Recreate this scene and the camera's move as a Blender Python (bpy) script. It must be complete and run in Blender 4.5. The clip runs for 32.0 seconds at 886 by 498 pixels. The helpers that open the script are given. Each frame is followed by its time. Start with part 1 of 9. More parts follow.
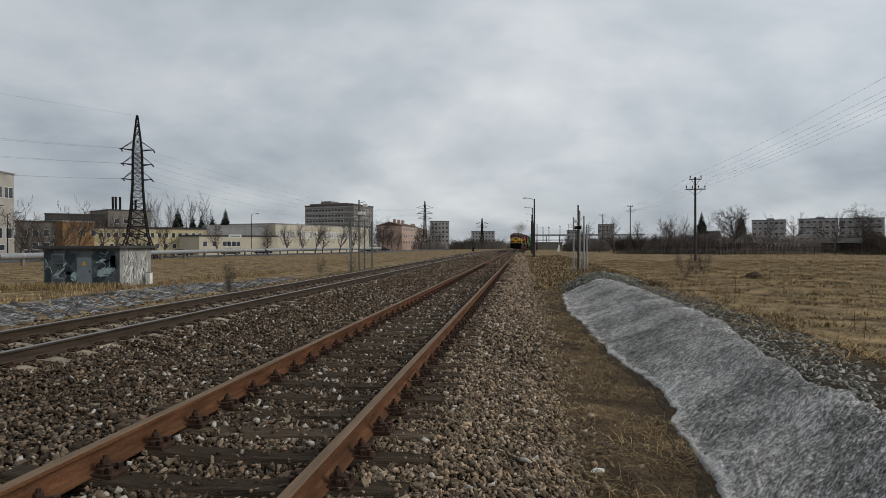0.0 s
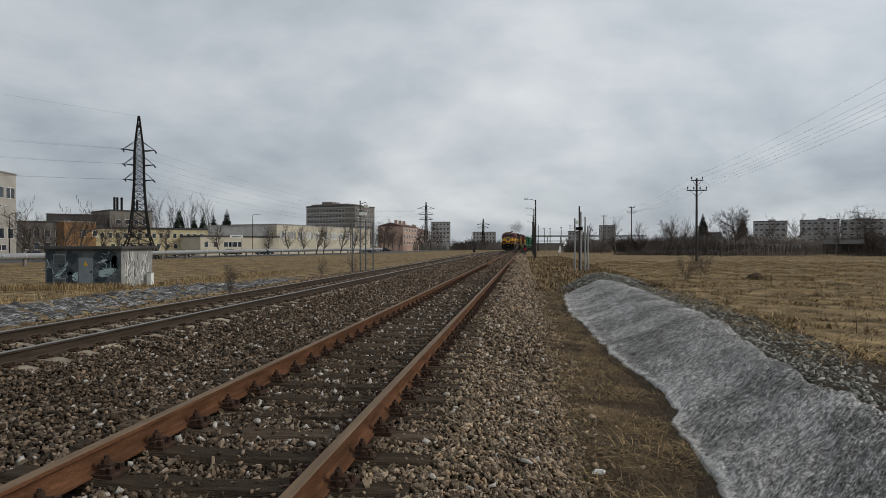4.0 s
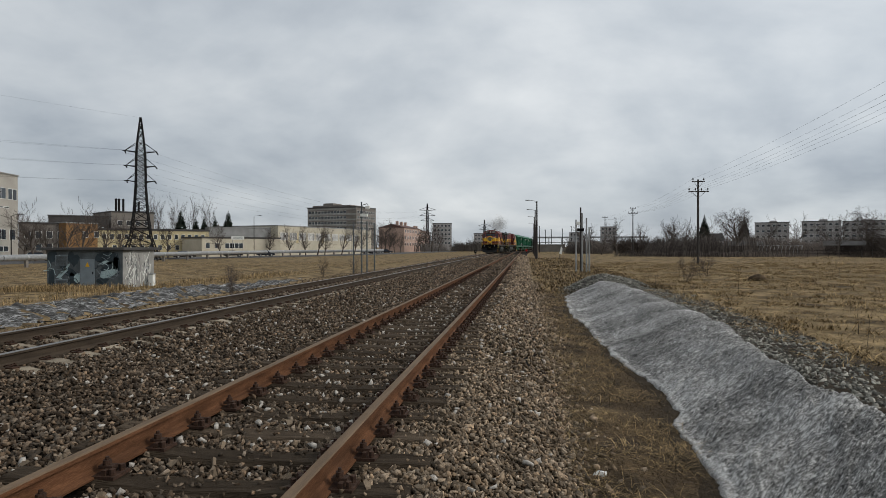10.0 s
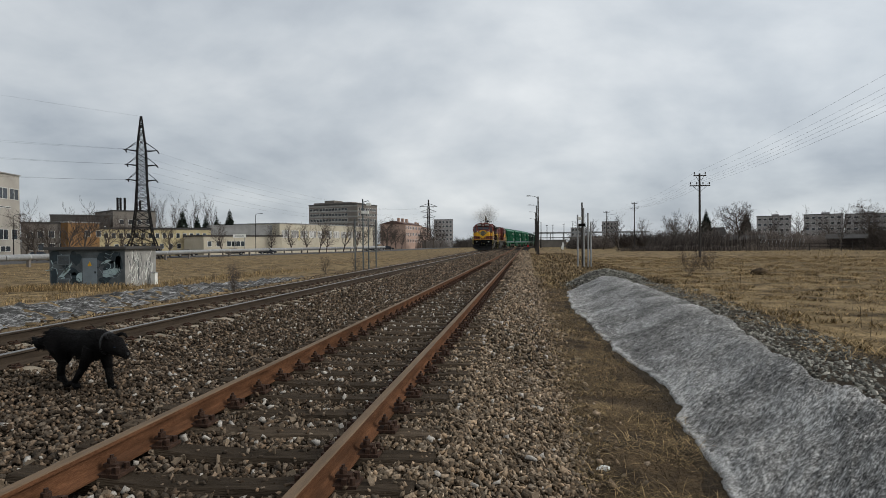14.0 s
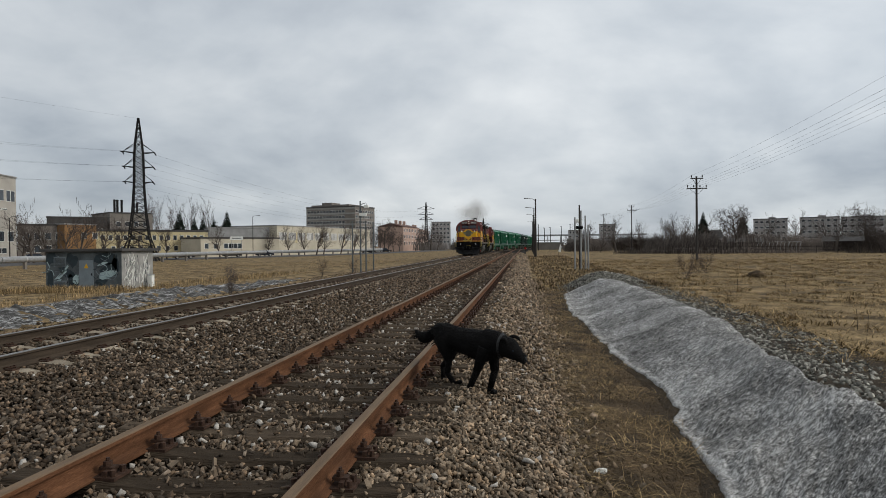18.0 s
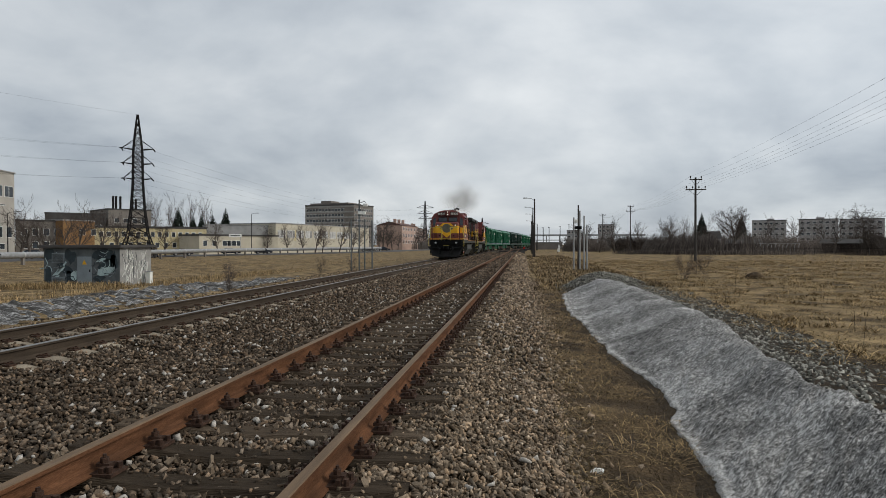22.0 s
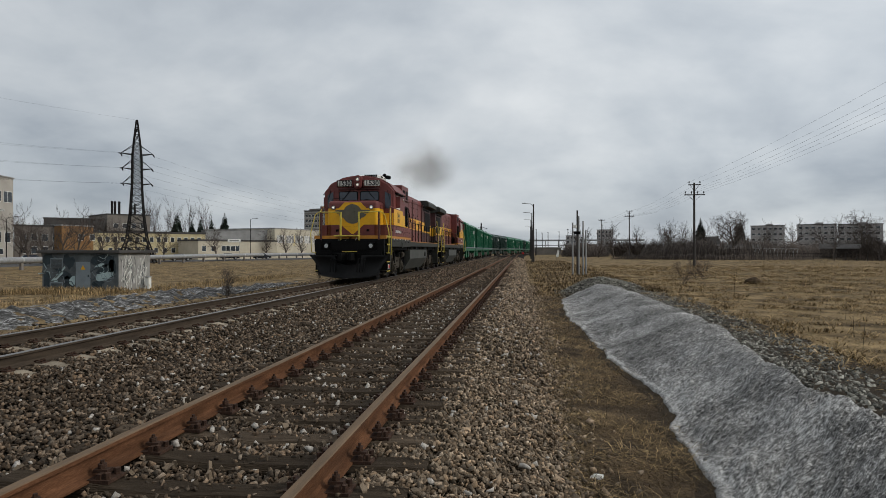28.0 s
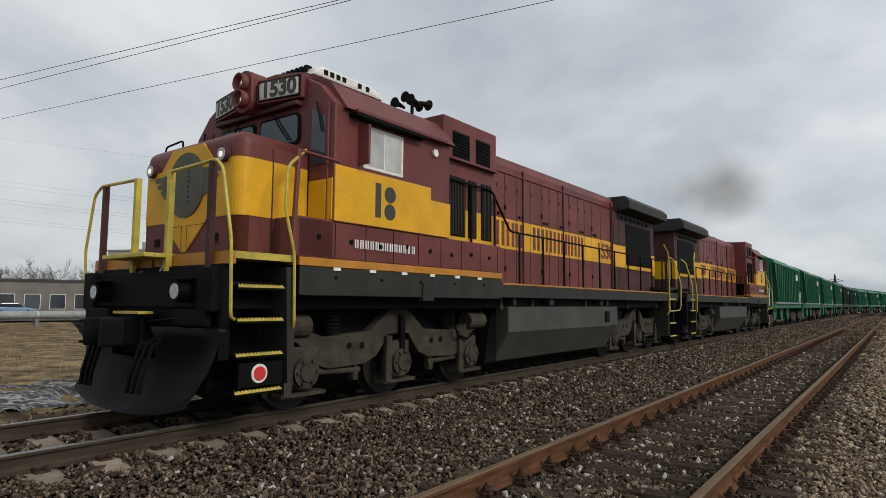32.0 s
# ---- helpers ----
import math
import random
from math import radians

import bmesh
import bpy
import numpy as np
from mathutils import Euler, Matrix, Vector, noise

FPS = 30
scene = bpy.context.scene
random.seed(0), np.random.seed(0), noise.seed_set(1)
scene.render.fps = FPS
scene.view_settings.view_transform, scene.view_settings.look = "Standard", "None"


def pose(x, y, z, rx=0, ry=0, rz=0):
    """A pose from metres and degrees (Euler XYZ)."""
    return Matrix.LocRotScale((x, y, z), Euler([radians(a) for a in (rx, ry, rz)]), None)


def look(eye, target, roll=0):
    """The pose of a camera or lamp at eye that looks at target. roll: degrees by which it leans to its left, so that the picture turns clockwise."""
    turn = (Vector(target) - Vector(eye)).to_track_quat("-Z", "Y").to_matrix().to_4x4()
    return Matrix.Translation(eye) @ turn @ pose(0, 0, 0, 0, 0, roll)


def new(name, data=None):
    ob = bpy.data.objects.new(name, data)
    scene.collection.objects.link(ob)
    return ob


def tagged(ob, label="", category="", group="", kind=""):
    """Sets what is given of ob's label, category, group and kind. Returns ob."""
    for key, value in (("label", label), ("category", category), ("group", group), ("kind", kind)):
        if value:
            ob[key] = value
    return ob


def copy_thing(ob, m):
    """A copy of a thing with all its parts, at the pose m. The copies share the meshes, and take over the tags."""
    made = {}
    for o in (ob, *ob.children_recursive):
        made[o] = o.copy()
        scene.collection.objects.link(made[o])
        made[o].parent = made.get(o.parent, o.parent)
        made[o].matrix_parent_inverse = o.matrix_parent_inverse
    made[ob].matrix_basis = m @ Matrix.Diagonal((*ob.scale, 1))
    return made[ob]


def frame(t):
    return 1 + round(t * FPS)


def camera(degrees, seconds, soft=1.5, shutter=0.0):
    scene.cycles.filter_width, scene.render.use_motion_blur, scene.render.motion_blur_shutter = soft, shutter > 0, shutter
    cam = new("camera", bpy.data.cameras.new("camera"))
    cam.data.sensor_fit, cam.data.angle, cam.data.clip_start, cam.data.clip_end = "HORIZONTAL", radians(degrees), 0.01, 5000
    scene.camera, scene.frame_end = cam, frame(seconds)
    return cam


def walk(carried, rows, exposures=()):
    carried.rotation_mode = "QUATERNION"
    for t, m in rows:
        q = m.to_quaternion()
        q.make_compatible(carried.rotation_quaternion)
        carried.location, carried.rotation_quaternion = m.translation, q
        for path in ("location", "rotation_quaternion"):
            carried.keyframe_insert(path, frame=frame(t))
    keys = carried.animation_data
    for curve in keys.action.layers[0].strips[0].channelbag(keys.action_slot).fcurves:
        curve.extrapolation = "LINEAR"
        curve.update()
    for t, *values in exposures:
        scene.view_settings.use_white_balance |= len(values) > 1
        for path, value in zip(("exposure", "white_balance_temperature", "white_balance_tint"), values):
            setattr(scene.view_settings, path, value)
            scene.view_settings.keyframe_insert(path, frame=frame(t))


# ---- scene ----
cam = camera(72.56, 32.0, soft=0.6)
PATH = [
    (0, (2.062, 0.000, 1.331), (0.740, 9.912, 1.259), -0.18),
    (0.5, (2.062, 0.000, 1.331), (0.744, 9.913, 1.276), -0.26),
    (1, (2.062, 0.000, 1.331), (0.738, 9.912, 1.300), -0.17),
    (1.5, (2.062, 0.000, 1.331), (0.736, 9.912, 1.297), -0.28),
    (2, (2.062, 0.000, 1.331), (0.738, 9.912, 1.312), -0.32),
    (2.5, (2.062, 0.000, 1.331), (0.729, 9.911, 1.304), -0.29),
    (3, (2.062, 0.000, 1.331), (0.717, 9.909, 1.293), -0.27),
    (3.5, (2.062, 0.000, 1.331), (0.719, 9.909, 1.277), -0.14),
    (5.5, (2.062, 0.000, 1.331), (0.723, 9.910, 1.269), -0.08),
    (6, (2.062, 0.000, 1.331), (0.722, 9.910, 1.266), -0.13),
    (6.5, (2.062, 0.000, 1.331), (0.715, 9.909, 1.257), -0.08),
    (7, (2.062, 0.000, 1.331), (0.716, 9.909, 1.269), -0.10),
    (7.5, (2.062, 0.000, 1.331), (0.706, 9.907, 1.265), -0.03),
    (8, (2.062, 0.000, 1.331), (0.702, 9.907, 1.268), -0.05),
    (8.5, (2.062, 0.000, 1.331), (0.703, 9.907, 1.284), -0.08),
    (9, (2.062, 0.000, 1.331), (0.693, 9.906, 1.312), -0.09),
    (9.5, (2.062, 0.000, 1.331), (0.699, 9.907, 1.326), -0.07),
    (10, (2.062, 0.000, 1.331), (0.701, 9.907, 1.294), -0.10),
    (10.5, (2.062, 0.000, 1.331), (0.707, 9.908, 1.290), -0.30),
    (11, (2.062, 0.000, 1.331), (0.715, 9.909, 1.295), -0.38),
    (11.5, (2.062, 0.000, 1.331), (0.720, 9.910, 1.290), -0.55),
    (12, (2.062, 0.000, 1.331), (0.711, 9.908, 1.279), -0.56),
    (12.5, (2.062, 0.000, 1.331), (0.710, 9.908, 1.271), -0.66),
    (13, (2.062, 0.000, 1.331), (0.721, 9.909, 1.255), -0.59),
    (13.5, (2.062, 0.000, 1.331), (0.702, 9.907, 1.236), -0.49),
    (14, (2.062, 0.000, 1.331), (0.675, 9.903, 1.233), -0.58),
    (14.5, (2.062, 0.000, 1.331), (0.663, 9.901, 1.217), -0.49),
    (16.5, (2.062, 0.000, 1.331), (0.721, 9.910, 1.265), -0.43),
    (17, (2.062, 0.000, 1.331), (0.723, 9.910, 1.265), -0.53),
    (17.5, (2.062, 0.000, 1.331), (0.713, 9.908, 1.261), -0.56),
    (18, (2.062, 0.000, 1.331), (0.717, 9.909, 1.272), -0.52),
    (18.5, (2.062, 0.000, 1.331), (0.732, 9.911, 1.270), -0.42),
    (19, (2.062, 0.000, 1.331), (0.751, 9.914, 1.268), -0.34),
    (19.5, (2.062, 0.000, 1.331), (0.753, 9.914, 1.279), -0.34),
    (20, (2.062, 0.000, 1.331), (0.764, 9.915, 1.277), -0.25),
    (20.5, (2.062, 0.000, 1.331), (0.764, 9.915, 1.277), -0.18),
    (21, (2.062, 0.000, 1.331), (0.774, 9.916, 1.263), -0.18),
    (21.5, (2.062, 0.000, 1.331), (0.757, 9.914, 1.242), -0.11),
    (22, (2.062, 0.000, 1.331), (0.738, 9.912, 1.256), -0.07),
    (22.5, (2.062, 0.000, 1.331), (0.757, 9.914, 1.266), -0.04),
    (23, (2.062, 0.000, 1.331), (0.762, 9.915, 1.281), -0.10),
    (23.5, (2.062, 0.000, 1.331), (0.769, 9.916, 1.299), -0.09),
    (24, (2.062, 0.000, 1.331), (0.772, 9.917, 1.310), -0.07),
    (24.5, (2.062, 0.000, 1.331), (0.783, 9.918, 1.308), -0.02),
    (25, (2.062, 0.000, 1.331), (0.796, 9.920, 1.313), -0.18),
    (25.5, (2.062, 0.000, 1.331), (0.810, 9.921, 1.288), -0.22),
    (27.5, (2.062, 0.000, 1.331), (0.761, 9.915, 1.341), -0.14),
    (28, (2.062, 0.000, 1.331), (0.754, 9.914, 1.342), -0.07),
    (28.5, (2.062, 0.000, 1.331), (0.740, 9.912, 1.370), -0.08),
    (29, (2.062, 0.000, 1.331), (0.718, 9.909, 1.383), -0.08),
    (29.5, (2.062, 0.000, 1.331), (0.681, 9.904, 1.412), -0.09),
    (30, (2.062, 0.000, 1.331), (0.574, 9.888, 1.454), 0.04),
    (30.5, (2.064, -0.011, 1.345), (0.302, 9.831, 1.519), 0.22),
    (31, (2.066, -0.022, 1.359), (-0.569, 9.618, 1.720), 0.44),
    (31.5, (2.052, -0.025, 1.373), (-2.090, 9.058, 1.956), 0.66),
    (32, (2.039, -0.028, 1.386), (-3.940, 7.937, 2.282), 0.38),
]
walk(cam, [(t, look(eye, target, roll)) for t, eye, target, roll in PATH], exposures=[(0.0, -0.13), (8.0, -0.08), (13.0, 0.01), (20.0, 0.03), (25.0, -0.03), (28.0, -0.08), (30.0, -0.14), (31.0, -0.17), (32.0, -0.04)])

# ---- sky and light: a bright overcast day ----
world = bpy.data.worlds.new("overcast_sky")
scene.world = world
world.use_nodes = True
SUN_EL, SUN_AZ = radians(34), radians(92)


def build_sky():
    nt = world.node_tree
    nt.nodes.clear()
    N, L = nt.nodes.new, nt.links.new
    out, bg = N("ShaderNodeOutputWorld"), N("ShaderNodeBackground")
    sky = N("ShaderNodeTexSky")
    sky.sky_type, sky.sun_disc, sky.sun_elevation, sky.sun_rotation = "NISHITA", False, SUN_EL, SUN_AZ
    blue = N("ShaderNodeMixRGB")
    blue.blend_type, blue.inputs[0].default_value = "MULTIPLY", 1.0
    L(sky.outputs[0], blue.inputs[1])
    blue.inputs[2].default_value = (0.11, 0.11, 0.11, 1)
    tc = N("ShaderNodeTexCoord")
    # flatten the dome so that the clouds gather towards the horizon
    sep = N("ShaderNodeSeparateXYZ")
    L(tc.outputs["Generated"], sep.inputs[0])
    up = N("ShaderNodeMath")
    up.operation, up.inputs[1].default_value = "ABSOLUTE", 0.0
    L(sep.outputs["Z"], up.inputs[0])
    add = N("ShaderNodeMath")
    add.operation, add.inputs[1].default_value = "ADD", 0.30
    L(up.outputs[0], add.inputs[0])
    comb = N("ShaderNodeCombineXYZ")
    for k, axis in enumerate("XY"):
        div = N("ShaderNodeMath")
        div.operation = "DIVIDE"
        L(sep.outputs[axis], div.inputs[0])
        L(add.outputs[0], div.inputs[1])
        L(div.outputs[0], comb.inputs[k])
    big, fine = N("ShaderNodeTexNoise"), N("ShaderNodeTexNoise")
    for n, scale, detail, rough in ((big, 0.75, 7.0, 0.52), (fine, 2.6, 5.0, 0.5)):
        n.inputs["Scale"].default_value, n.inputs["Detail"].default_value, n.inputs["Roughness"].default_value = scale, detail, rough
        L(comb.outputs[0], n.inputs["Vector"])
    big.inputs["Distortion"].default_value = 0.5
    mixf = N("ShaderNodeMath")
    mixf.operation = "MULTIPLY_ADD"
    L(fine.outputs[0], mixf.inputs[0])
    mixf.inputs[1].default_value = 0.3
    L(big.outputs[0], mixf.inputs[2])
    ramp = N("ShaderNodeValToRGB")
    e = ramp.color_ramp.elements
    e[0].position, e[0].color = 0.45, (0.374, 0.422, 0.486, 1)
    e[1].position, e[1].color = 0.84, (0.93, 0.957, 0.968, 1)
    mid = e.new(0.62)
    mid.color = (0.602, 0.650, 0.696, 1)
    L(mixf.outputs[0], ramp.inputs[0])
    mix = N("ShaderNodeMixRGB")
    mix.inputs[0].default_value = 0.92
    L(blue.outputs[0], mix.inputs[1])
    L(ramp.outputs[0], mix.inputs[2])
    haze = N("ShaderNodeMath")
    haze.operation, haze.inputs[1].default_value, haze.inputs[2].default_value = "MULTIPLY_ADD", 0.26, 0.90
    L(up.outputs[0], haze.inputs[0])
    side = N("ShaderNodeMath")
    side.operation, side.inputs[1].default_value = "MULTIPLY_ADD", 0.13
    L(haze.outputs[0], side.inputs[2])
    L(sep.outputs["X"], side.inputs[0])
    veil = N("ShaderNodeMixRGB")
    veil.blend_type, veil.inputs[0].default_value = "MULTIPLY", 1.0
    L(mix.outputs[0], veil.inputs[1])
    L(side.outputs[0], veil.inputs[2])
    L(veil.outputs[0], bg.inputs[0])
    bg.inputs[1].default_value = 1.0
    L(bg.outputs[0], out.inputs[0])


build_sky()
sun = new("sun", bpy.data.lights.new("sun", "SUN"))
sun.data.energy, sun.data.angle, sun.data.color = 1.8, radians(16), (1.0, 0.95, 0.87)
sun.rotation_euler = (radians(90) - SUN_EL, 0, radians(180) - SUN_AZ)
scene.view_settings.exposure = 0.0

# ---- materials ----
def mat(name, base, rough=0.7, metal=0.0, var=0.25, scale=8.0, fine=60.0, bump=0.15, tint=None, stain=0.0, stain_col=(0.05, 0.04, 0.03), island=0.0, island_tint=None, obrand=0.0, coord="Object", spec=0.4, stretch=None, bump_dist=0.01):
    """A procedural surface: base colour varied at two scales, optional stains, fine relief."""
    m = bpy.data.materials.new(name)
    m.use_nodes = True
    nt = m.node_tree
    N, L = nt.nodes.new, nt.links.new
    b = nt.nodes["Principled BSDF"]
    b.inputs["Roughness"].default_value, b.inputs["Metallic"].default_value = rough, metal
    b.inputs["Specular IOR Level"].default_value = spec
    tc = N("ShaderNodeTexCoord")
    vec = tc.outputs[coord]
    if stretch:
        mp = N("ShaderNodeMapping")
        mp.inputs["Scale"].default_value = stretch
        L(vec, mp.inputs[0])
        vec = mp.outputs[0]
    n1, n2 = N("ShaderNodeTexNoise"), N("ShaderNodeTexNoise")
    for n, s, d in ((n1, scale, 4.0), (n2, fine, 3.0)):
        n.inputs["Scale"].default_value, n.inputs["Detail"].default_value = s, d
        L(vec, n.inputs["Vector"])
    tint = tint or tuple(c * 0.55 for c in base)
    r = N("ShaderNodeValToRGB")
    e = r.color_ramp.elements
    lo = tuple(a + (t - a) * min(1.0, var * 2) for a, t in zip(base, tint))
    hi = tuple(min(0.95, a * (1 + var * 0.7)) for a in base)
    e[0].position, e[0].color, e[1].position, e[1].color = 0.33, (*lo, 1), 0.68, (*hi, 1)
    L(n1.outputs[0], r.inputs[0])
    col = r.outputs[0]
    g = N("ShaderNodeMixRGB")
    g.blend_type, g.inputs[0].default_value = "OVERLAY", min(1.0, var * 1.6)
    L(col, g.inputs[1])
    L(n2.outputs[0], g.inputs[2])
    col = g.outputs[0]
    for amount, kind in ((island, "island"), (obrand, "object")):
        if amount:
            src = N("ShaderNodeNewGeometry").outputs["Random Per Island"] if kind == "island" else N("ShaderNodeObjectInfo").outputs["Random"]
            mr = N("ShaderNodeMapRange")
            mr.inputs[3].default_value, mr.inputs[4].default_value = 1 - amount, 1 + amount * (1.6 if kind == "island" else 1.0)
            if kind == "island":
                pw = N("ShaderNodeMath")
                pw.operation, pw.inputs[1].default_value = "POWER", 2.2
                L(src, pw.inputs[0])
                src = pw.outputs[0]
            L(src, mr.inputs[0])
            k = N("ShaderNodeMixRGB")
            k.blend_type, k.inputs[0].default_value = "MULTIPLY", 1.0
            L(col, k.inputs[1])
            L(mr.outputs[0], k.inputs[2])
            col = k.outputs[0]
    if island_tint:
        geo, far = N("ShaderNodeNewGeometry"), N("ShaderNodeMath")
        far.operation, far.inputs[1].default_value = "MULTIPLY", 17.31
        L(geo.outputs["Random Per Island"], far.inputs[0])
        fr = N("ShaderNodeMath")
        fr.operation = "FRACT"
        L(far.outputs[0], fr.inputs[0])
        k = N("ShaderNodeMixRGB")
        k.blend_type = "MULTIPLY"
        L(fr.outputs[0], k.inputs[0])
        L(col, k.inputs[1])
        k.inputs[2].default_value = (*island_tint, 1)
        col = k.outputs[0]
    if stain:
        n3 = N("ShaderNodeTexNoise")
        n3.inputs["Scale"].default_value, n3.inputs["Detail"].default_value = scale * 0.45, 6.0
        L(vec, n3.inputs["Vector"])
        r3 = N("ShaderNodeValToRGB")
        r3.color_ramp.elements[0].position, r3.color_ramp.elements[1].position = 0.5, 0.72
        L(n3.outputs[0], r3.inputs[0])
        f = N("ShaderNodeMath")
        f.operation, f.inputs[1].default_value = "MULTIPLY", stain
        L(r3.outputs[0], f.inputs[0])
        k = N("ShaderNodeMixRGB")
        L(f.outputs[0], k.inputs[0])
        L(col, k.inputs[1])
        k.inputs[2].default_value = (*stain_col, 1)
        col = k.outputs[0]
    L(col, b.inputs["Base Color"])
    if bump:
        bp = N("ShaderNodeBump")
        bp.inputs["Strength"].default_value, bp.inputs["Distance"].default_value = bump, bump_dist
        L(n2.outputs[0], bp.inputs["Height"])
        L(bp.outputs[0], b.inputs["Normal"])
    return m


def glow(name, colour, strength):
    m = bpy.data.materials.new(name)
    m.use_nodes = True
    b = m.node_tree.nodes["Principled BSDF"]
    b.inputs["Base Color"].default_value = (*colour, 1)
    b.inputs["Emission Color"].default_value = (*colour, 1)
    b.inputs["Emission Strength"].default_value = strength
    return m


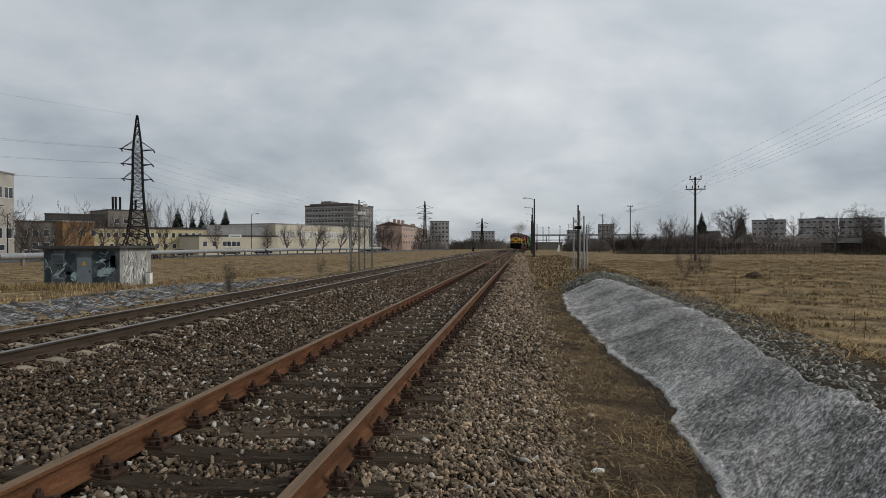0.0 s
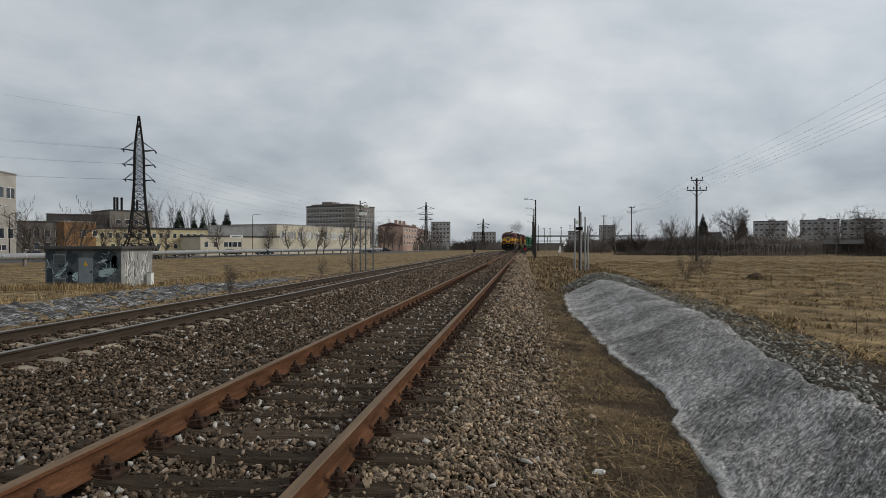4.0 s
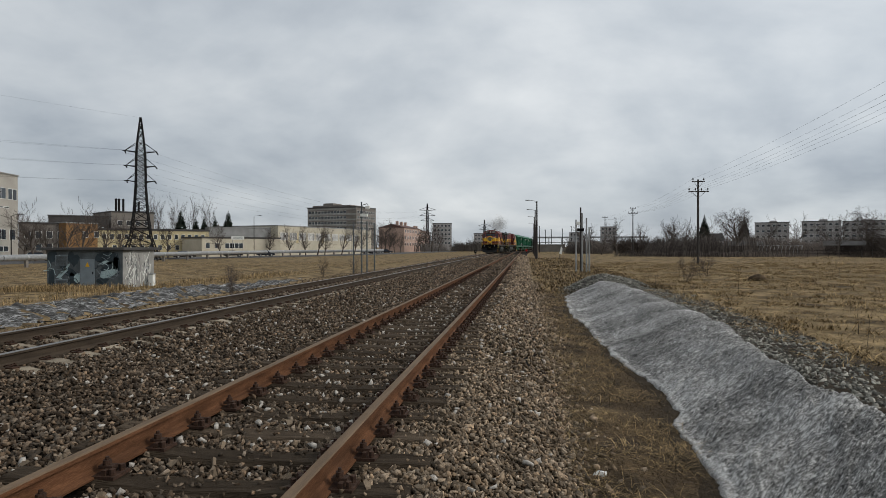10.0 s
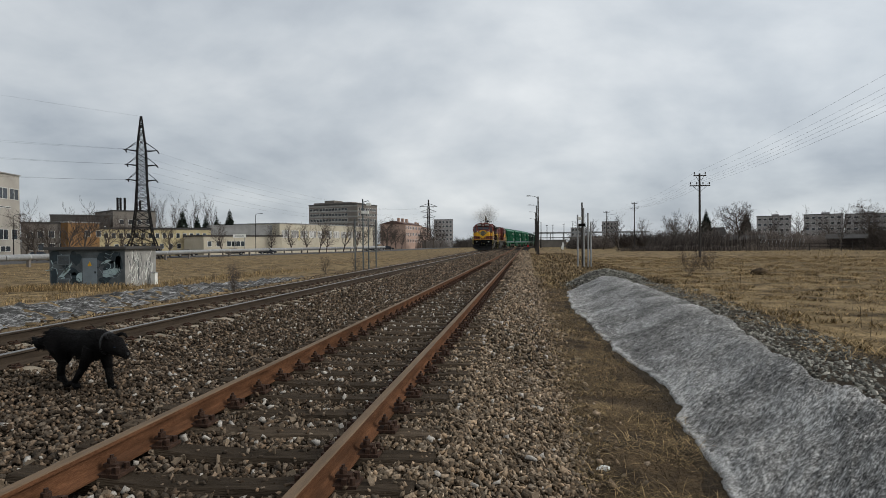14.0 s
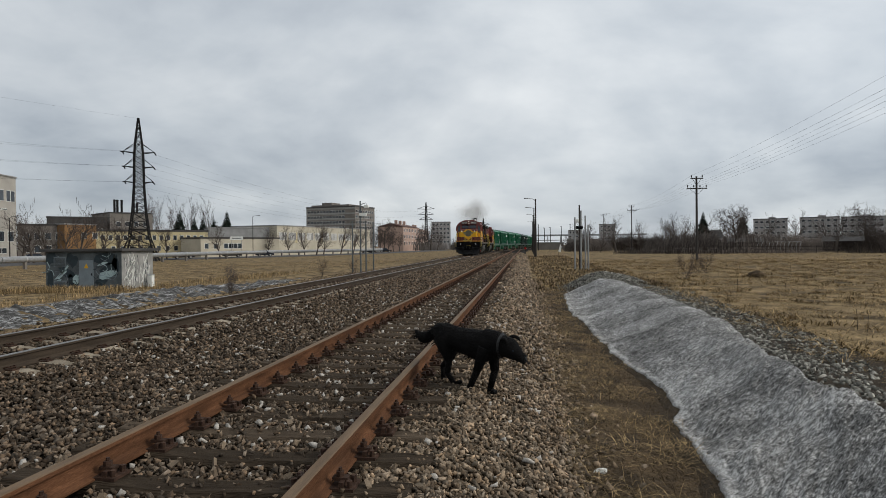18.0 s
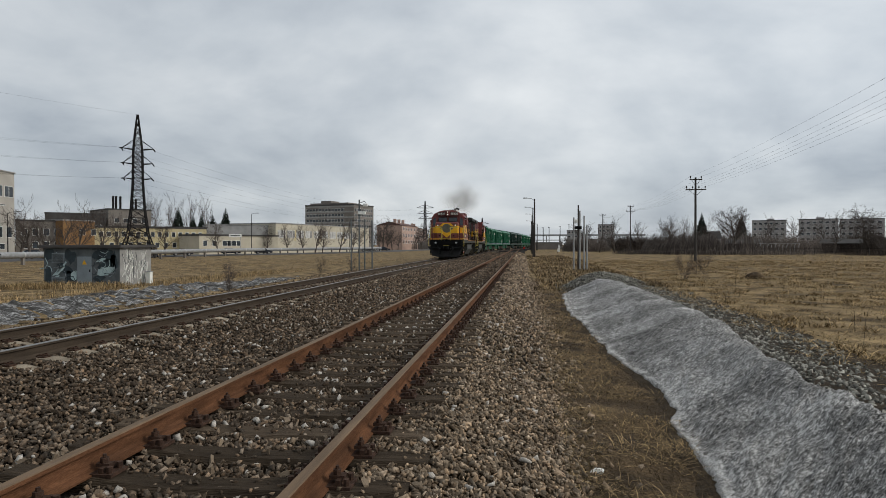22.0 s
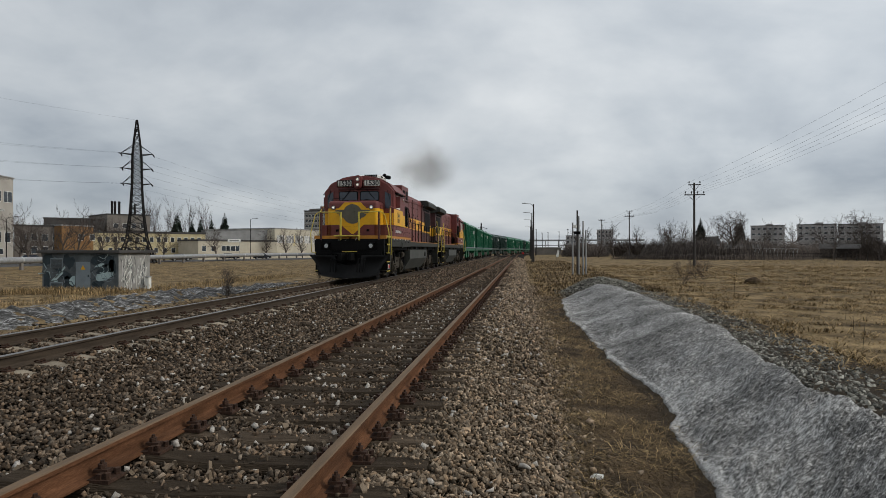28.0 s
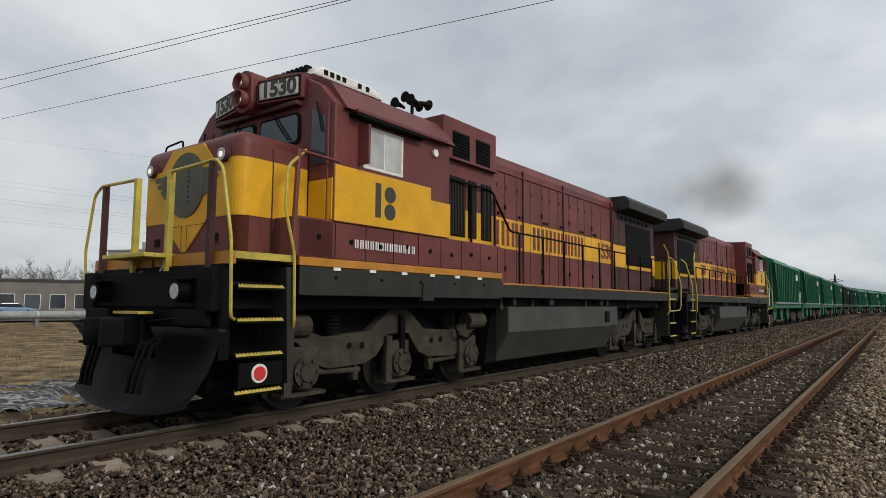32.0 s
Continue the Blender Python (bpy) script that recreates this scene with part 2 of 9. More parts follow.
M = {
    "grass": mat("dry_grass", (0.215, 0.154, 0.080), 0.95, var=0.5, scale=1.1, fine=10, bump=1.0, tint=(0.050, 0.035, 0.019), stain=0.7, stain_col=(0.060, 0.042, 0.023), spec=0.1, bump_dist=0.06, coord="Object"),
    # shade of the gaps between stones is put into this near-black colour
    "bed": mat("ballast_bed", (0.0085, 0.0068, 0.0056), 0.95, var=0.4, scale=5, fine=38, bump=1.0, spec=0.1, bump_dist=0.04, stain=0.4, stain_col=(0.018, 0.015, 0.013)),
    "stone": mat("ballast_stone", (0.122, 0.099, 0.076), 0.9, var=0.5, scale=14, fine=70, bump=0.4, island=0.62, island_tint=(1.0, 0.84, 0.70), spec=0.12, stain=0.30, stain_col=(0.066, 0.042, 0.027)),
    "stone_shoulder": mat("shoulder_stone", (0.215, 0.174, 0.130), 0.9, var=0.5, scale=14, fine=70, bump=0.4, island=0.58, island_tint=(1.0, 0.87, 0.74), spec=0.12, stain=0.3, stain_col=(0.105, 0.076, 0.052)),
    "burgundy_sooty": mat("sooty_burgundy_paint", (0.060, 0.020, 0.019), 0.6, var=0.3, scale=1.8, fine=45, bump=0.08, stain=0.6, stain_col=(0.022, 0.016, 0.015), spec=0.3),
    "stone_single": mat("ballast_stone_single", (0.165, 0.126, 0.088), 0.9, var=0.35, scale=14, fine=80, bump=0.15, obrand=0.45, spec=0.2),
    "stone_pale": mat("pale_stone", (0.38, 0.35, 0.31), 0.9, var=0.3, scale=20, fine=80, bump=0.3, spec=0.2),
    "stone_grey": mat("grey_berm_stone", (0.175, 0.168, 0.145), 0.9, var=0.4, scale=6, fine=60, bump=0.4, island=0.7, spec=0.2),
    "sleeper_wood": mat("old_sleeper_wood", (0.072, 0.054, 0.038), 0.9, var=0.45, scale=6, fine=50, bump=0.8, obrand=0.35, stretch=(0.25, 3, 3), spec=0.05, bump_dist=0.02, stain=0.45, stain_col=(0.030, 0.023, 0.016)),
    "sleeper_concrete": mat("sleeper_concrete", (0.21, 0.175, 0.13), 0.9, var=0.35, scale=5, fine=70, bump=0.3, obrand=0.25, stain=0.6, stain_col=(0.085, 0.064, 0.046), spec=0.2),
    "rail_rust": mat("rusty_rail_side", (0.105, 0.049, 0.025), 0.85, var=0.4, scale=5, fine=60, bump=0.35, stain=0.6, stain_col=(0.052, 0.028, 0.017), spec=0.08, stretch=(3, 0.5, 3)),
    "rail_top_rust": mat("dull_rail_head", (0.130, 0.088, 0.055), 0.7, spec=0.15, metal=0.0, var=0.25, scale=5, fine=90, bump=0.1, stretch=(4, 0.3, 4)),
    "rail_dark": mat("dark_rail_side", (0.050, 0.037, 0.026), 0.8, var=0.3, scale=5, fine=60, bump=0.3, spec=0.15, stretch=(3, 0.5, 3)),
    "rail_top_worn": mat("polished_rail_head", (0.20, 0.19, 0.18), 0.42, metal=0.9, var=0.15, scale=5, fine=90, bump=0.04, stretch=(4, 0.3, 4)),
    "iron": mat("rusty_iron", (0.048, 0.026, 0.017), 0.85, var=0.45, scale=20, fine=120, bump=0.4, spec=0.2, stain=0.4, stain_col=(0.016, 0.011, 0.009)),
    "burgundy": mat("burgundy_paint", (0.140, 0.036, 0.032), 0.5, var=0.25, scale=1.6, fine=45, bump=0.05, stain=0.45, stain_col=(0.100, 0.046, 0.040), spec=0.3),
    "yellow": mat("yellow_paint", (0.66, 0.345, 0.010), 0.45, var=0.16, scale=1.7, fine=45, bump=0.05, stain=0.35, stain_col=(0.42, 0.235, 0.028), spec=0.3),
    "yellow_rail": mat("pale_yellow_handrail", (0.50, 0.40, 0.060), 0.5, var=0.25, scale=6, fine=60, bump=0.1, stain=0.35, stain_col=(0.25, 0.19, 0.05)),
    "orange": mat("orange_stripe", (0.43, 0.180, 0.016), 0.45, var=0.2, scale=3, fine=45, bump=0.05, stain=0.3, stain_col=(0.24, 0.115, 0.03)),
    "frame_grey": mat("dark_grey_frame_paint", (0.024, 0.025, 0.021), 0.6, var=0.25, scale=3, fine=45, bump=0.1, stain=0.35, stain_col=(0.045, 0.039, 0.031), spec=0.25),
    "tank_grey": mat("grey_green_tank_paint", (0.050, 0.052, 0.045), 0.6, var=0.25, scale=1.8, fine=50, bump=0.08, stain=0.5, stain_col=(0.034, 0.032, 0.027)),
    "truck_grey": mat("dusty_truck_paint", (0.052, 0.044, 0.033), 0.8, var=0.35, scale=5, fine=60, bump=0.2, stain=0.55, stain_col=(0.020, 0.017, 0.014), spec=0.15),
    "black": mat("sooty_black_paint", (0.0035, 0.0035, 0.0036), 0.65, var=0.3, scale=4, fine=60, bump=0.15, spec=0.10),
    "plow": mat("scuffed_black_plow", (0.010, 0.010, 0.0105), 0.55, var=0.5, scale=2.2, fine=50, bump=0.15, stain=0.45, stain_col=(0.030, 0.027, 0.024), spec=0.3),
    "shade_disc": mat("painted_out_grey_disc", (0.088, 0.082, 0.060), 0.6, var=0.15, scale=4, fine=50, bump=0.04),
    "white": mat("white_paint", (0.72, 0.72, 0.68), 0.5, var=0.12, scale=5, fine=60, bump=0.05, stain=0.2, stain_col=(0.4, 0.38, 0.33)),
    "letter_grey": mat("dark_letter_grey", (0.040, 0.040, 0.038), 0.6, var=0.15, scale=6, fine=60, bump=0.03),
    "red": mat("signal_red", (0.62, 0.03, 0.03), 0.5, var=0.1, scale=8, fine=60, bump=0.03),
    "steel": mat("bright_steel", (0.45, 0.45, 0.44), 0.4, metal=0.8, var=0.2, scale=10, fine=90, bump=0.06),
    "wheel": mat("greasy_wheel_steel", (0.022, 0.019, 0.017), 0.55, metal=0.3, var=0.3, scale=6, fine=60, bump=0.15),
    "green": mat("hopper_green_paint", (0.008, 0.118, 0.054), 0.5, var=0.25, scale=1.2, fine=40, bump=0.06, obrand=0.18, stain=0.35, stain_col=(0.014, 0.058, 0.034)),
    "green_dark": mat("dark_hopper_green_paint", (0.009, 0.034, 0.024), 0.55, var=0.25, scale=1.6, fine=40, bump=0.06, stain=0.3, stain_col=(0.02, 0.024, 0.02)),
    "fur": mat("black_fur", (0.006, 0.0055, 0.0055), 0.85, var=0.4, scale=12, fine=140, bump=1.0, spec=0.12, bump_dist=0.02, stretch=(1, 4, 4)),
    "collar": mat("grey_collar", (0.012, 0.012, 0.012), 0.6, var=0.2, scale=30, fine=90, bump=0.1),
    "wood_pole": mat("weathered_pole_wood", (0.105, 0.082, 0.064), 0.9, var=0.35, scale=3, fine=40, bump=0.4, stretch=(4, 4, 0.3)),
    "tar_pole": mat("tarred_pole", (0.035, 0.030, 0.027), 0.85, var=0.3, scale=3, fine=40, bump=0.3, stretch=(4, 4, 0.3)),
    "galv": mat("galvanised_pipe", (0.27, 0.275, 0.275), 0.55, metal=0.25, var=0.2, scale=2.5, fine=50, bump=0.06, stain=0.3, stain_col=(0.2, 0.19, 0.17)),
    "lattice": mat("dark_lattice_steel", (0.014, 0.013, 0.013), 0.8, var=0.3, scale=3, fine=40, bump=0.05, spec=0.1),
    "concrete": mat("old_concrete", (0.27, 0.265, 0.25), 0.9, var=0.25, scale=1.2, fine=30, bump=0.2, stain=0.4, stain_col=(0.17, 0.165, 0.155)),
    "plaster_grey": mat("grey_panel_wall", (0.165, 0.147, 0.130), 0.9, var=0.2, scale=0.5, fine=12, bump=0.15, stain=0.4, stain_col=(0.11, 0.099, 0.088)),
    "plaster_beige": mat("beige_plaster", (0.37, 0.345, 0.305), 0.9, var=0.14, scale=0.4, fine=12, bump=0.12, stain=0.25, stain_col=(0.27, 0.24, 0.2)),
    "plaster_yellow": mat("pale_yellow_plaster", (0.46, 0.39, 0.23), 0.9, var=0.15, scale=0.5, fine=12, bump=0.1, stain=0.25, stain_col=(0.34, 0.30, 0.2)),
    "plaster_cream": mat("cream_panel_wall", (0.44, 0.40, 0.315), 0.85, var=0.12, scale=0.4, fine=12, bump=0.1, stain=0.25, stain_col=(0.34, 0.32, 0.27)),
    "plaster_orange": mat("ochre_wall", (0.21, 0.115, 0.045), 0.9, var=0.2, scale=0.5, fine=12, bump=0.15, stain=0.3, stain_col=(0.17, 0.1, 0.04)),
    "plaster_pink": mat("pinkish_brick_wall", (0.40, 0.28, 0.225), 0.9, var=0.18, scale=0.5, fine=12, bump=0.15, stain=0.3, stain_col=(0.30, 0.20, 0.16)),
    "plaster_pale": mat("pale_panel_wall", (0.29, 0.275, 0.27), 0.9, var=0.15, scale=0.4, fine=12, bump=0.1, stain=0.3, stain_col=(0.23, 0.22, 0.22)),
    "roof_dark": mat("dark_roof_felt", (0.055, 0.052, 0.050), 0.9, var=0.25, scale=0.6, fine=15, bump=0.15),
    "roof_red": mat("red_roof", (0.10, 0.055, 0.045), 0.85, var=0.25, scale=0.8, fine=15, bump=0.2),
    "roof_grey": mat("grey_sheet_roof", (0.245, 0.245, 0.24), 0.7, var=0.2, scale=0.5, fine=15, bump=0.1),
    "pane": mat("dark_window_glass", (0.035, 0.042, 0.050), 0.12, var=0.3, scale=0.6, fine=3, bump=0.0, spec=0.6, obrand=0.6),
    # pale glass; in the cab side windows the paleness is daylight put into colour
    "pane_pale": mat("pale_window_glass", (0.34, 0.34, 0.33), 0.3, var=0.3, scale=0.8, fine=3, bump=0.0, obrand=0.4),
    "bark": mat("grey_brown_bark", (0.075, 0.060, 0.050), 0.95, var=0.3, scale=3, fine=40, bump=0.4),
    "bark_pale": mat("pale_birch_bark", (0.12, 0.108, 0.10), 0.9, var=0.4, scale=3, fine=40, bump=0.3),
    "twig": mat("bare_twigs", (0.060, 0.046, 0.039), 0.95, var=0.3, scale=2, fine=20, bump=0.0),
    "spruce": mat("spruce_needles", (0.012, 0.022, 0.012), 0.9, var=0.4, scale=3, fine=30, bump=0.3),
    "straw": mat("straw_blades", (0.27, 0.192, 0.098), 0.9, var=0.3, scale=3, fine=40, bump=0.0, island=0.6, spec=0.1),
    "straw_dark": mat("brown_dead_blades", (0.075, 0.053, 0.030), 0.9, var=0.3, scale=3, fine=40, bump=0.0, island=0.5, spec=0.1),
    # distance haze is put into the colour: paler than the near brush
    "brush_far": mat("haze_paled_far_twigs", (0.105, 0.092, 0.083), 0.95, var=0.3, scale=1.5, fine=20, bump=0.0, island=0.4),
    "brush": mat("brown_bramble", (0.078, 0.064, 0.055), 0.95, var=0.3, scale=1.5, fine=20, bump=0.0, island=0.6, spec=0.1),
    "asphalt": mat("road_asphalt", (0.06, 0.06, 0.062), 0.9, var=0.2, scale=1.5, fine=30, bump=0.2),
    "soil": mat("dark_wet_soil", (0.038, 0.029, 0.020), 0.95, var=0.4, scale=4, fine=40, bump=0.8, spec=0.08, bump_dist=0.03),
    "hut_panel": mat("painted_hut_panel", (0.080, 0.092, 0.096), 0.8, var=0.35, scale=2, fine=40, bump=0.1),
    "hut_blue": mat("grey_blue_paint", (0.175, 0.205, 0.22), 0.7, var=0.12, scale=2, fine=40, bump=0.05),
    "graffiti_dark": mat("dark_spray_paint", (0.022, 0.035, 0.042), 0.75, var=0.25, scale=3, fine=40, bump=0.03),
    "graffiti_pale": mat("pale_spray_paint", (0.33, 0.42, 0.42), 0.75, var=0.2, scale=3, fine=40, bump=0.03),
    "car_dark": mat("dark_car_paint", (0.02, 0.022, 0.026), 0.25, var=0.1, scale=3, fine=30, bump=0.0),
    "car_blue": mat("pale_blue_car_paint", (0.16, 0.26, 0.38), 0.3, var=0.1, scale=3, fine=30, bump=0.0),
    "car_white": mat("white_car_paint", (0.6, 0.6, 0.6), 0.3, var=0.1, scale=3, fine=30, bump=0.0),
    "glass_dark": mat("cab_window_glass", (0.028, 0.036, 0.050), 0.06, var=0.2, scale=1.0, fine=3, bump=0.0, spec=0.7),
    "lamp_on": glow("lit_headlight", (1.0, 0.90, 0.74), 0.65),
    "board_white": mat("number_board_white", (0.52, 0.51, 0.46), 0.5, var=0.12, scale=5, fine=60, bump=0.03),
    "lens": mat("headlight_glass", (0.40, 0.41, 0.41), 0.10, var=0.2, scale=20, fine=80, bump=0.1, spec=0.7),
    "rubber": mat("tyre_rubber", (0.02, 0.02, 0.02), 0.8, var=0.2, scale=20, fine=80, bump=0.1),
}


# ---- mesh helpers ----
def part(name, bm, material, parent=None, label="", smooth=False):
    """Links a bmesh as one mesh object under a thing or part."""
    me = bpy.data.meshes.new(name)
    bm.to_mesh(me)
    bm.free()
    me.materials.append(M[material] if isinstance(material, str) else material)
    if smooth:
        me.shade_smooth()
    ob = new(name, me)
    if parent is not None:
        ob.parent = parent
    if label:
        tagged(ob, label)
    return ob


def thing(name, label, category, group="", kind="", at=None):
    e = new(name)
    e.empty_display_size = 0.2
    if at is not None:
        e.matrix_basis = at
    return tagged(e, label, category, group, kind)


def B():
    return bmesh.new()


def box(bm, x0, x1, y0, y1, z0, z1, bev=0.0):
    vs = [bm.verts.new((x, y, z)) for z in (z0, z1) for y in (y0, y1) for x in (x0, x1)]
    fs = [bm.faces.new([vs[i] for i in f]) for f in ((0, 2, 3, 1), (4, 5, 7, 6), (0, 1, 5, 4), (1, 3, 7, 5), (3, 2, 6, 7), (2, 0, 4, 6))]
    if bev > 0:
        es = list({e for f in fs for e in f.edges})
        bmesh.ops.bevel(bm, geom=es, offset=bev, segments=2, profile=0.6, affect="EDGES")
    return bm


def prism(bm, pts, axis, lo, hi, bev=0.0):
    """Extrudes a closed outline of (a, b) along an axis: x -> (y, z), y -> (x, z), z -> (x, y)."""
    def at(a, b, c):
        return {"x": (c, a, b), "y": (a, c, b), "z": (a, b, c)}[axis]
    v0 = [bm.verts.new(at(a, b, lo)) for a, b in pts]
    v1 = [bm.verts.new(at(a, b, hi)) for a, b in pts]
    n = len(pts)
    fs = [bm.faces.new(v0[::-1]), bm.faces.new(v1)]
    fs += [bm.faces.new((v0[i], v0[(i + 1) % n], v1[(i + 1) % n], v1[i])) for i in range(n)]
    bmesh.ops.recalc_face_normals(bm, faces=fs)
    if bev > 0:
        es = list({e for f in fs[:2] for e in f.edges})
        bmesh.ops.bevel(bm, geom=es, offset=bev, segments=2, profile=0.6, affect="EDGES")
    return bm


def cyl(bm, p0, p1, r, r1=None, seg=10, caps=True):
    """A straight or tapered rod between two points."""
    p0, p1 = Vector(p0), Vector(p1)
    r1 = r if r1 is None else r1
    d = (p1 - p0).normalized()
    u = d.orthogonal().normalized()
    w = d.cross(u)
    rings = []
    for p, q in ((p0, r), (p1, r1)):
        rings.append([bm.verts.new(p + (u * math.cos(a) + w * math.sin(a)) * q) for a in (2 * math.pi * k / seg for k in range(seg))])
    for k in range(seg):
        bm.faces.new((rings[0][k], rings[0][(k + 1) % seg], rings[1][(k + 1) % seg], rings[1][k]))
    if caps:
        bm.faces.new(rings[0][::-1])
        bm.faces.new(rings[1])
    return bm


def tube(bm, pts, r, seg=8):
    """A bent rod through the points."""
    pts = [Vector(p) for p in pts]
    rings = []
    for i, p in enumerate(pts):
        a = pts[max(0, i - 1)]
        b = pts[min(len(pts) - 1, i + 1)]
        d = (b - a).normalized()
        u = d.cross(Vector((0.31, 0.17, 0.93))).normalized()
        w = d.cross(u)
        rings.append([bm.verts.new(p + (u * math.cos(q) + w * math.sin(q)) * r) for q in (2 * math.pi * k / seg for k in range(seg))])
    for a, b in zip(rings, rings[1:]):
        for k in range(seg):
            bm.faces.new((a[k], a[(k + 1) % seg], b[(k + 1) % seg], b[k]))
    bm.faces.new(rings[0][::-1])
    bm.faces.new(rings[-1])
    return bm


def rounded(pts, r, n=4):
    """Rounds the inner corners of a polyline."""
    pts = [Vector(p) for p in pts]
    out = [pts[0]]
    for a, p, b in zip(pts, pts[1:], pts[2:]):
        da, db = (a - p), (b - p)
        q = min(r, da.length * 0.45, db.length * 0.45)
        s, e = p + da.normalized() * q, p + db.normalized() * q
        out += [s * (1 - t) ** 2 + p * 2 * t * (1 - t) + e * t * t for t in (k / n for k in range(n + 1))]
    return out + [pts[-1]]


def mesh_of(name, verts, faces, material, parent=None, smooth=False):
    me = bpy.data.meshes.new(name)
    me.from_pydata(verts, [], faces)
    me.update()
    me.materials.append(M[material] if isinstance(material, str) else material)
    if smooth:
        me.shade_smooth()
    ob = new(name, me)
    if parent is not None:
        ob.parent = parent
    return ob


def smooth01(u):
    u = min(1.0, max(0.0, u))
    return u * u * (3 - 2 * u)


def n2(x, y, s=1.0, k=0.0):
    return noise.noise(Vector((x * s, y * s, k)))


# ---- the plan: two tracks along +y, rail heads at z = 0 ----
FAR_X = -5.245


def main_x(y):
    return 3.5 * smooth01((y - 165) / 75) + 0.0125 * max(0.0, y - 240)


def far_x(y):
    s = smooth01((y - 112) / 73)
    return FAR_X * (1 - s) + main_x(y)


def lerp(x, table):
    for (a, p), (b, q) in zip(table, table[1:]):
        if x <= b:
            return p + (q - p) * smooth01((x - a) / (b - a)) if x > a else p
    return table[-1][1]


PROFILE = [(-40, -1.2), (-17.5, -1.1), (-16.2, -0.72), (-15.2, -0.7), (-13.4, -1.05), (-10.6, -0.95), (-9.4, -0.85), (-8.2, -0.5), (-7.6, -0.36), (1.35, -0.36), (2.45, -0.72), (3.7, -0.76), (5.55, -0.32), (6.4, -0.42), (8.2, -0.56), (11, -0.6)]
FAR_PROFILE = [(-40, -1.2), (-12, -1.0), (-8.6, -0.75), (-7.6, -0.36), (1.35, -0.36), (2.6, -0.66), (11, -0.6)]


def ground_z(x, y):
    far = smooth01((y - 26) / 12)
    z = lerp(x, PROFILE) * (1 - far) + lerp(x, FAR_PROFILE) * far
    if x > 2.4 or x < -9:
        z += 0.05 * n2(x, y, 0.35) + 0.025 * n2(x, y, 1.3, 5.0)
    return z


# ---- ground, ballast and tracks ----
def build_ground():
    """One sheet from the tracks to the horizon: fine near the camera, coarse far off."""
    xs = [-2500, -1200, -600, -300, -180, -120, -80, -60, -48, -40] + [-40 + 1.0 * k for k in range(1, 23)] + [-17.5 + 0.3 * k for k in range(0, 98)] + [12 + 1.0 * k for k in range(0, 30)] + [45, 55, 70, 90, 130, 200, 320, 600, 1200, 2500]
    ys = [-400, -150, -60, -30, -15, -8] + [-5 + 0.4 * k for k in range(0, 100)] + [35 + 1.2 * k for k in range(0, 40)] + [84, 90, 97, 105, 115, 130, 150, 175, 205, 240, 290, 350, 450, 600, 900, 1500, 3000]
    xs = sorted(set(round(x, 3) for x in xs))
    ys = sorted(set(round(y, 3) for y in ys))
    verts = [(x, y, ground_z(x - main_x(y) if abs(x) < 60 else x, y)) for y in ys for x in xs]
    n = len(xs)
    faces = [(j * n + i, j * n + i + 1, (j + 1) * n + i + 1, (j + 1) * n + i) for j in range(len(ys) - 1) for i in range(n - 1)]
    ob = mesh_of("ground", verts, faces, "grass", smooth=True)
    tagged(ob, "flat field of flattened dry brown grass in early spring", "ground", kind="structure")
    return ob


GROUND = build_ground()


def bed_z(x, y):
    """Ballast surface: filled to just under the sleeper tops, with shoulders."""
    near = lerp(x, [(-2.0, -0.25), (-1.4, -0.225), (-0.8, -0.225), (-0.3, -0.25), (0.3, -0.25), (0.8, -0.225), (1.45, -0.21), (2.0, -0.42), (2.55, -0.71)])
    far = lerp(x, [(-9.3, -0.86), (-8.4, -0.5), (-7.0, -0.20), (-3.7, -0.20), (-2.9, -0.3)])
    mid = lerp(x, [(-3.4, 0.0), (-2.2, 1.0)])
    z = far * (1 - mid) + near * mid
    return z + 0.022 * n2(x, y, 1.7) + 0.012 * n2(x, y, 6.0, 3.0)


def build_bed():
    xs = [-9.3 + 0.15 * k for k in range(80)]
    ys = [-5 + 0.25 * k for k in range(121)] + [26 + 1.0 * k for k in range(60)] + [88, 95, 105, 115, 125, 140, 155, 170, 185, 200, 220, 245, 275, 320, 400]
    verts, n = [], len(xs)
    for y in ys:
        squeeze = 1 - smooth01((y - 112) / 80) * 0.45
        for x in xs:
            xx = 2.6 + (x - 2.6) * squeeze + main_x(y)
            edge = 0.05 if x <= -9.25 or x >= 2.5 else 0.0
            # sunk below the stones so its black reads as shade in the gaps
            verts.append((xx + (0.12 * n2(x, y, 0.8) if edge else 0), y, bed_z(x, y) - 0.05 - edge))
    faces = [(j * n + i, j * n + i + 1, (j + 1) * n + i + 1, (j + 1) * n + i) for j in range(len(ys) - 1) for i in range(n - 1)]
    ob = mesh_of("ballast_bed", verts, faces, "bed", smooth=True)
    return tagged(ob, "reddish brown crushed-stone ballast between and beside the tracks, over a bed blackened as gap shade", "ballast", kind="structure")


BED = build_bed()

RAIL_OUT = [(-0.075, -0.18), (-0.075, -0.168), (-0.022, -0.15), (-0.009, -0.13), (-0.009, -0.045), (-0.037, -0.034), (-0.037, -0.008), (-0.030, 0.0),
            (0.030, 0.0), (0.037, -0.008), (0.037, -0.034), (0.009, -0.045), (0.009, -0.13), (0.022, -0.15), (0.075, -0.168), (0.075, -0.18)]


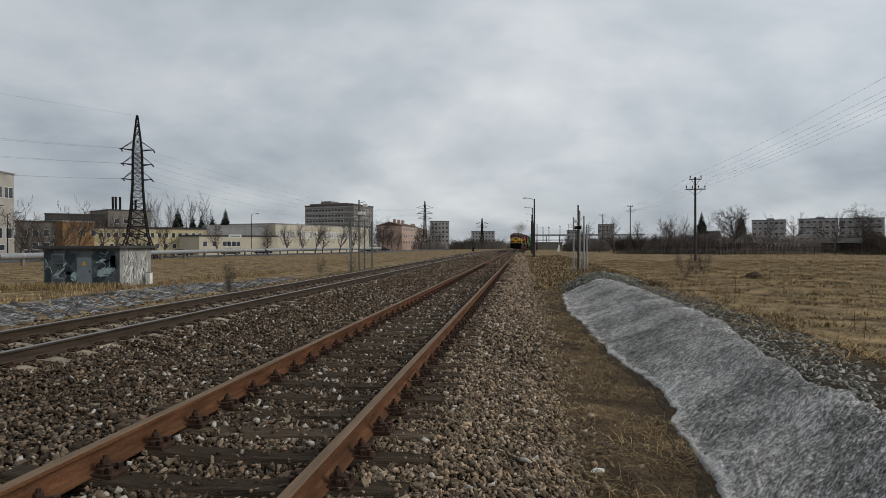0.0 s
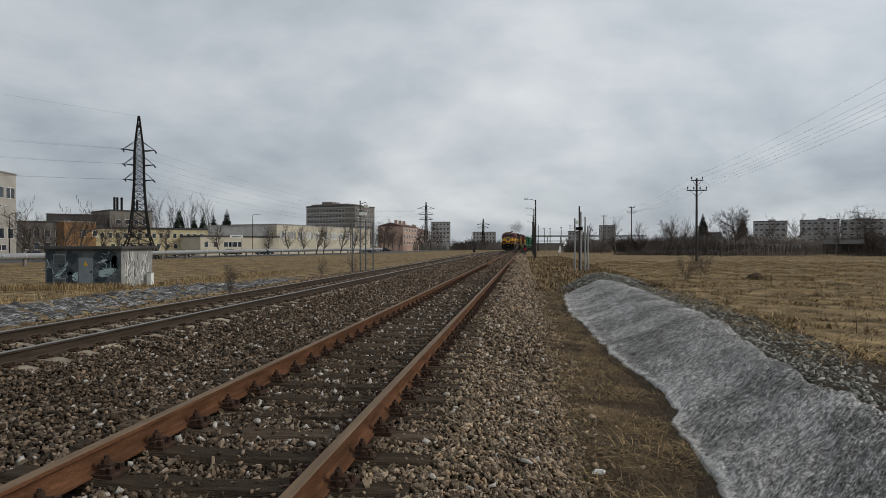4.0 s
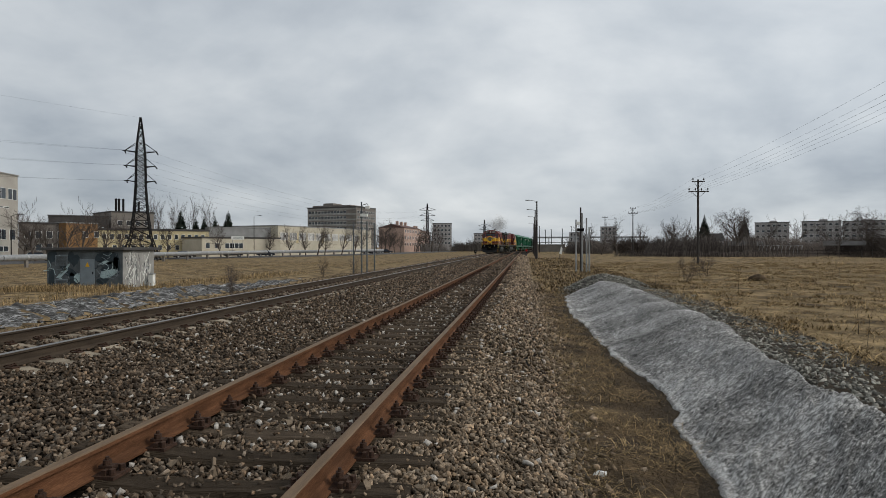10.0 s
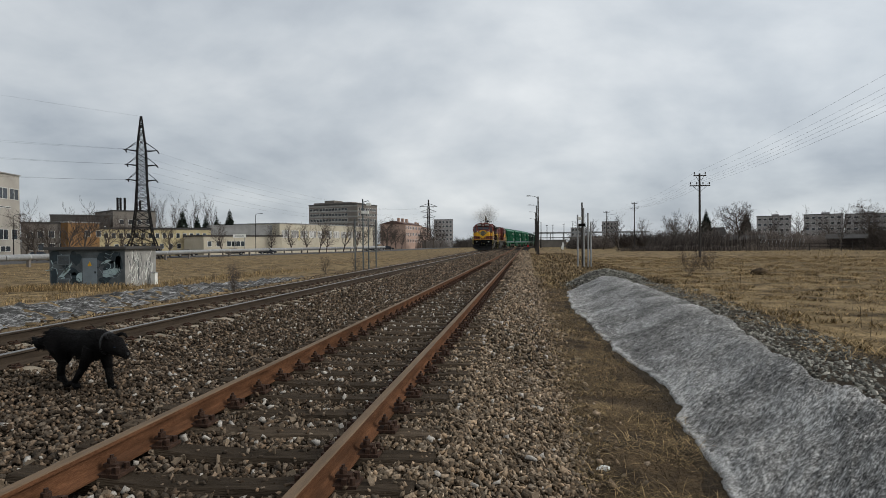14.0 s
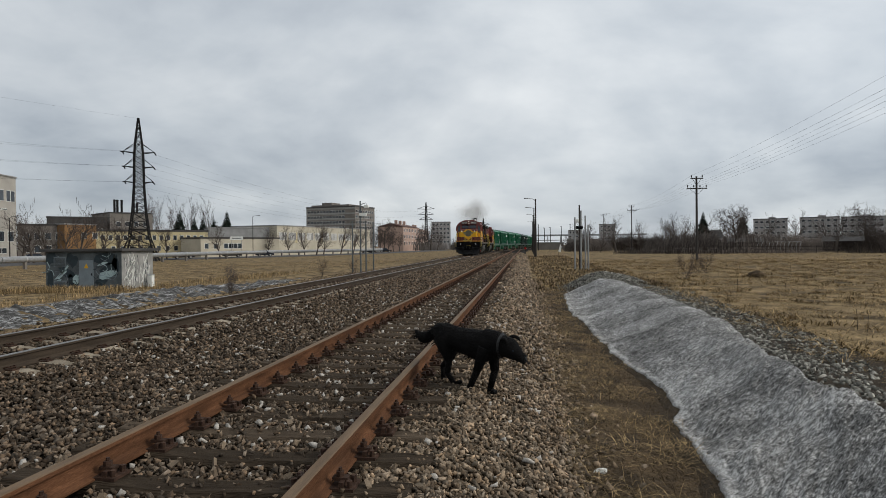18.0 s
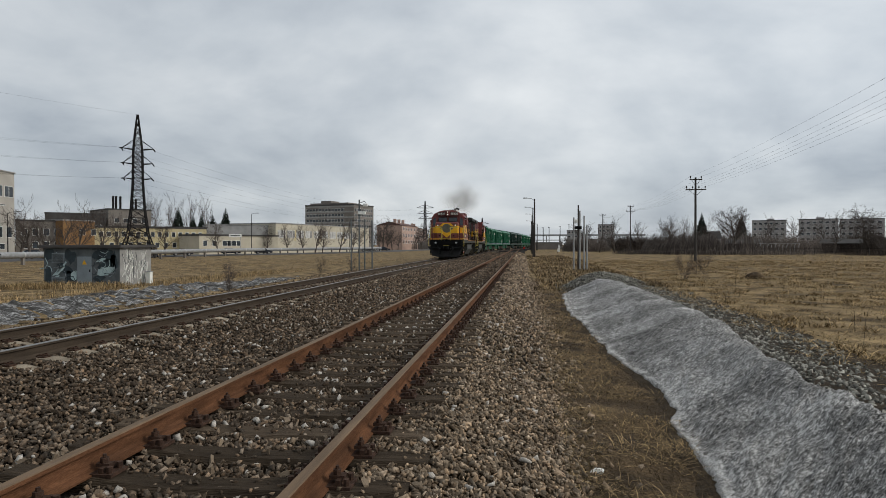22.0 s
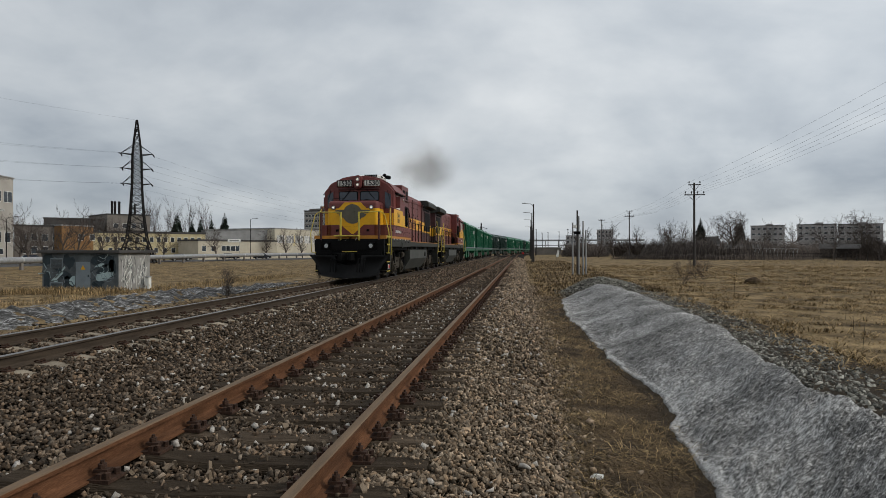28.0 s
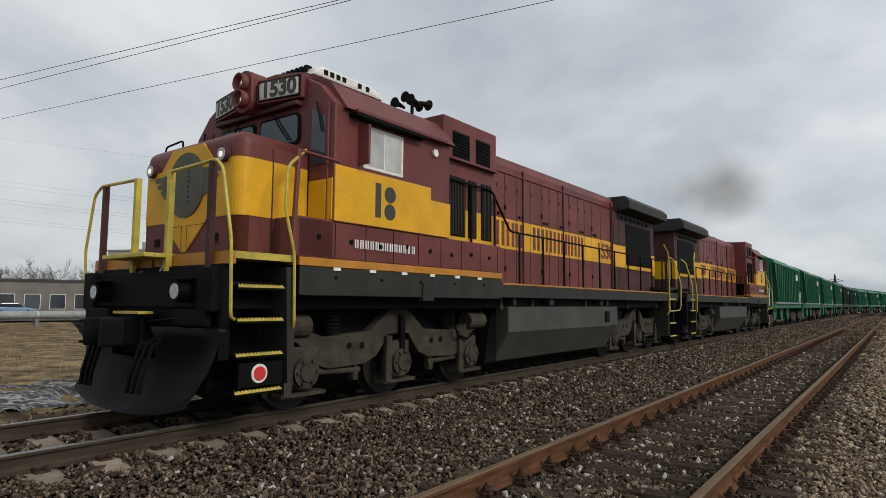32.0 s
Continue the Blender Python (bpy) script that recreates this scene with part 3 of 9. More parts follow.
def rail(name, centre, side, ys, side_mat, top_mat, parent):
    """A flat-bottomed rail swept along the track's centre line."""
    verts, faces, n = [], [], len(RAIL_OUT)
    for j, y in enumerate(ys):
        cx = centre(y) + side * (0.76 + 0.037)
        wob = 0.006 * n2(side * 3.1, y, 0.25)
        verts += [(cx + wob + a, y, b) for a, b in RAIL_OUT]
        if j:
            for k in range(n):
                faces.append(((j - 1) * n + k, (j - 1) * n + (k + 1) % n, j * n + (k + 1) % n, j * n + k))
    ob = mesh_of(name, verts, faces, side_mat, parent)
    ob.data.materials.append(M[top_mat])
    for p in ob.data.polygons:
        if p.normal.z > 0.3 and p.center.z > -0.01:
            p.material_index = 1
        if p.normal.z < -0.99 and p.center.z > -0.01:
            p.material_index = 1
    return ob


YS_NEAR = [-6 + 2.0 * k for k in range(60)] + [116 + 4 * k for k in range(12)] + [164, 170, 176]
YS_FAR = [-12 + 3.0 * k for k in range(40)] + [108 + 3 * k for k in range(48)] + [255, 270, 290, 320, 360, 420]


def sleeper_mesh(kind):
    bm = B()
    if kind == "wood":
        xs = [-1.37 + 2.74 * k / 20 for k in range(21)]
        rows = []
        for x in xs:
            sag = -0.030 * max(0.0, 1 - (x / 0.72) ** 2)
            w = 0.006 * math.sin(x * 6.1) + 0.004 * math.sin(x * 17)
            rows.append([bm.verts.new((x, y + w, z + (sag if z > -0.3 else 0))) for y, z in ((-0.118, -0.36), (0.118, -0.36), (0.125, -0.215), (0.10, -0.180 - 0.004 * math.sin(x * 9)), (-0.10, -0.180 + 0.005 * math.sin(x * 7)), (-0.125, -0.215))])
        for a, b in zip(rows, rows[1:]):
            for k in range(6):
                bm.faces.new((a[k], b[k], b[(k + 1) % 6], a[(k + 1) % 6]))
        bm.faces.new(rows[0])
        bm.faces.new(rows[-1][::-1])
        bmesh.ops.recalc_face_normals(bm, faces=bm.faces[:])
        for v in bm.verts:
            v.co += Vector((0.01 * math.sin(v.co.y * 40), 0, 0))
    else:
        out = [(-1.35, -0.36), (1.35, -0.36), (1.35, -0.235), (1.0, -0.175), (0.55, -0.185), (0.3, -0.215), (-0.3, -0.215), (-0.55, -0.185), (-1.0, -0.175), (-1.35, -0.235)]
        prism(bm, out, "y", -0.13, 0.13)
    me = bpy.data.meshes.new("sleeper")
    bm.to_mesh(me)
    bm.free()
    me.materials.append(M["sleeper_wood" if kind == "wood" else "sleeper_concrete"])
    return me


def fastener_mesh(kind):
    """A ribbed base plate with clip and bolt (rusted), or a small spring clip."""
    bm = B()
    if kind == "wood":
        box(bm, -0.02, 0.15, -0.085, 0.085, -0.182, -0.160)
        box(bm, 0.055, 0.085, -0.075, 0.075, -0.165, -0.125)
        box(bm, 0.0, 0.10, -0.03, 0.03, -0.132, -0.110)
        cyl(bm, (0.045, 0, -0.13), (0.045, 0, -0.055), 0.013, seg=6)
        cyl(bm, (0.045, 0, -0.108), (0.045, 0, -0.078), 0.028, seg=6)
        cyl(bm, (0.118, 0.05, -0.165), (0.118, 0.05, -0.118), 0.020, seg=6)
        cyl(bm, (0.118, -0.05, -0.165), (0.118, -0.05, -0.118), 0.020, seg=6)
    else:
        tube(bm, [(-0.01, -0.05, -0.155), (0.05, -0.06, -0.135), (0.09, -0.03, -0.15), (0.06, 0.0, -0.14), (0.09, 0.03, -0.15), (0.05, 0.06, -0.135), (-0.01, 0.05, -0.155)], 0.010, 5)
        box(bm, 0.0, 0.12, -0.06, 0.06, -0.185, -0.165)
    me = bpy.data.meshes.new("rail_fastener")
    bm.to_mesh(me)
    bm.free()
    me.materials.append(M["iron"])
    return me


def build_track(name, label, centre, ys, kind, pitch, y0, y1, side_mat, top_mat, clips_to):
    t = thing(name, label, "railway track", "railway tracks", kind="structure")
    for side in (-1, 1):
        rail("rail", centre, side, ys, side_mat, top_mat, t)
    me, fm = sleeper_mesh(kind), fastener_mesh(kind)
    rnd = random.Random(5)
    y = y0
    while y < y1:
        s = new("sleeper", me)
        s.parent = t
        slope = (centre(y + 0.5) - centre(y - 0.5))
        s.matrix_basis = pose(centre(y) + rnd.uniform(-0.03, 0.03), y, rnd.uniform(-0.012, 0.0), 0, 0, -math.degrees(slope) + rnd.uniform(-0.8, 0.8))
        if y < clips_to:
            for side in (-1, 1):
                for sgn in (-1, 1):
                    f = new("rail_fastener", fm)
                    f.parent = t
                    f.matrix_basis = pose(centre(y) + side * 0.797 + sgn * 0.06, y, 0, 0, 0, 0 if sgn > 0 else 180)
        y += pitch
    return t


NEAR_TRACK = build_track("near_track", "rusty railway track on dark weathered wooden sleepers", lambda y: main_x(y) if y > 165 else 0.0, YS_NEAR, "wood", 0.555, -3.0, 120, "rail_rust", "rail_top_rust", 45)
FAR_TRACK = build_track("far_track", "main railway track with polished rail heads on concrete sleepers", far_x, YS_FAR, "concrete", 0.555, -6.0, 130, "rail_dark", "rail_top_worn", 30)


# ---- old snow ----
def snow_edge(y):
    """The ragged lower edge of the snow bank."""
    return lerp(y, [(3.5, 3.55), (6, 3.7), (7.2, 3.72), (7.9, 3.95), (9.4, 3.93), (11.2, 3.72), (14, 3.62), (19.6, 3.42), (25, 3.6), (27, 4.2)]) + 0.09 * n2(y, 0, 1.3) + 0.045 * n2(y, 0, 4.2, 7) + 0.02 * n2(y, 0, 11, 7)


def snow_top(y):
    """The upper edge of the snow bank."""
    return lerp(y, [(2.2, 4.6), (4.2, 4.95), (5.7, 5.3), (7.1, 5.25), (8.5, 5.32), (10, 5.6), (12, 5.9), (16, 6.0), (20, 6.0), (24, 5.85), (27, 5.3)])


def ridged(x, y, along, across, k):
    """Sharp little crests that run slantwise over the bank."""
    a, b = (x + y) * 0.7071, (y - x) * 0.7071
    return 0.30 - abs(noise.noise(Vector((a * along, b * across, k))))


def build_snow():
    verts, ys, nx = [], [2.6], 112
    while ys[-1] < 27.6:
        ys.append(ys[-1] + 0.018 + 0.0036 * (ys[-1] - 2.6))
    rim = set()
    for j, y in enumerate(ys):
        e0 = snow_edge(y) + 0.018 * n2(y, 1, 17, 3) + 0.03 * abs(n2(y, 5, 7, 3))
        e1 = snow_top(y) + 0.05 * n2(y, 3, 0.55) + 0.05 * n2(y, 3, 1.9) + 0.03 * n2(y, 3, 6.0)
        end = (min(1.0, max(0.0, (27.6 - y) / 1.2)) * min(1.0, max(0.0, (y - 2.4) / 1.4))) ** 0.5
        wide = 0.075 + 0.09 * n2(y, 6, 0.8) + 0.08 * n2(y, 7, 3.1)
        for i in range(nx):
            u = i / (nx - 1)
            x = e0 + (e1 - e0) * u
            thick = 0.065 * (1 - (1 - min(1, u / 0.03)) ** 2) ** 0.5 + 0.085 * smooth01(u / 0.3)
            thick += 0.07 * smooth01((u - 0.55) / 0.35) - 0.035 * math.sin(math.pi * min(1, u / 0.6))
            thick = thick * (1 if u < 0.93 else (1 - ((u - 0.93) / 0.07) ** 2)) if u < 1 else -0.02
            flute = 0.055 * n2(x * 1.0 + y * 0.35, y * 1.2, 0.9) + 0.060 * ridged(x, y, 1.3, 4.2, 1.0) + 0.042 * ridged(x, y, 4.0, 11.0, 5.0) + 0.022 * ridged(x, y, 11, 22, 9.0) + 0.008 * n2(x, y, 31, 2)
            verts.append((x, y, ground_z(x, y) - 0.02 + (thick + flute * min(1, 0.25 + u * 6) * smooth01(u / 0.03)) * end))
            if x - e0 < wide + 0.09 * n2(x * 9, y * 9, 1, 4):
                rim.add(j * nx + i)
    t = thing("snow_bank", "long bank of grainy grey old snow melting on the ditch slope", "snow bank")
    faces = [(j * nx + i, j * nx + i + 1, (j + 1) * nx + i + 1, (j + 1) * nx + i) for j in range(len(ys) - 1) for i in range(nx - 1)]
    for name, label, material, own in (("snow_face", "grey dirt-streaked snow face", "snow", [f for f in faces if f[0] not in rim]), ("melt_rim", "cleaner pale rim of melting snow", "snow_clean", [f for f in faces if f[0] in rim])):
        used = sorted({k for f in own for k in f})
        at = {k: n for n, k in enumerate(used)}
        tagged(mesh_of(name, [verts[k] for k in used], [tuple(at[k] for k in f) for f in own], material, t, smooth=True), label)
    # the thin icy strip beyond the far track
    verts, ys, nx = [], [-2 + 0.15 * k for k in range(340)], 26
    for y in ys:
        for i in range(nx):
            u = i / (nx - 1)
            x = -13.3 - 2.3 * u + 0.25 * n2(y, 1 if u < 0.5 else 9, 0.35)
            w = max(0.0, min(1.0, (45 + 3 * n2(y, u * 3, 0.3) - y) / 9))
            verts.append((x, y, ground_z(x, y) + (0.06 * math.sin(math.pi * u) + 0.16 * n2(x * 1.6 - y * 0.7, y * 2.0 + x * 1.2, 1.1) + 0.05 * n2(x * 4, y * 4, 1.2, 3) - 0.01) * w - 0.05 * (1 - w)))
    faces = [(j * nx + i, (j + 1) * nx + i, (j + 1) * nx + i + 1, j * nx + i + 1) for j in range(len(ys) - 1) for i in range(nx - 1)]
    ob = mesh_of("snow_strip", verts, faces, "snow_strip", smooth=True)
    tagged(ob, "dirty half-melted snow strip along the far ditch", "snow strip")


def snow_surface(name, dark, mid, light, turn, stretch, sizes, relief, span=(0.415, 0.595)):
    """Old granular snow: dirt in soft patches, scalloped melt ridges and fine grain."""
    m = bpy.data.materials.new(name)
    m.use_nodes = True
    nt = m.node_tree
    N, L = nt.nodes.new, nt.links.new
    b = nt.nodes["Principled BSDF"]
    b.inputs["Roughness"].default_value, b.inputs["Specular IOR Level"].default_value = 0.8, 0.25
    mp, spin = N("ShaderNodeMapping"), N("ShaderNodeMapping")
    spin.inputs["Rotation"].default_value, mp.inputs["Scale"].default_value = (0, 0, radians(turn)), stretch
    tc = N("ShaderNodeTexCoord")
    L(tc.outputs["Object"], spin.inputs[0])
    L(spin.outputs[0], mp.inputs[0])
    noises = []
    for k, (size, detail, rough) in enumerate(sizes):
        n = N("ShaderNodeTexNoise")
        n.inputs["Scale"].default_value, n.inputs["Detail"].default_value, n.inputs["Roughness"].default_value = size, detail, rough
        L((tc.outputs["Object"] if k == 0 else mp.outputs[0]), n.inputs["Vector"])
        noises.append(n.outputs[0])
    mean = noises[0]
    for n, share in zip(noises[1:], (0.62, 0.45)):
        k = N("ShaderNodeMixRGB")
        k.inputs[0].default_value = share
        L(mean, k.inputs[1])
        L(n, k.inputs[2])
        mean = k.outputs[0]
    r = N("ShaderNodeValToRGB")
    e = r.color_ramp.elements
    e[0].position, e[0].color = span[0], (*dark, 1)
    e[1].position, e[1].color = span[1], (*light, 1)
    e.new((span[0] + span[1]) / 2).color = (*mid, 1)
    L(mean, r.inputs[0])
    L(r.outputs[0], b.inputs["Base Color"])
    bp = N("ShaderNodeBump")
    bp.inputs["Strength"].default_value, bp.inputs["Distance"].default_value = relief
    L(mean, bp.inputs["Height"])
    L(bp.outputs[0], b.inputs["Normal"])
    return m


M["snow"] = snow_surface("old_dirty_snow", (0.024, 0.023, 0.021), (0.182, 0.177, 0.168), (0.62, 0.608, 0.585), -42, (1.0, 3.0, 1.0), ((0.9, 5, 0.62), (7.0, 6, 0.74), (24, 3, 0.7)), (1.0, 0.06), (0.415, 0.595))
M["snow_clean"] = snow_surface("cleaner_wet_snow", (0.17, 0.165, 0.157), (0.34, 0.332, 0.318), (0.60, 0.59, 0.57), -42, (1.0, 2.0, 1.0), ((2.2, 5, 0.6), (13, 5, 0.75), (40, 2, 0.6)), (1.0, 0.04), (0.42, 0.58))
M["snow_strip"] = snow_surface("half_melted_snow", (0.016, 0.015, 0.013), (0.075, 0.073, 0.070), (0.46, 0.46, 0.455), -62, (0.7, 2.8, 1.0), ((0.5, 3, 0.5), (2.1, 4, 0.6), (9, 3, 0.6)), (1.0, 0.25), (0.415, 0.595))
build_snow()


# ---- buildings along the left, built from the street corner outwards ----
def house_box(name, label, a, b, depth, z0, z1, wall, roof="roof_dark", rows=(), group="", parapet=0.35, category="building", roof_over=0.15, pitched=0.0, pane_w=1.3):
    """A building whose front runs from a to b (plan points) and goes back by depth, to the left of a->b.
    rows: (z of sill, height, [(from, to) along the front in metres, ...], glass)."""
    a, b = Vector((*a, 0)), Vector((*b, 0))
    run = (b - a).length
    ang = math.atan2(b.y - a.y, b.x - a.x)
    t = thing(name, label, category, group, at=Matrix.Translation((a.x, a.y, 0)) @ Matrix.Rotation(ang, 4, "Z"))
    bm = box(B(), 0, run, 0, depth, z0 - 1.0, z1)
    part("wall", bm, wall, t)
    if pitched:
        bm = prism(B(), [(-0.4, z1 - 0.05), (depth + 0.4, z1 - 0.05), (depth / 2, z1 + pitched)], "x", -0.3, run + 0.3)
    else:
        bm = box(B(), -roof_over, run + roof_over, -roof_over, depth + roof_over, z1, z1 + parapet)
    part("roof", bm, roof, t)
    for sill, high, spans, glass in rows:
        for s, e in spans:
            w = part("window", box(B(), s, e, -0.05, 0.10, sill, sill + high), "white", t)
            n = max(1, round((e - s) / pane_w))
            for k in range(n):
                p0, p1 = s + (e - s) * k / n + 0.07, s + (e - s) * (k + 1) / n - 0.07
                part("pane", box(B(), p0, p1, -0.062, 0.02, sill + 0.07, sill + high - 0.07), glass, w)
    return t


def even(s, e, n, w):
    """n windows of width w spread between s and e."""
    return [(s + (e - s) * (k + 0.5) / n - w / 2, s + (e - s) * (k + 0.5) / n + w / 2) for k in range(n)]


def polar(deg, r):
    """A plan point by bearing to the left of the tracks and range from the camera."""
    return (2.06 - r * math.sin(radians(deg)), r * math.cos(radians(deg)))


# ---- poles and lines ----
def telegraph_pole(at, high, arm, lean=0.0, two=True):
    t = thing("telegraph_pole", "tall wooden telegraph pole with two insulator crossarms in the dry grass", "telegraph pole", "telegraph poles", at=pose(*at, 0, lean, 0))
    part("pole", cyl(B(), (0, 0, -0.6), (0, 0, high), 0.15, 0.10, 10), "tar_pole", t)
    levels = ((high - 0.25, arm * 0.62), (high - 1.35, arm)) if two else ((high - 0.4, arm),)
    for z, w in levels:
        c = part("crossarm", box(B(), -w / 2, w / 2, -0.19, -0.09, z - 0.05, z + 0.06, 0.01), "tar_pole", t)
        for k in range(2 if w < arm else 4):
            x = -w / 2 + 0.1 + (w - 0.2) * k / ((2 if w < arm else 4) - 1)
            bm = cyl(B(), (x, -0.14, z + 0.06), (x, -0.14, z + 0.22), 0.02, seg=6)
            cyl(bm, (x, -0.14, z + 0.18), (x, -0.14, z + 0.40), 0.075, 0.05, 8)
            part("insulator", bm, "tar_pole", c)
        for s in (-1, 1):
            part("brace", cyl(B(), (s * w * 0.33, -0.14, z - 0.05), (s * 0.1, -0.12, z - 0.6), 0.02, seg=6), "tar_pole", t)
    return t


def wire(name, label, a, b, sag, r=0.012, mat_name="lattice", group=""):
    pts = []
    for k in range(25):
        u = k / 24
        p = Vector(a).lerp(Vector(b), u)
        p.z -= 4 * sag * u * (1 - u)
        pts.append(p)
    ob = part(name, tube(B(), pts, r, 5), mat_name)
    return tagged(ob, label, "wire", group)


def lattice_pylon(at, high, base, turn, arms, label, name="transmission_tower", thick=1.0, near=False):
    """A four-legged lattice tower with crossarms: (height, half length, insulators)."""
    t = thing(name, label, "transmission tower", "transmission towers", at=pose(*at, 0, 0, turn))
    shape = ((0.0, 0.5), (0.055, 0.41), (0.17, 0.262), (0.34, 0.178), (0.52, 0.132), (0.74, 0.118), (0.84, 0.084), (1.0, 0.012))

    def half(z):
        u = z / high
        for (a, p), (b, q) in zip(shape, shape[1:]):
            if u <= b:
                return base * (p + (q - p) * (u - a) / (b - a))
        return base * shape[-1][1]

    zs = [high * u for u in (0, 0.055, 0.11, 0.17, 0.225, 0.28, 0.34, 0.385, 0.43, 0.475, 0.52, 0.56, 0.60, 0.635, 0.67, 0.705, 0.74, 0.79, 0.84, 0.90, 0.95, 1.0)]
    corners = ((-1, -1), (1, -1), (1, 1), (-1, 1))
    for sx, sy in corners:
        part("leg", tube(B(), [(sx * half(z), sy * half(z), z - (0.4 if z == 0 else 0)) for z in zs], 0.16 * thick, 4), "lattice", t)
    for f in range(4):
        (ax, ay), (bx, by) = corners[f], corners[(f + 1) % 4]
        rods = []
        for z0, z1 in zip(zs, zs[1:]):
            h0, h1 = half(z0), half(z1)
            rods += [((ax * h0, ay * h0, z0), (bx * h1, by * h1, z1), 0.08), ((bx * h0, by * h0, z0), (ax * h1, ay * h1, z1), 0.08), ((ax * h1, ay * h1, z1), (bx * h1, by * h1, z1), 0.07)]
        if near:
            for p, q, r in rods:
                part("brace", cyl(B(), p, q, r * thick, seg=4), "lattice", t)
        else:
            bm = B()
            for p, q, r in rods:
                cyl(bm, p, q, r * thick, seg=4)
            part("bracing", bm, "lattice", t)
    for z, w, ins in arms:
        for s in (-1, 1):
            bm = B()
            h = half(z)
            for sy in (-1, 1):
                cyl(bm, (s * h, sy * h, z), (s * w, 0, z + 0.25), 0.10 * thick, seg=4)
                cyl(bm, (s * h, sy * h, z + 1.7), (s * w, 0, z + 0.25), 0.07 * thick, seg=4)
            for k in range(1, 4):
                u = k / 4
                cyl(bm, (s * (h + (w - h) * u), -h * (1 - u), z + 0.25 * u), (s * (h + (w - h) * u), h * (1 - u), z + 0.25 * u), 0.05 * thick, seg=4)
            a = part("crossarm", bm, "lattice", t)
            if ins:
                for sy in (-1, 1):
                    bm = B()
                    for k in range(8):
                        p = Vector((s * w, 0, z + 0.2)) + Vector((0.05 * s, sy, -0.12)) * (0.3 + 0.2 * k)
                        cyl(bm, p, p + Vector((0, sy * 0.12, 0)), 0.13, 0.05, 6)
                    part("insulator", bm, "lattice", a)
    return t


def build_poles():
    telegraph_pole((20.8, 69.5, ground_z(20.8, 69.5)), 9.25, 2.15)
    telegraph_pole((27.2, 147.9, -0.6), 11.1, 2.2)
    telegraph_pole((30.9, 228.2, -0.6), 13.0, 2.2, two=False)
    tops = [((x, 69.4, z), (dx, 147.8, z2)) for x, dx, z, z2 in ((20.2, 26.6, 8.75, 10.5), (21.4, 27.8, 8.75, 10.5), (19.9, 26.2, 7.65, 9.35), (20.5, 26.8, 7.65, 9.35), (21.1, 27.5, 7.65, 9.35), (21.8, 28.2, 7.65, 9.35))]
    for a, b in tops:
        wire("overhead_wire", "thin dark telegraph wire between wooden poles", a, b, 0.7, 0.006, group="telegraph wires")
        back = (a[0] - 1.5, -8.0, a[2] + 3.6)
        wire("overhead_wire", "thin dark telegraph wire between wooden poles", back, a, 1.1, 0.005, group="telegraph wires")
        wire("overhead_wire", "thin dark telegraph wire between wooden poles", b, (b[0] + 3.7, 228, b[2] + 2.0), 0.7, 0.006, group="telegraph wires")
    lattice_pylon((-71.4, 107.3, -1.2), 27.5, 6.6, 28, ((20.8, 2.75, True), (18.0, 2.55, True), (15.1, 2.45, True)), "tall dark steel lattice power pylon with three crossarms", thick=0.95, near=True)
    lattice_pylon((-51.3, 325.7, -1), 26.0, 4.5, 10, ((22.2, 4.6, False), (19.2, 4.2, False), (16.4, 3.6, False)), "distant lattice power pylon behind bare trees", thick=1.6)
    lattice_pylon((-30.5, 479, -1), 23.5, 5.0, 10, ((18.6, 5.0, False), (16, 4.4, False)), "distant lattice power pylon behind bare trees", thick=2.0)
    top = Vector((-71.4, 107.3, -1.2))
    turn = Matrix.Rotation(radians(28), 3, "Z")
    for z, w in ((20.95, 2.75), (18.15, 2.55), (15.25, 2.45)):
        for s in (-1, 1):
            p = top + turn @ Vector((s * w, 0, z))
            q = p + turn @ Vector((0, -1.75, -0.1))
            wire("power_line", "sagging high-voltage conductor between pylons", q, (q.x - 43, q.y - 77, q.z + 0.7), 1.8, 0.009, group="power lines")
            q = p + turn @ Vector((0, 1.75, -0.1))
            wire("power_line", "sagging high-voltage conductor between pylons", q, (-51.3 + s * 4, 325.7, 16 + (z - 15.1) * 0.85), 5.0, 0.010, group="power lines")
    apex = top + Vector((0, 0, 27.5))
    wire("power_line", "sagging high-voltage conductor between pylons", apex, (apex.x - 43, apex.y - 77, apex.z + 1.4), 0.7, 0.008, group="power lines")
    # the line that crosses high over both tracks
    for a, b in (((-47.6, 14.3), (-8.7, 22.0)), ((-40.3, 12.1), (-15.6, 17.0)), ((-38.5, 11.6), (-16.0, 16.7))):
        a, b = Vector((*a, 14.0)), Vector((*b, 14.0))
        d = (b - a).normalized()
        wire("power_line", "high-voltage conductor crossing high over the train", a - d * 60, b + d * 60, 0.0, 0.014, group="power lines")


build_poles()


# ---- the train ----
def letters(bm, text_bars, y, z, high, x):
    """Plain upright bars in place of lettering: (start, width) pairs along y."""
    for s, w in text_bars:
        box(bm, x - 0.004, x + 0.006, y + s, y + s + w, z, z + high)
    return bm


def text_part(name, body, size, m, parent, material, label=""):
    cu = bpy.data.curves.new(name, "FONT")
    cu.body, cu.size, cu.align_x, cu.align_y, cu.extrude, cu.offset = body, size, "CENTER", "CENTER", 0.004, 0.012
    tmp = bpy.data.objects.new(name, cu)
    scene.collection.objects.link(tmp)
    me = bpy.data.meshes.new_from_object(tmp.evaluated_get(bpy.context.evaluated_depsgraph_get()))
    bpy.data.objects.remove(tmp)
    me.materials.clear()
    me.materials.append(M[material])
    ob = new(name, me)
    ob.parent = parent
    ob.matrix_basis = m
    if label:
        tagged(ob, label)
    return ob


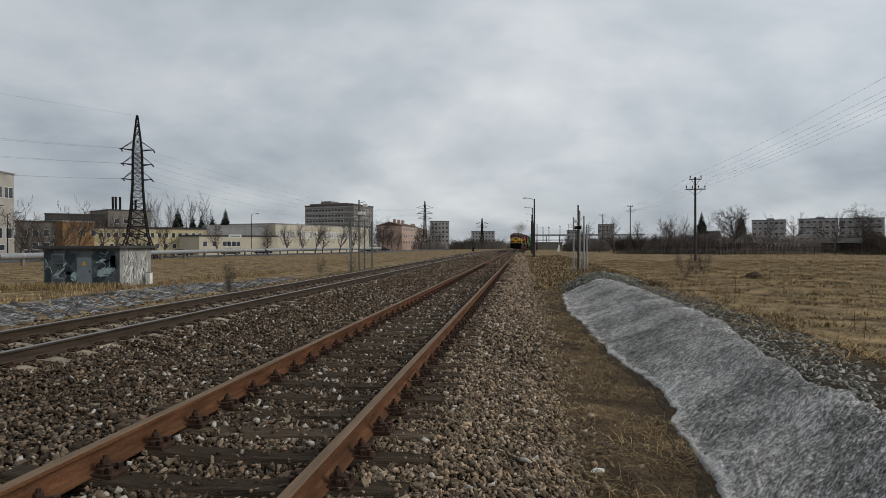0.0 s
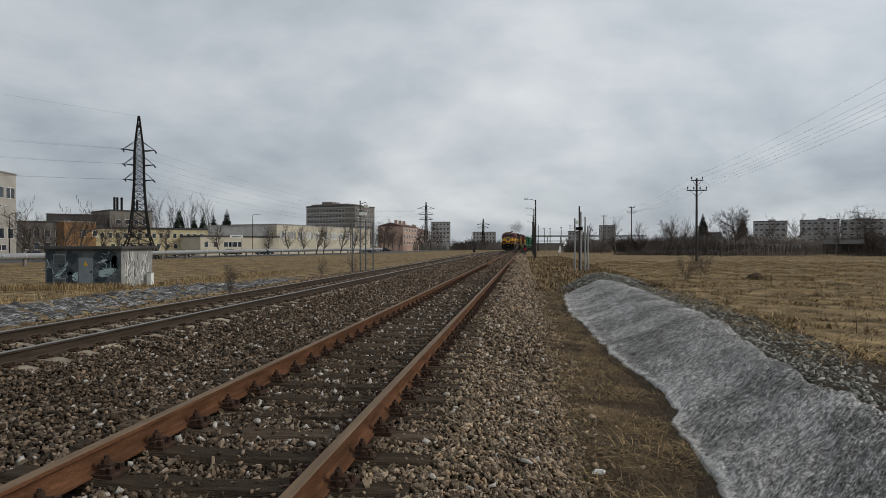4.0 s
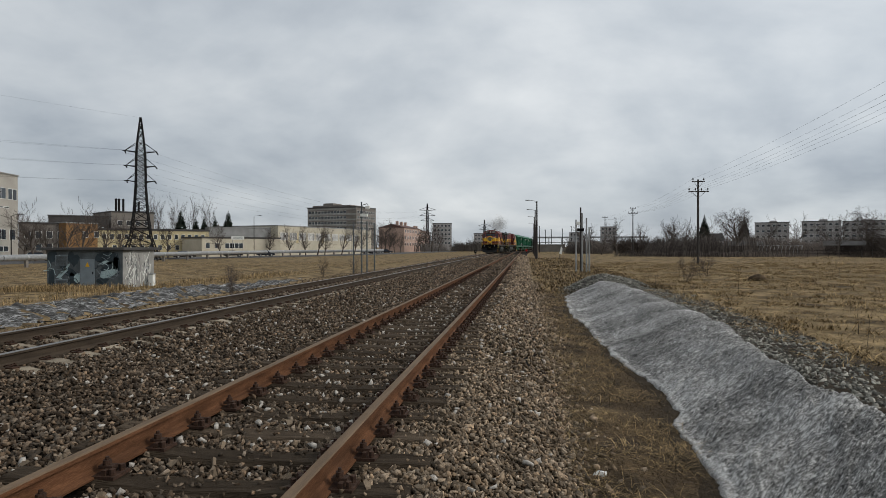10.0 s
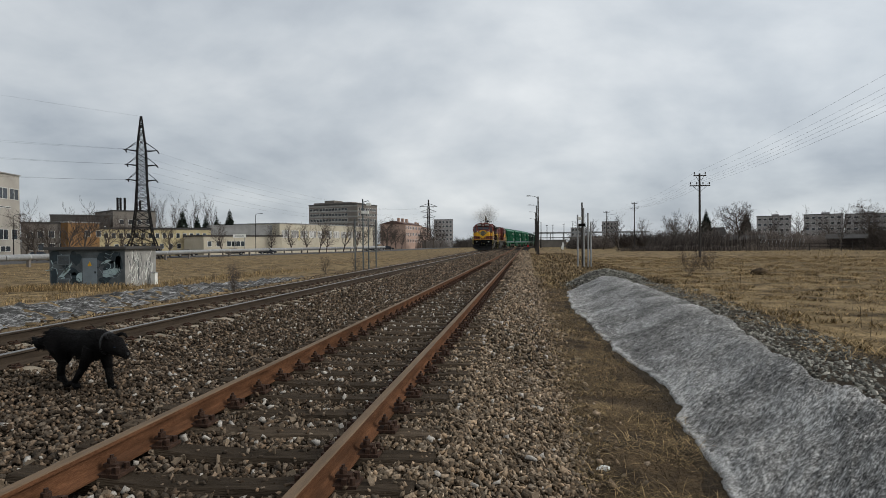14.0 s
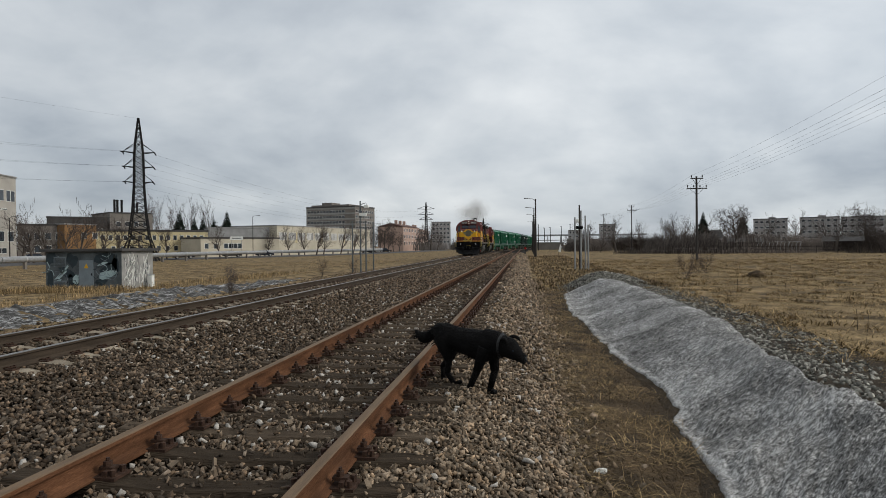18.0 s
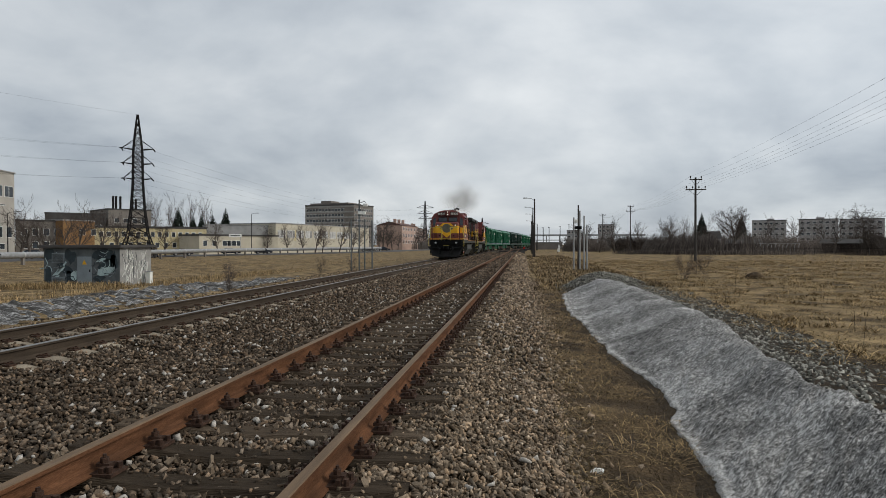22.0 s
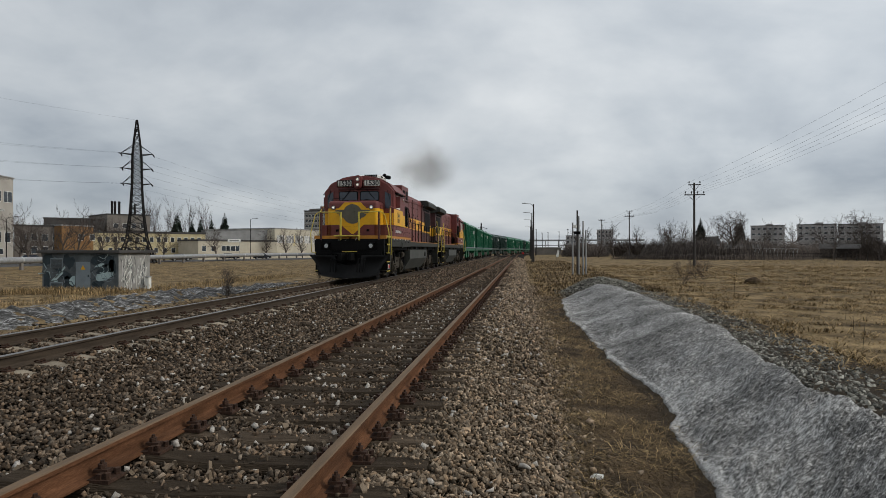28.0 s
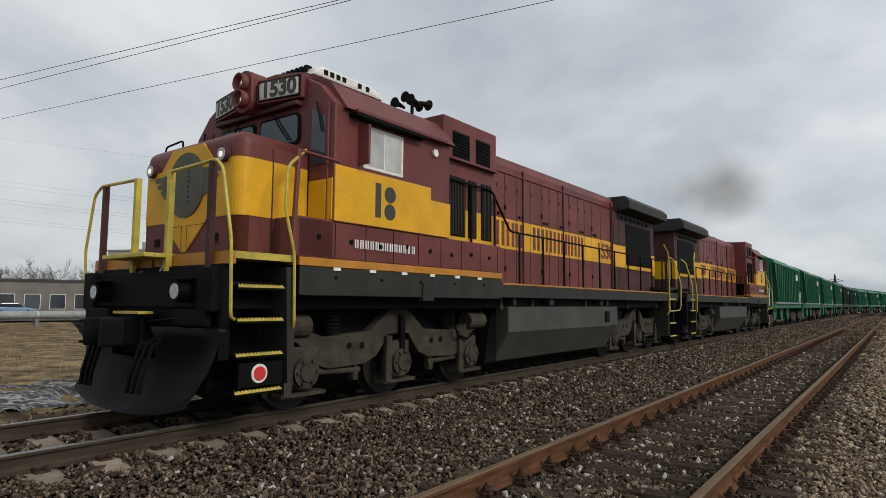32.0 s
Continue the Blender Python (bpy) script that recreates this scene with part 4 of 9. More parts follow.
def disc(bm, c, axis, r, t, seg=20, r1=None):
    d = Vector({"x": (1, 0, 0), "y": (0, 1, 0), "z": (0, 0, 1)}[axis])
    return cyl(bm, Vector(c) - d * t / 2, Vector(c) + d * t / 2, r, r if r1 is None else r1, seg)


def wheelset(parent, x_out, y, r, name="wheelset"):
    """Two flanged wheels on an axle, with spokes of dirt holes so that the turning shows."""
    bm = B()
    for s in (-1, 1):
        cyl(bm, (s * 0.72, 0, 0), (s * 0.752, 0, 0), r + 0.028, r + 0.028, 28)
        cyl(bm, (s * 0.752, 0, 0), (s * 0.88, 0, 0), r, r - 0.008, 28)
        cyl(bm, (s * 0.86, 0, 0), (s * 0.905, 0, 0), 0.14, 0.12, 14)
        for k in range(5):
            a = 2 * math.pi * k / 5
            cyl(bm, (s * 0.87, 0.3 * math.cos(a), 0.3 * math.sin(a)), (s * 0.886, 0.3 * math.cos(a), 0.3 * math.sin(a)), 0.05, seg=8)
    cyl(bm, (-x_out, 0, 0), (x_out, 0, 0), 0.09, seg=10)
    ob = part(name, bm, "wheel", parent)
    ob.matrix_basis = pose(0, y, r)
    return ob


def loco_truck(t, yc):
    """A three-axle truck with cast side frames, springs, cylinders and links."""
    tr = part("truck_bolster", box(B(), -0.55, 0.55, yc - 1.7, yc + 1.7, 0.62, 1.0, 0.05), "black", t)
    for s in (-1, 1):
        x0, x1 = (0.98, 1.16) if s > 0 else (-1.16, -0.98)
        # waving cast frame: high over the middle axle, dipping between the axles
        out = [(-2.35, 1.02), (-2.3, 1.16), (-1.5, 0.93), (-0.62, 0.98), (-0.15, 1.34), (0.15, 1.34), (0.62, 0.98), (1.5, 0.93), (2.3, 1.16), (2.35, 1.02), (1.95, 0.86), (1.62, 0.56), (1.42, 0.50), (0.72, 0.52), (0.48, 0.62), (0.22, 0.92), (-0.22, 0.92), (-0.48, 0.62), (-0.72, 0.52), (-1.42, 0.50), (-1.62, 0.56), (-1.95, 0.86)]
        fr = part("side_frame", prism(B(), [(yc + a, b) for a, b in out], "x", x0, x1, 0.02), "truck_grey", tr)
        for dy in (-1.05, -0.8, 0.8, 1.05):
            part("frame_hole", disc(B(), (s * 1.165, yc + dy, 0.76 + 0.03 * abs(dy)), "x", 0.045, 0.012, 10), "black", fr)
        for dy in (-1.86, 0.0, 1.86):
            bm = box(B(), min(s * 0.95, s * 1.2), max(s * 0.95, s * 1.2), yc + dy - 0.2, yc + dy + 0.2, 0.34, 0.82, 0.03)
            ab = part("axle_box", bm, "truck_grey", tr)
            bm = disc(B(), (s * 1.22, yc + dy, 0.5), "x", 0.2, 0.06, 20, 0.2)
            disc(bm, (s * 1.25, yc + dy, 0.5), "x", 0.12, 0.05, 14)
            for k in range(6):
                a = k * math.pi / 3
                disc(bm, (s * 1.26, yc + dy + 0.155 * math.cos(a), 0.5 + 0.155 * math.sin(a)), "x", 0.022, 0.04, 6)
            part("axle_cap", bm, "truck_grey", ab)
            part("pedestal_liner", box(B(), min(s * 1.16, s * 1.22), max(s * 1.16, s * 1.22), yc + dy - 0.34, yc + dy - 0.22, 0.22, 0.9), "truck_grey", tr)
            part("pedestal_tie", box(B(), min(s * 1.0, s * 1.2), max(s * 1.0, s * 1.2), yc + dy - 0.36, yc + dy + 0.36, 0.20, 0.25), "truck_grey", tr)
        for dy in (-1.32, 1.32):
            bm = B()
            for k in range(5):
                disc(bm, (s * 1.08, yc + dy, 1.0 + 0.05 * k), "z", 0.13, 0.028, 14)
            part("coil_spring", bm, "black", tr)
        for dy, way in ((-2.05, -1), (2.05, 1)):
            bm = cyl(B(), (s * 1.13, yc + dy - 0.24, 1.08), (s * 1.13, yc + dy + 0.24, 1.08), 0.15, seg=16)
            cyl(bm, (s * 1.13, yc + dy + way * 0.24, 1.08), (s * 1.13, yc + dy + way * 0.36, 1.08), 0.05, seg=8)
            part("brake_cylinder", bm, "truck_grey", tr)
            bm = cyl(B(), (s * 1.08, yc + dy * 0.86, 0.48), (s * 1.08, yc + dy * 0.38, 0.44), 0.045, seg=8)
            part("brake_rod", bm, "truck_grey", tr)
            bm = box(B(), min(s * 1.0, s * 1.12), max(s * 1.0, s * 1.12), yc + dy * 0.42 - 0.05, yc + dy * 0.42 + 0.05, 0.3, 0.86, 0.02)
            part("brake_shoe", bm, "truck_grey", tr)
        part("snubber", cyl(B(), (s * 1.2, yc + 0.02, 0.62), (s * 1.2, yc + 0.02, 1.22), 0.055, seg=10), "black", tr)
        part("brake_pipe", tube(B(), [(s * 1.2, yc - 2.2, 1.3), (s * 1.2, yc - 0.7, 1.32), (s * 1.2, yc + 0.2, 1.36), (s * 1.2, yc + 2.1, 1.33), (s * 1.2, yc + 2.25, 1.2)], 0.018, 6), "truck_grey", tr)
        part("air_hose", tube(B(), [(s * 1.24, yc + 1.25, 1.5), (s * 1.26, yc + 1.28, 1.1), (s * 1.27, yc + 1.4, 0.85), (s * 1.26, yc + 1.7, 0.78), (s * 1.22, yc + 1.95, 0.86)], 0.02, 6), "black", tr)
    return tr


LOCO_LEN = 17.9


def nose_ring(hw, y0, y1, z0, z1, r):
    """A block with rounded front corners in plan."""
    pts = [(hw, y1)]
    pts += [(hw - r + r * math.cos(a), y0 + r - r * math.sin(a)) for a in (math.pi / 2 * k / 6 for k in range(7))]
    pts += [(-hw + r - r * math.sin(a), y0 + r - r * math.cos(a)) for a in (math.pi / 2 * k / 6 for k in range(7))]
    pts.append((-hw, y1))
    return prism(B(), pts, "z", z0, z1)


RAISED = ("windscreen", "pane", "wiper", "windscreen_hood", "headlight_housing", "bezel", "bulb", "lamp_glass", "mirror_rail")


def build_loco():
    t = thing("locomotive", "burgundy and yellow diesel locomotive with lit headlights, hauling the train", "locomotive", "locomotives")
    # frame and running boards
    fr = part("frame", box(B(), -1.35, 1.35, 0.8, 17.35, 1.30, 1.62, 0.02), "black", t)
    for s in (-1, 1):
        lo, hi = sorted((s * 1.30, s * 1.58))
        part("side_sill", box(B(), lo, hi, 1.72, 6.34, 1.47, 1.83, 0.012), "frame_grey", t, "dark grey side sill")
        part("stripe", box(B(), min(s * 1.3, s * 1.592), max(s * 1.3, s * 1.592), 1.70, 6.34, 1.832, 1.935, 0.006), "orange", t, "orange stripe along the sill")
        sk = part("battery_box", box(B(), lo, hi, 1.62, 6.32, 1.937, 2.42, 0.015), "burgundy", t, "burgundy equipment boxes under the cab")
        for k in range(8):
            y = 2.0 + 0.56 * k
            part("latch", disc(B(), (s * 1.585, y, 2.2 - 0.02 * (k % 3)), "x", 0.035, 0.02, 8), "black", sk)
            part("seam", box(B(), min(s * 1.578, s * 1.584), max(s * 1.578, s * 1.584), y + 0.27, y + 0.28, 1.95, 2.4), "black", sk)
        for k in range(6):
            part("name_tag", box(B(), min(s * 1.58, s * 1.596), max(s * 1.58, s * 1.596), 2.25 + 0.66 * k, 2.37 + 0.66 * k, 1.79, 1.83), "white", t)
        part("jacking_pad", box(B(), min(s * 1.5, s * 1.61), max(s * 1.5, s * 1.61), 4.05, 4.32, 1.42, 1.68, 0.01), "frame_grey", t)
        part("walkway", box(B(), min(s * 0.9, s * 1.56), max(s * 0.9, s * 1.56), 6.342, 17.35, 1.62, 1.74, 0.008), "frame_grey", t)
        part("walkway_edge", box(B(), min(s * 1.5, s * 1.575), max(s * 1.5, s * 1.575), 6.342, 17.35, 1.50, 1.76, 0.006), "frame_grey", t, "weathered brown-grey walkway edge")
        part("edge_stripe", box(B(), min(s * 1.56, s * 1.58), max(s * 1.56, s * 1.58), 6.40, 16.6, 1.735, 1.765), "orange", t)
        bm = B()
        cyl(bm, (s * 1.28, 6.6, 1.42), (s * 1.28, 16.8, 1.40), 0.035, seg=8)
        part("air_pipe", bm, "black", t)
        for y in (6.6, 7.8, 10.4, 13.2, 15.6):
            part("pipe_bracket", box(B(), min(s * 1.28, s * 1.4), max(s * 1.28, s * 1.4), y, y + 0.09, 1.28, 1.48), "truck_grey", t)
        for y, w in ((6.9, 0.12), (8.4, 0.2), (11.1, 0.16), (11.5, 0.10)):
            part("valve", box(B(), min(s * 1.36, s * 1.5), max(s * 1.36, s * 1.5), y, y + w, 1.36, 1.49, 0.015), "frame_grey", t)
        for k in range(5):
            part("sill_bolt", disc(B(), (s * 1.586, 2.3 + 0.86 * k, 1.70), "x", 0.022, 0.02, 6), "black", t)
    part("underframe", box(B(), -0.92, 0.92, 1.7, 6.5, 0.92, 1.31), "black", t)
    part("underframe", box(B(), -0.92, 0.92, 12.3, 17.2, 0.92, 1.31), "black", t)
    # nose
    bm = prism(B(), [(-1.12, 1.95), (1.12, 1.95), (1.12, 3.47), (-1.12, 3.47)], "y", 1.15, 2.24)
    keep = [e for e in bm.edges if all(abs(v.co.y - 1.15) < 0.01 for v in e.verts) and max(v.co.z for v in e.verts) > 2.5 or all(v.co.z > 3.4 for v in e.verts) and abs(e.verts[0].co.x - e.verts[1].co.x) < 0.01]
    bmesh.ops.bevel(bm, geom=keep, offset=0.16, segments=6, profile=0.5, affect="EDGES")
    nose = part("nose", bm, "burgundy", t)
    for p in nose.data.polygons:
        p.use_smooth = p.area < 0.2
    nb = part("nose_band", nose_ring(1.128, 1.142, 2.18, 2.42, 3.13, 0.16), "yellow", t, "yellow band round the nose")
    arch = [(-0.62, 3.13), (-0.36, 3.385), (0.36, 3.385), (0.62, 3.13), (0.62, 3.05), (-0.62, 3.05)]
    part("arch", prism(B(), arch, "y", 1.136, 1.20), "yellow", nb)
    part("chevron", prism(B(), [(-0.56, 2.46), (0.56, 2.46), (0.05, 2.02), (-0.05, 2.02)], "y", 1.134, 1.20), "yellow", nb)
    bm = disc(B(), (0, 1.135, 2.885), "y", 0.425, 0.03, 40)
    part("emblem_disc", bm, "shade_disc", nb, "plain dark olive disc on the nose")
    for s in (-1, 1):
        part("emblem_wing", prism(B(), [(s * 0.36, 3.07), (s * 0.78, 3.05), (s * 0.76, 2.995), (s * 0.55, 2.985), (s * 0.72, 2.945), (s * 0.69, 2.905), (s * 0.52, 2.905), (s * 0.62, 2.85), (s * 0.50, 2.74), (s * 0.33, 2.70)], "y", 1.127, 1.135), "shade_disc", nb)
        nl = part("nose_lamp", disc(B(), (s * 0.84, 1.13, 3.17), "y", 0.098, 0.09, 20), "burgundy_sooty", t)
        part("lamp_glass", disc(B(), (s * 0.84, 1.083, 3.17), "y", 0.078, 0.012, 20), "lens", nl)
        part("lamp_core", disc(B(), (s * 0.84, 1.076, 3.165), "y", 0.036, 0.010, 14), "lamp_on", nl)
    for s in (-1, 1):
        for x0, x1, z0, z1 in ((0.06, 0.50, 2.349, 2.355), (0.06, 0.066, 2.04, 2.35), (0.62, 0.80, 2.09, 2.096)):
            part("nose_door_line", box(B(), min(s * x0, s * x1), max(s * x0, s * x1), 1.130, 1.142, z0, z1), "burgundy_sooty", nb)
        part("nose_grille", box(B(), min(s * 0.62, s * 0.74), max(s * 0.62, s * 0.74), 1.138, 1.16, 2.12, 2.22), "black", nb)
        part("sand_box_line", box(B(), min(s * 1.11, s * 1.133), max(s * 1.11, s * 1.133), 1.62, 1.636, 2.0, 3.30), "burgundy_sooty", nb)
    for k in range(8):
        part("emblem_rivet", disc(B(), (0.08, 1.118, 2.66 + 0.065 * k), "y", 0.012, 0.01, 8), "black", nb)
    part("hand_brake_rail", tube(B(), rounded([(-0.5, 1.35, 3.44), (-0.5, 1.35, 3.60), (-0.95, 1.35, 3.57), (-0.95, 1.35, 3.40)], 0.06), 0.014, 6), "black", t)
    # cab
    sec = [(-1.6, 2.42), (1.6, 2.42), (1.6, 3.96), (1.30, 4.28), (0.78, 4.55), (0.35, 4.63), (-0.35, 4.63), (-0.78, 4.55), (-1.30, 4.28), (-1.6, 3.96)]
    cab = part("cab", prism(B(), sec, "y", 2.08, 4.72, 0.03), "burgundy", t, "burgundy cab with yellow lower sides")
    part("cab_front_base", box(B(), -1.58, 1.58, 1.68, 2.24, 1.937, 2.43, 0.01), "burgundy", t)
    over = [(1.60, 3.92), (1.68, 3.92), (1.36, 4.33), (0.80, 4.60), (0.36, 4.68), (-0.36, 4.68), (-0.80, 4.60), (-1.36, 4.33), (-1.68, 3.92), (-1.60, 3.92), (-1.30, 4.26), (-0.78, 4.54), (0.78, 4.54), (1.30, 4.26)]
    part("roof_edge", prism(B(), over, "y", 2.35, 4.76), "burgundy", cab)
    for s in (-1, 1):
        def span(a, b):
            return min(s * a, s * b), max(s * a, s * b)
        part("side_band", box(B(), *span(1.5, 1.606), 2.10, 4.22, 2.43, 3.16, 0.004), "yellow", cab, "yellow band below the cab windows")
        part("side_band_rear", box(B(), *span(1.5, 1.602), 4.22, 4.73, 2.43, 2.97, 0.003), "yellow", cab)
        part("door_band", box(B(), *span(1.13, 1.58), 2.066, 2.1, 2.44, 2.98), "yellow", cab)
        w = part("side_window", box(B(), *span(1.55, 1.612), 2.73, 3.55, 3.20, 3.80, 0.01), "white", cab, "sliding side window in a pale frame")
        # flat pale colour stands for daylight showing through the cab
        part("pane", box(B(), *span(1.56, 1.618), 2.77, 3.13, 3.25, 3.76), "pane_pale", w)
        part("pane", box(B(), *span(1.56, 1.618), 3.16, 3.50, 3.25, 3.76), "pane_pale", w)
        part("wind_deflector", box(B(), *span(1.58, 1.80), 2.63, 2.67, 3.22, 3.75, 0.01), "burgundy", cab)
        part("drip_rail", box(B(), *span(1.58, 1.72), 2.5, 4.5, 3.90, 3.94), "burgundy", cab)
        part("awning", box(B(), *span(1.58, 1.76), 2.45, 3.95, 3.84, 3.875), "black", cab)
        # front door beside the nose
        door = part("cab_door", box(B(), *span(1.14, 1.5), 2.055, 2.1, 2.44, 4.0, 0.02), "burgundy", cab, "narrow front cab door with a small window")
        part("door_panel", box(B(), *span(1.16, 1.48), 2.048, 2.06, 2.45, 2.97), "yellow", door)
        part("pane", prism(B(), [(s * 1.19, 3.18), (s * 1.46, 3.18), (s * 1.46, 3.80), (s * 1.19, 3.95)], "y", 2.044, 2.06), "glass_dark", door)
        part("wiper", tube(B(), [(s * 1.30, 2.03, 4.02), (s * 1.42, 2.02, 3.6)], 0.012, 5), "black", door)
        # windscreens
        win = part("windscreen", prism(B(), [(s * 0.05, 3.44), (s * 0.88, 3.44), (s * 0.93, 3.50), (s * 0.93, 3.82), (s * 0.86, 3.88), (s * 0.10, 3.88), (s * 0.05, 3.84)], "y", 2.055, 2.1), "black", cab)
        part("pane", prism(B(), [(s * 0.09, 3.475), (s * 0.86, 3.475), (s * 0.895, 3.51), (s * 0.895, 3.80), (s * 0.85, 3.845), (s * 0.13, 3.845), (s * 0.09, 3.80)], "y", 2.046, 2.06), "glass_dark", win)
        part("wiper", tube(B(), [(s * 0.35, 2.02, 3.98), (s * 0.55, 2.01, 3.72), (s * 0.75, 2.015, 3.5)], 0.014, 5), "black", win)
        # number boards, swept back a little
        nbd = part("number_board", box(B(), -0.40, 0.40, 0.0, 0.24, -0.175, 0.175, 0.03), "burgundy", cab, "white number board with black figures")
        nbd.matrix_basis = pose(s * 0.63, 1.93, 4.24, 0, 0, s * 11)
        part("board_face", box(B(), -0.345, 0.345, -0.012, 0.02, -0.128, 0.128, 0.03), "board_white", nbd)
        part("board_rim", box(B(), -0.375, 0.375, -0.006, 0.02, -0.152, 0.152, 0.02), "black", nbd)
        text_part("lettering", "1530", 0.305, pose(0, -0.014, 0, 90, 0, 0), nbd, "letter_grey")
        # short rails and the end stripe
        part("end_stripe", box(B(), *span(0.05, 1.58), 0.76, 0.84, 1.80, 1.94), "orange", t)
    hl = part("headlight_housing", prism(B(), [(0.19 * math.cos(a), 4.27 + (0.12 if math.sin(a) > 0 else -0.12) + 0.19 * math.sin(a)) for a in (2 * math.pi * k / 24 for k in range(24))], "y", 1.80, 2.1, 0.02), "burgundy", cab, "twin headlight in an upright oval housing")
    for z in (4.39, 4.15):
        bm = B()
        rings = [[bm.verts.new((r * math.cos(a), y, z + r * math.sin(a))) for a in (2 * math.pi * k / 20 for k in range(20))] for r, y in ((0.13, 1.80), (0.13, 1.70), (0.105, 1.70), (0.085, 1.79))]
        for ra, rb in zip(rings, rings[1:]):
            for k in range(20):
                bm.faces.new((ra[k], ra[(k + 1) % 20], rb[(k + 1) % 20], rb[k]))
        part("bezel", bm, "burgundy", hl, "deep burgundy lamp bezel", smooth=True)
        part("lamp_glass", disc(B(), (0, 1.793, z), "y", 0.084, 0.010, 20), "lens", hl)
        part("bulb", disc(B(), (0, 1.786, z), "y", 0.042, 0.012, 16), "lamp_on", hl)
    part("windscreen_hood", box(B(), -0.95, 0.95, 1.97, 2.1, 3.95, 4.02, 0.02), "burgundy_sooty", cab)
    part("mirror_rail", tube(B(), [(1.0, 1.98, 3.36), (0.4, 1.96, 3.50), (-0.2, 1.98, 3.42)], 0.016, 5), "black", cab)
    ac = part("air_conditioner", prism(B(), [(2.42, 4.58), (2.46, 4.68), (2.62, 4.745), (3.55, 4.745), (3.78, 4.69), (3.86, 4.58)], "x", -0.15, 0.90, 0.04), "white", cab, "white roof air-conditioning unit with dark vents")
    for k in range(6):
        part("vent", box(B(), 0.20 + 0.1 * k, 0.26 + 0.1 * k, 2.42, 2.52, 4.64, 4.74), "black", ac)
        part("vent", box(B(), 0.89, 0.912, 2.62 + (0.12 if k < 4 else 0.17) * k, 2.69 + (0.12 if k < 4 else 0.17) * k, 4.63, 4.70), "black", ac)
    hn = part("horn", cyl(B(), (0.55, 5.0, 4.4), (0.55, 5.0, 4.92), 0.03, seg=8), "black", t, "black air horn cluster on the roof")
    for dx, dy, dz, w in ((-0.18, 0.0, 0.0, -1), (0.02, 0.05, 0.08, -1), (0.2, -0.02, -0.02, -1), (-0.05, 0.0, 0.05, 1), (0.14, 0.02, 0.04, 1)):
        c = Vector((0.55 + dx, 5.0 + dy, 4.88 + dz))
        bm = cyl(B(), c, c + Vector((0.0, w * 0.2, 0.02)), 0.025, 0.05, 10)
        cyl(bm, c + Vector((0, w * 0.2, 0.02)), c + Vector((0, w * 0.27, 0.02)), 0.05, 0.1, 12)
        part("trumpet", bm, "black", hn)
    # the cab front stands a little way back behind the nose
    for ob in [cab] + list(cab.children_recursive):
        if ob.name.startswith("number_board"):
            ob.matrix_basis = Matrix.Translation((0, 0.13, 0.07)) @ ob.matrix_basis
        elif not (ob.parent and ob.parent.name.startswith("number_board")):
            for v in ob.data.vertices:
                if v.co.y < 2.15:
                    v.co.y += 0.13
                    v.co.z += 0.09 if ob.name.split(".")[0] in RAISED and abs(v.co.x) < 1.1 else 0.0
    # machinery cabinet behind the cab
    mc = part("machinery_cabinet", box(B(), -1.46, 1.46, 4.725, 6.36, 2.42, 4.50, 0.025), "burgundy", t, "burgundy cabinet with black louvred grilles")
    for s in (-1, 1):
        def span(a, b):
            return min(s * a, s * b), max(s * a, s * b)
        part("yellow_panel", box(B(), *span(1.4, 1.464), 4.74, 6.25, 2.43, 2.97), "yellow", mc)
        for y0, y1 in ((4.98, 5.48), (5.68, 6.14)):
            g = part("upper_grille", box(B(), *span(1.40, 1.468), y0, y1, 3.84, 4.28), "black", mc)
            for k in range(8):
                part("slat", prism(B(), [(s * 1.462, 3.90 + 0.05 * k), (s * 1.488, 3.89 + 0.05 * k), (s * 1.462, 3.935 + 0.05 * k)], "y", y0 + 0.02, y1 - 0.02), "black", g)
        part("shelf", box(B(), *span(1.44, 1.56), 4.74, 6.27, 3.76, 3.80), "burgundy", mc)
        for y0, y1 in ((4.82, 5.34), (5.44, 5.68), (5.84, 6.16)):
            g = part("lower_grille", box(B(), *span(1.40, 1.476), y0, y1, 2.50, 3.50), "black", mc)
            for k in range(int((y1 - y0) / 0.045)):
                part("slat", box(B(), *span(1.47, 1.49), y0 + 0.012 + 0.045 * k, y0 + 0.03 + 0.045 * k, 2.52, 3.48), "frame_grey", g)
        part("marker_lamp", disc(B(), (s * 1.6, 4.3, 3.72), "x", 0.06, 0.08, 12), "white", t)
        # painted device on the cab side: a bar and two discs
        part("emblem_bar", box(B(), *span(1.600, 1.612), 2.98, 3.09, 2.56, 3.04), "letter_grey", cab, "dark grey bar and two discs painted on the yellow band")
        for z in (2.66, 2.905):
            part("emblem_dot", disc(B(), (s * 1.606, 3.28, z), "x", 0.115, 0.012, 24), "letter_grey", cab)
        bm = letters(B(), [(0.098 * k + d, w) for k in range(13) for d, w in (((0.0, 0.020), (0.042, 0.020)) if k != 11 else ((0.01, 0.03),))], 2.62, 2.105, 0.115, s * 1.588)
        part("painted_number", bm, "white", t, "row of small pale painted figures")
    # long hood
    hs = [(-0.96, 1.74), (0.96, 1.74), (0.96, 4.20), (0.90, 4.38), (0.6, 4.48), (-0.6, 4.48), (-0.90, 4.38), (-0.96, 4.20)]
    hood = part("long_hood", prism(B(), hs, "y", 6.365, 15.0, 0.02), "burgundy", t, "long burgundy engine hood with doors and a yellow band")
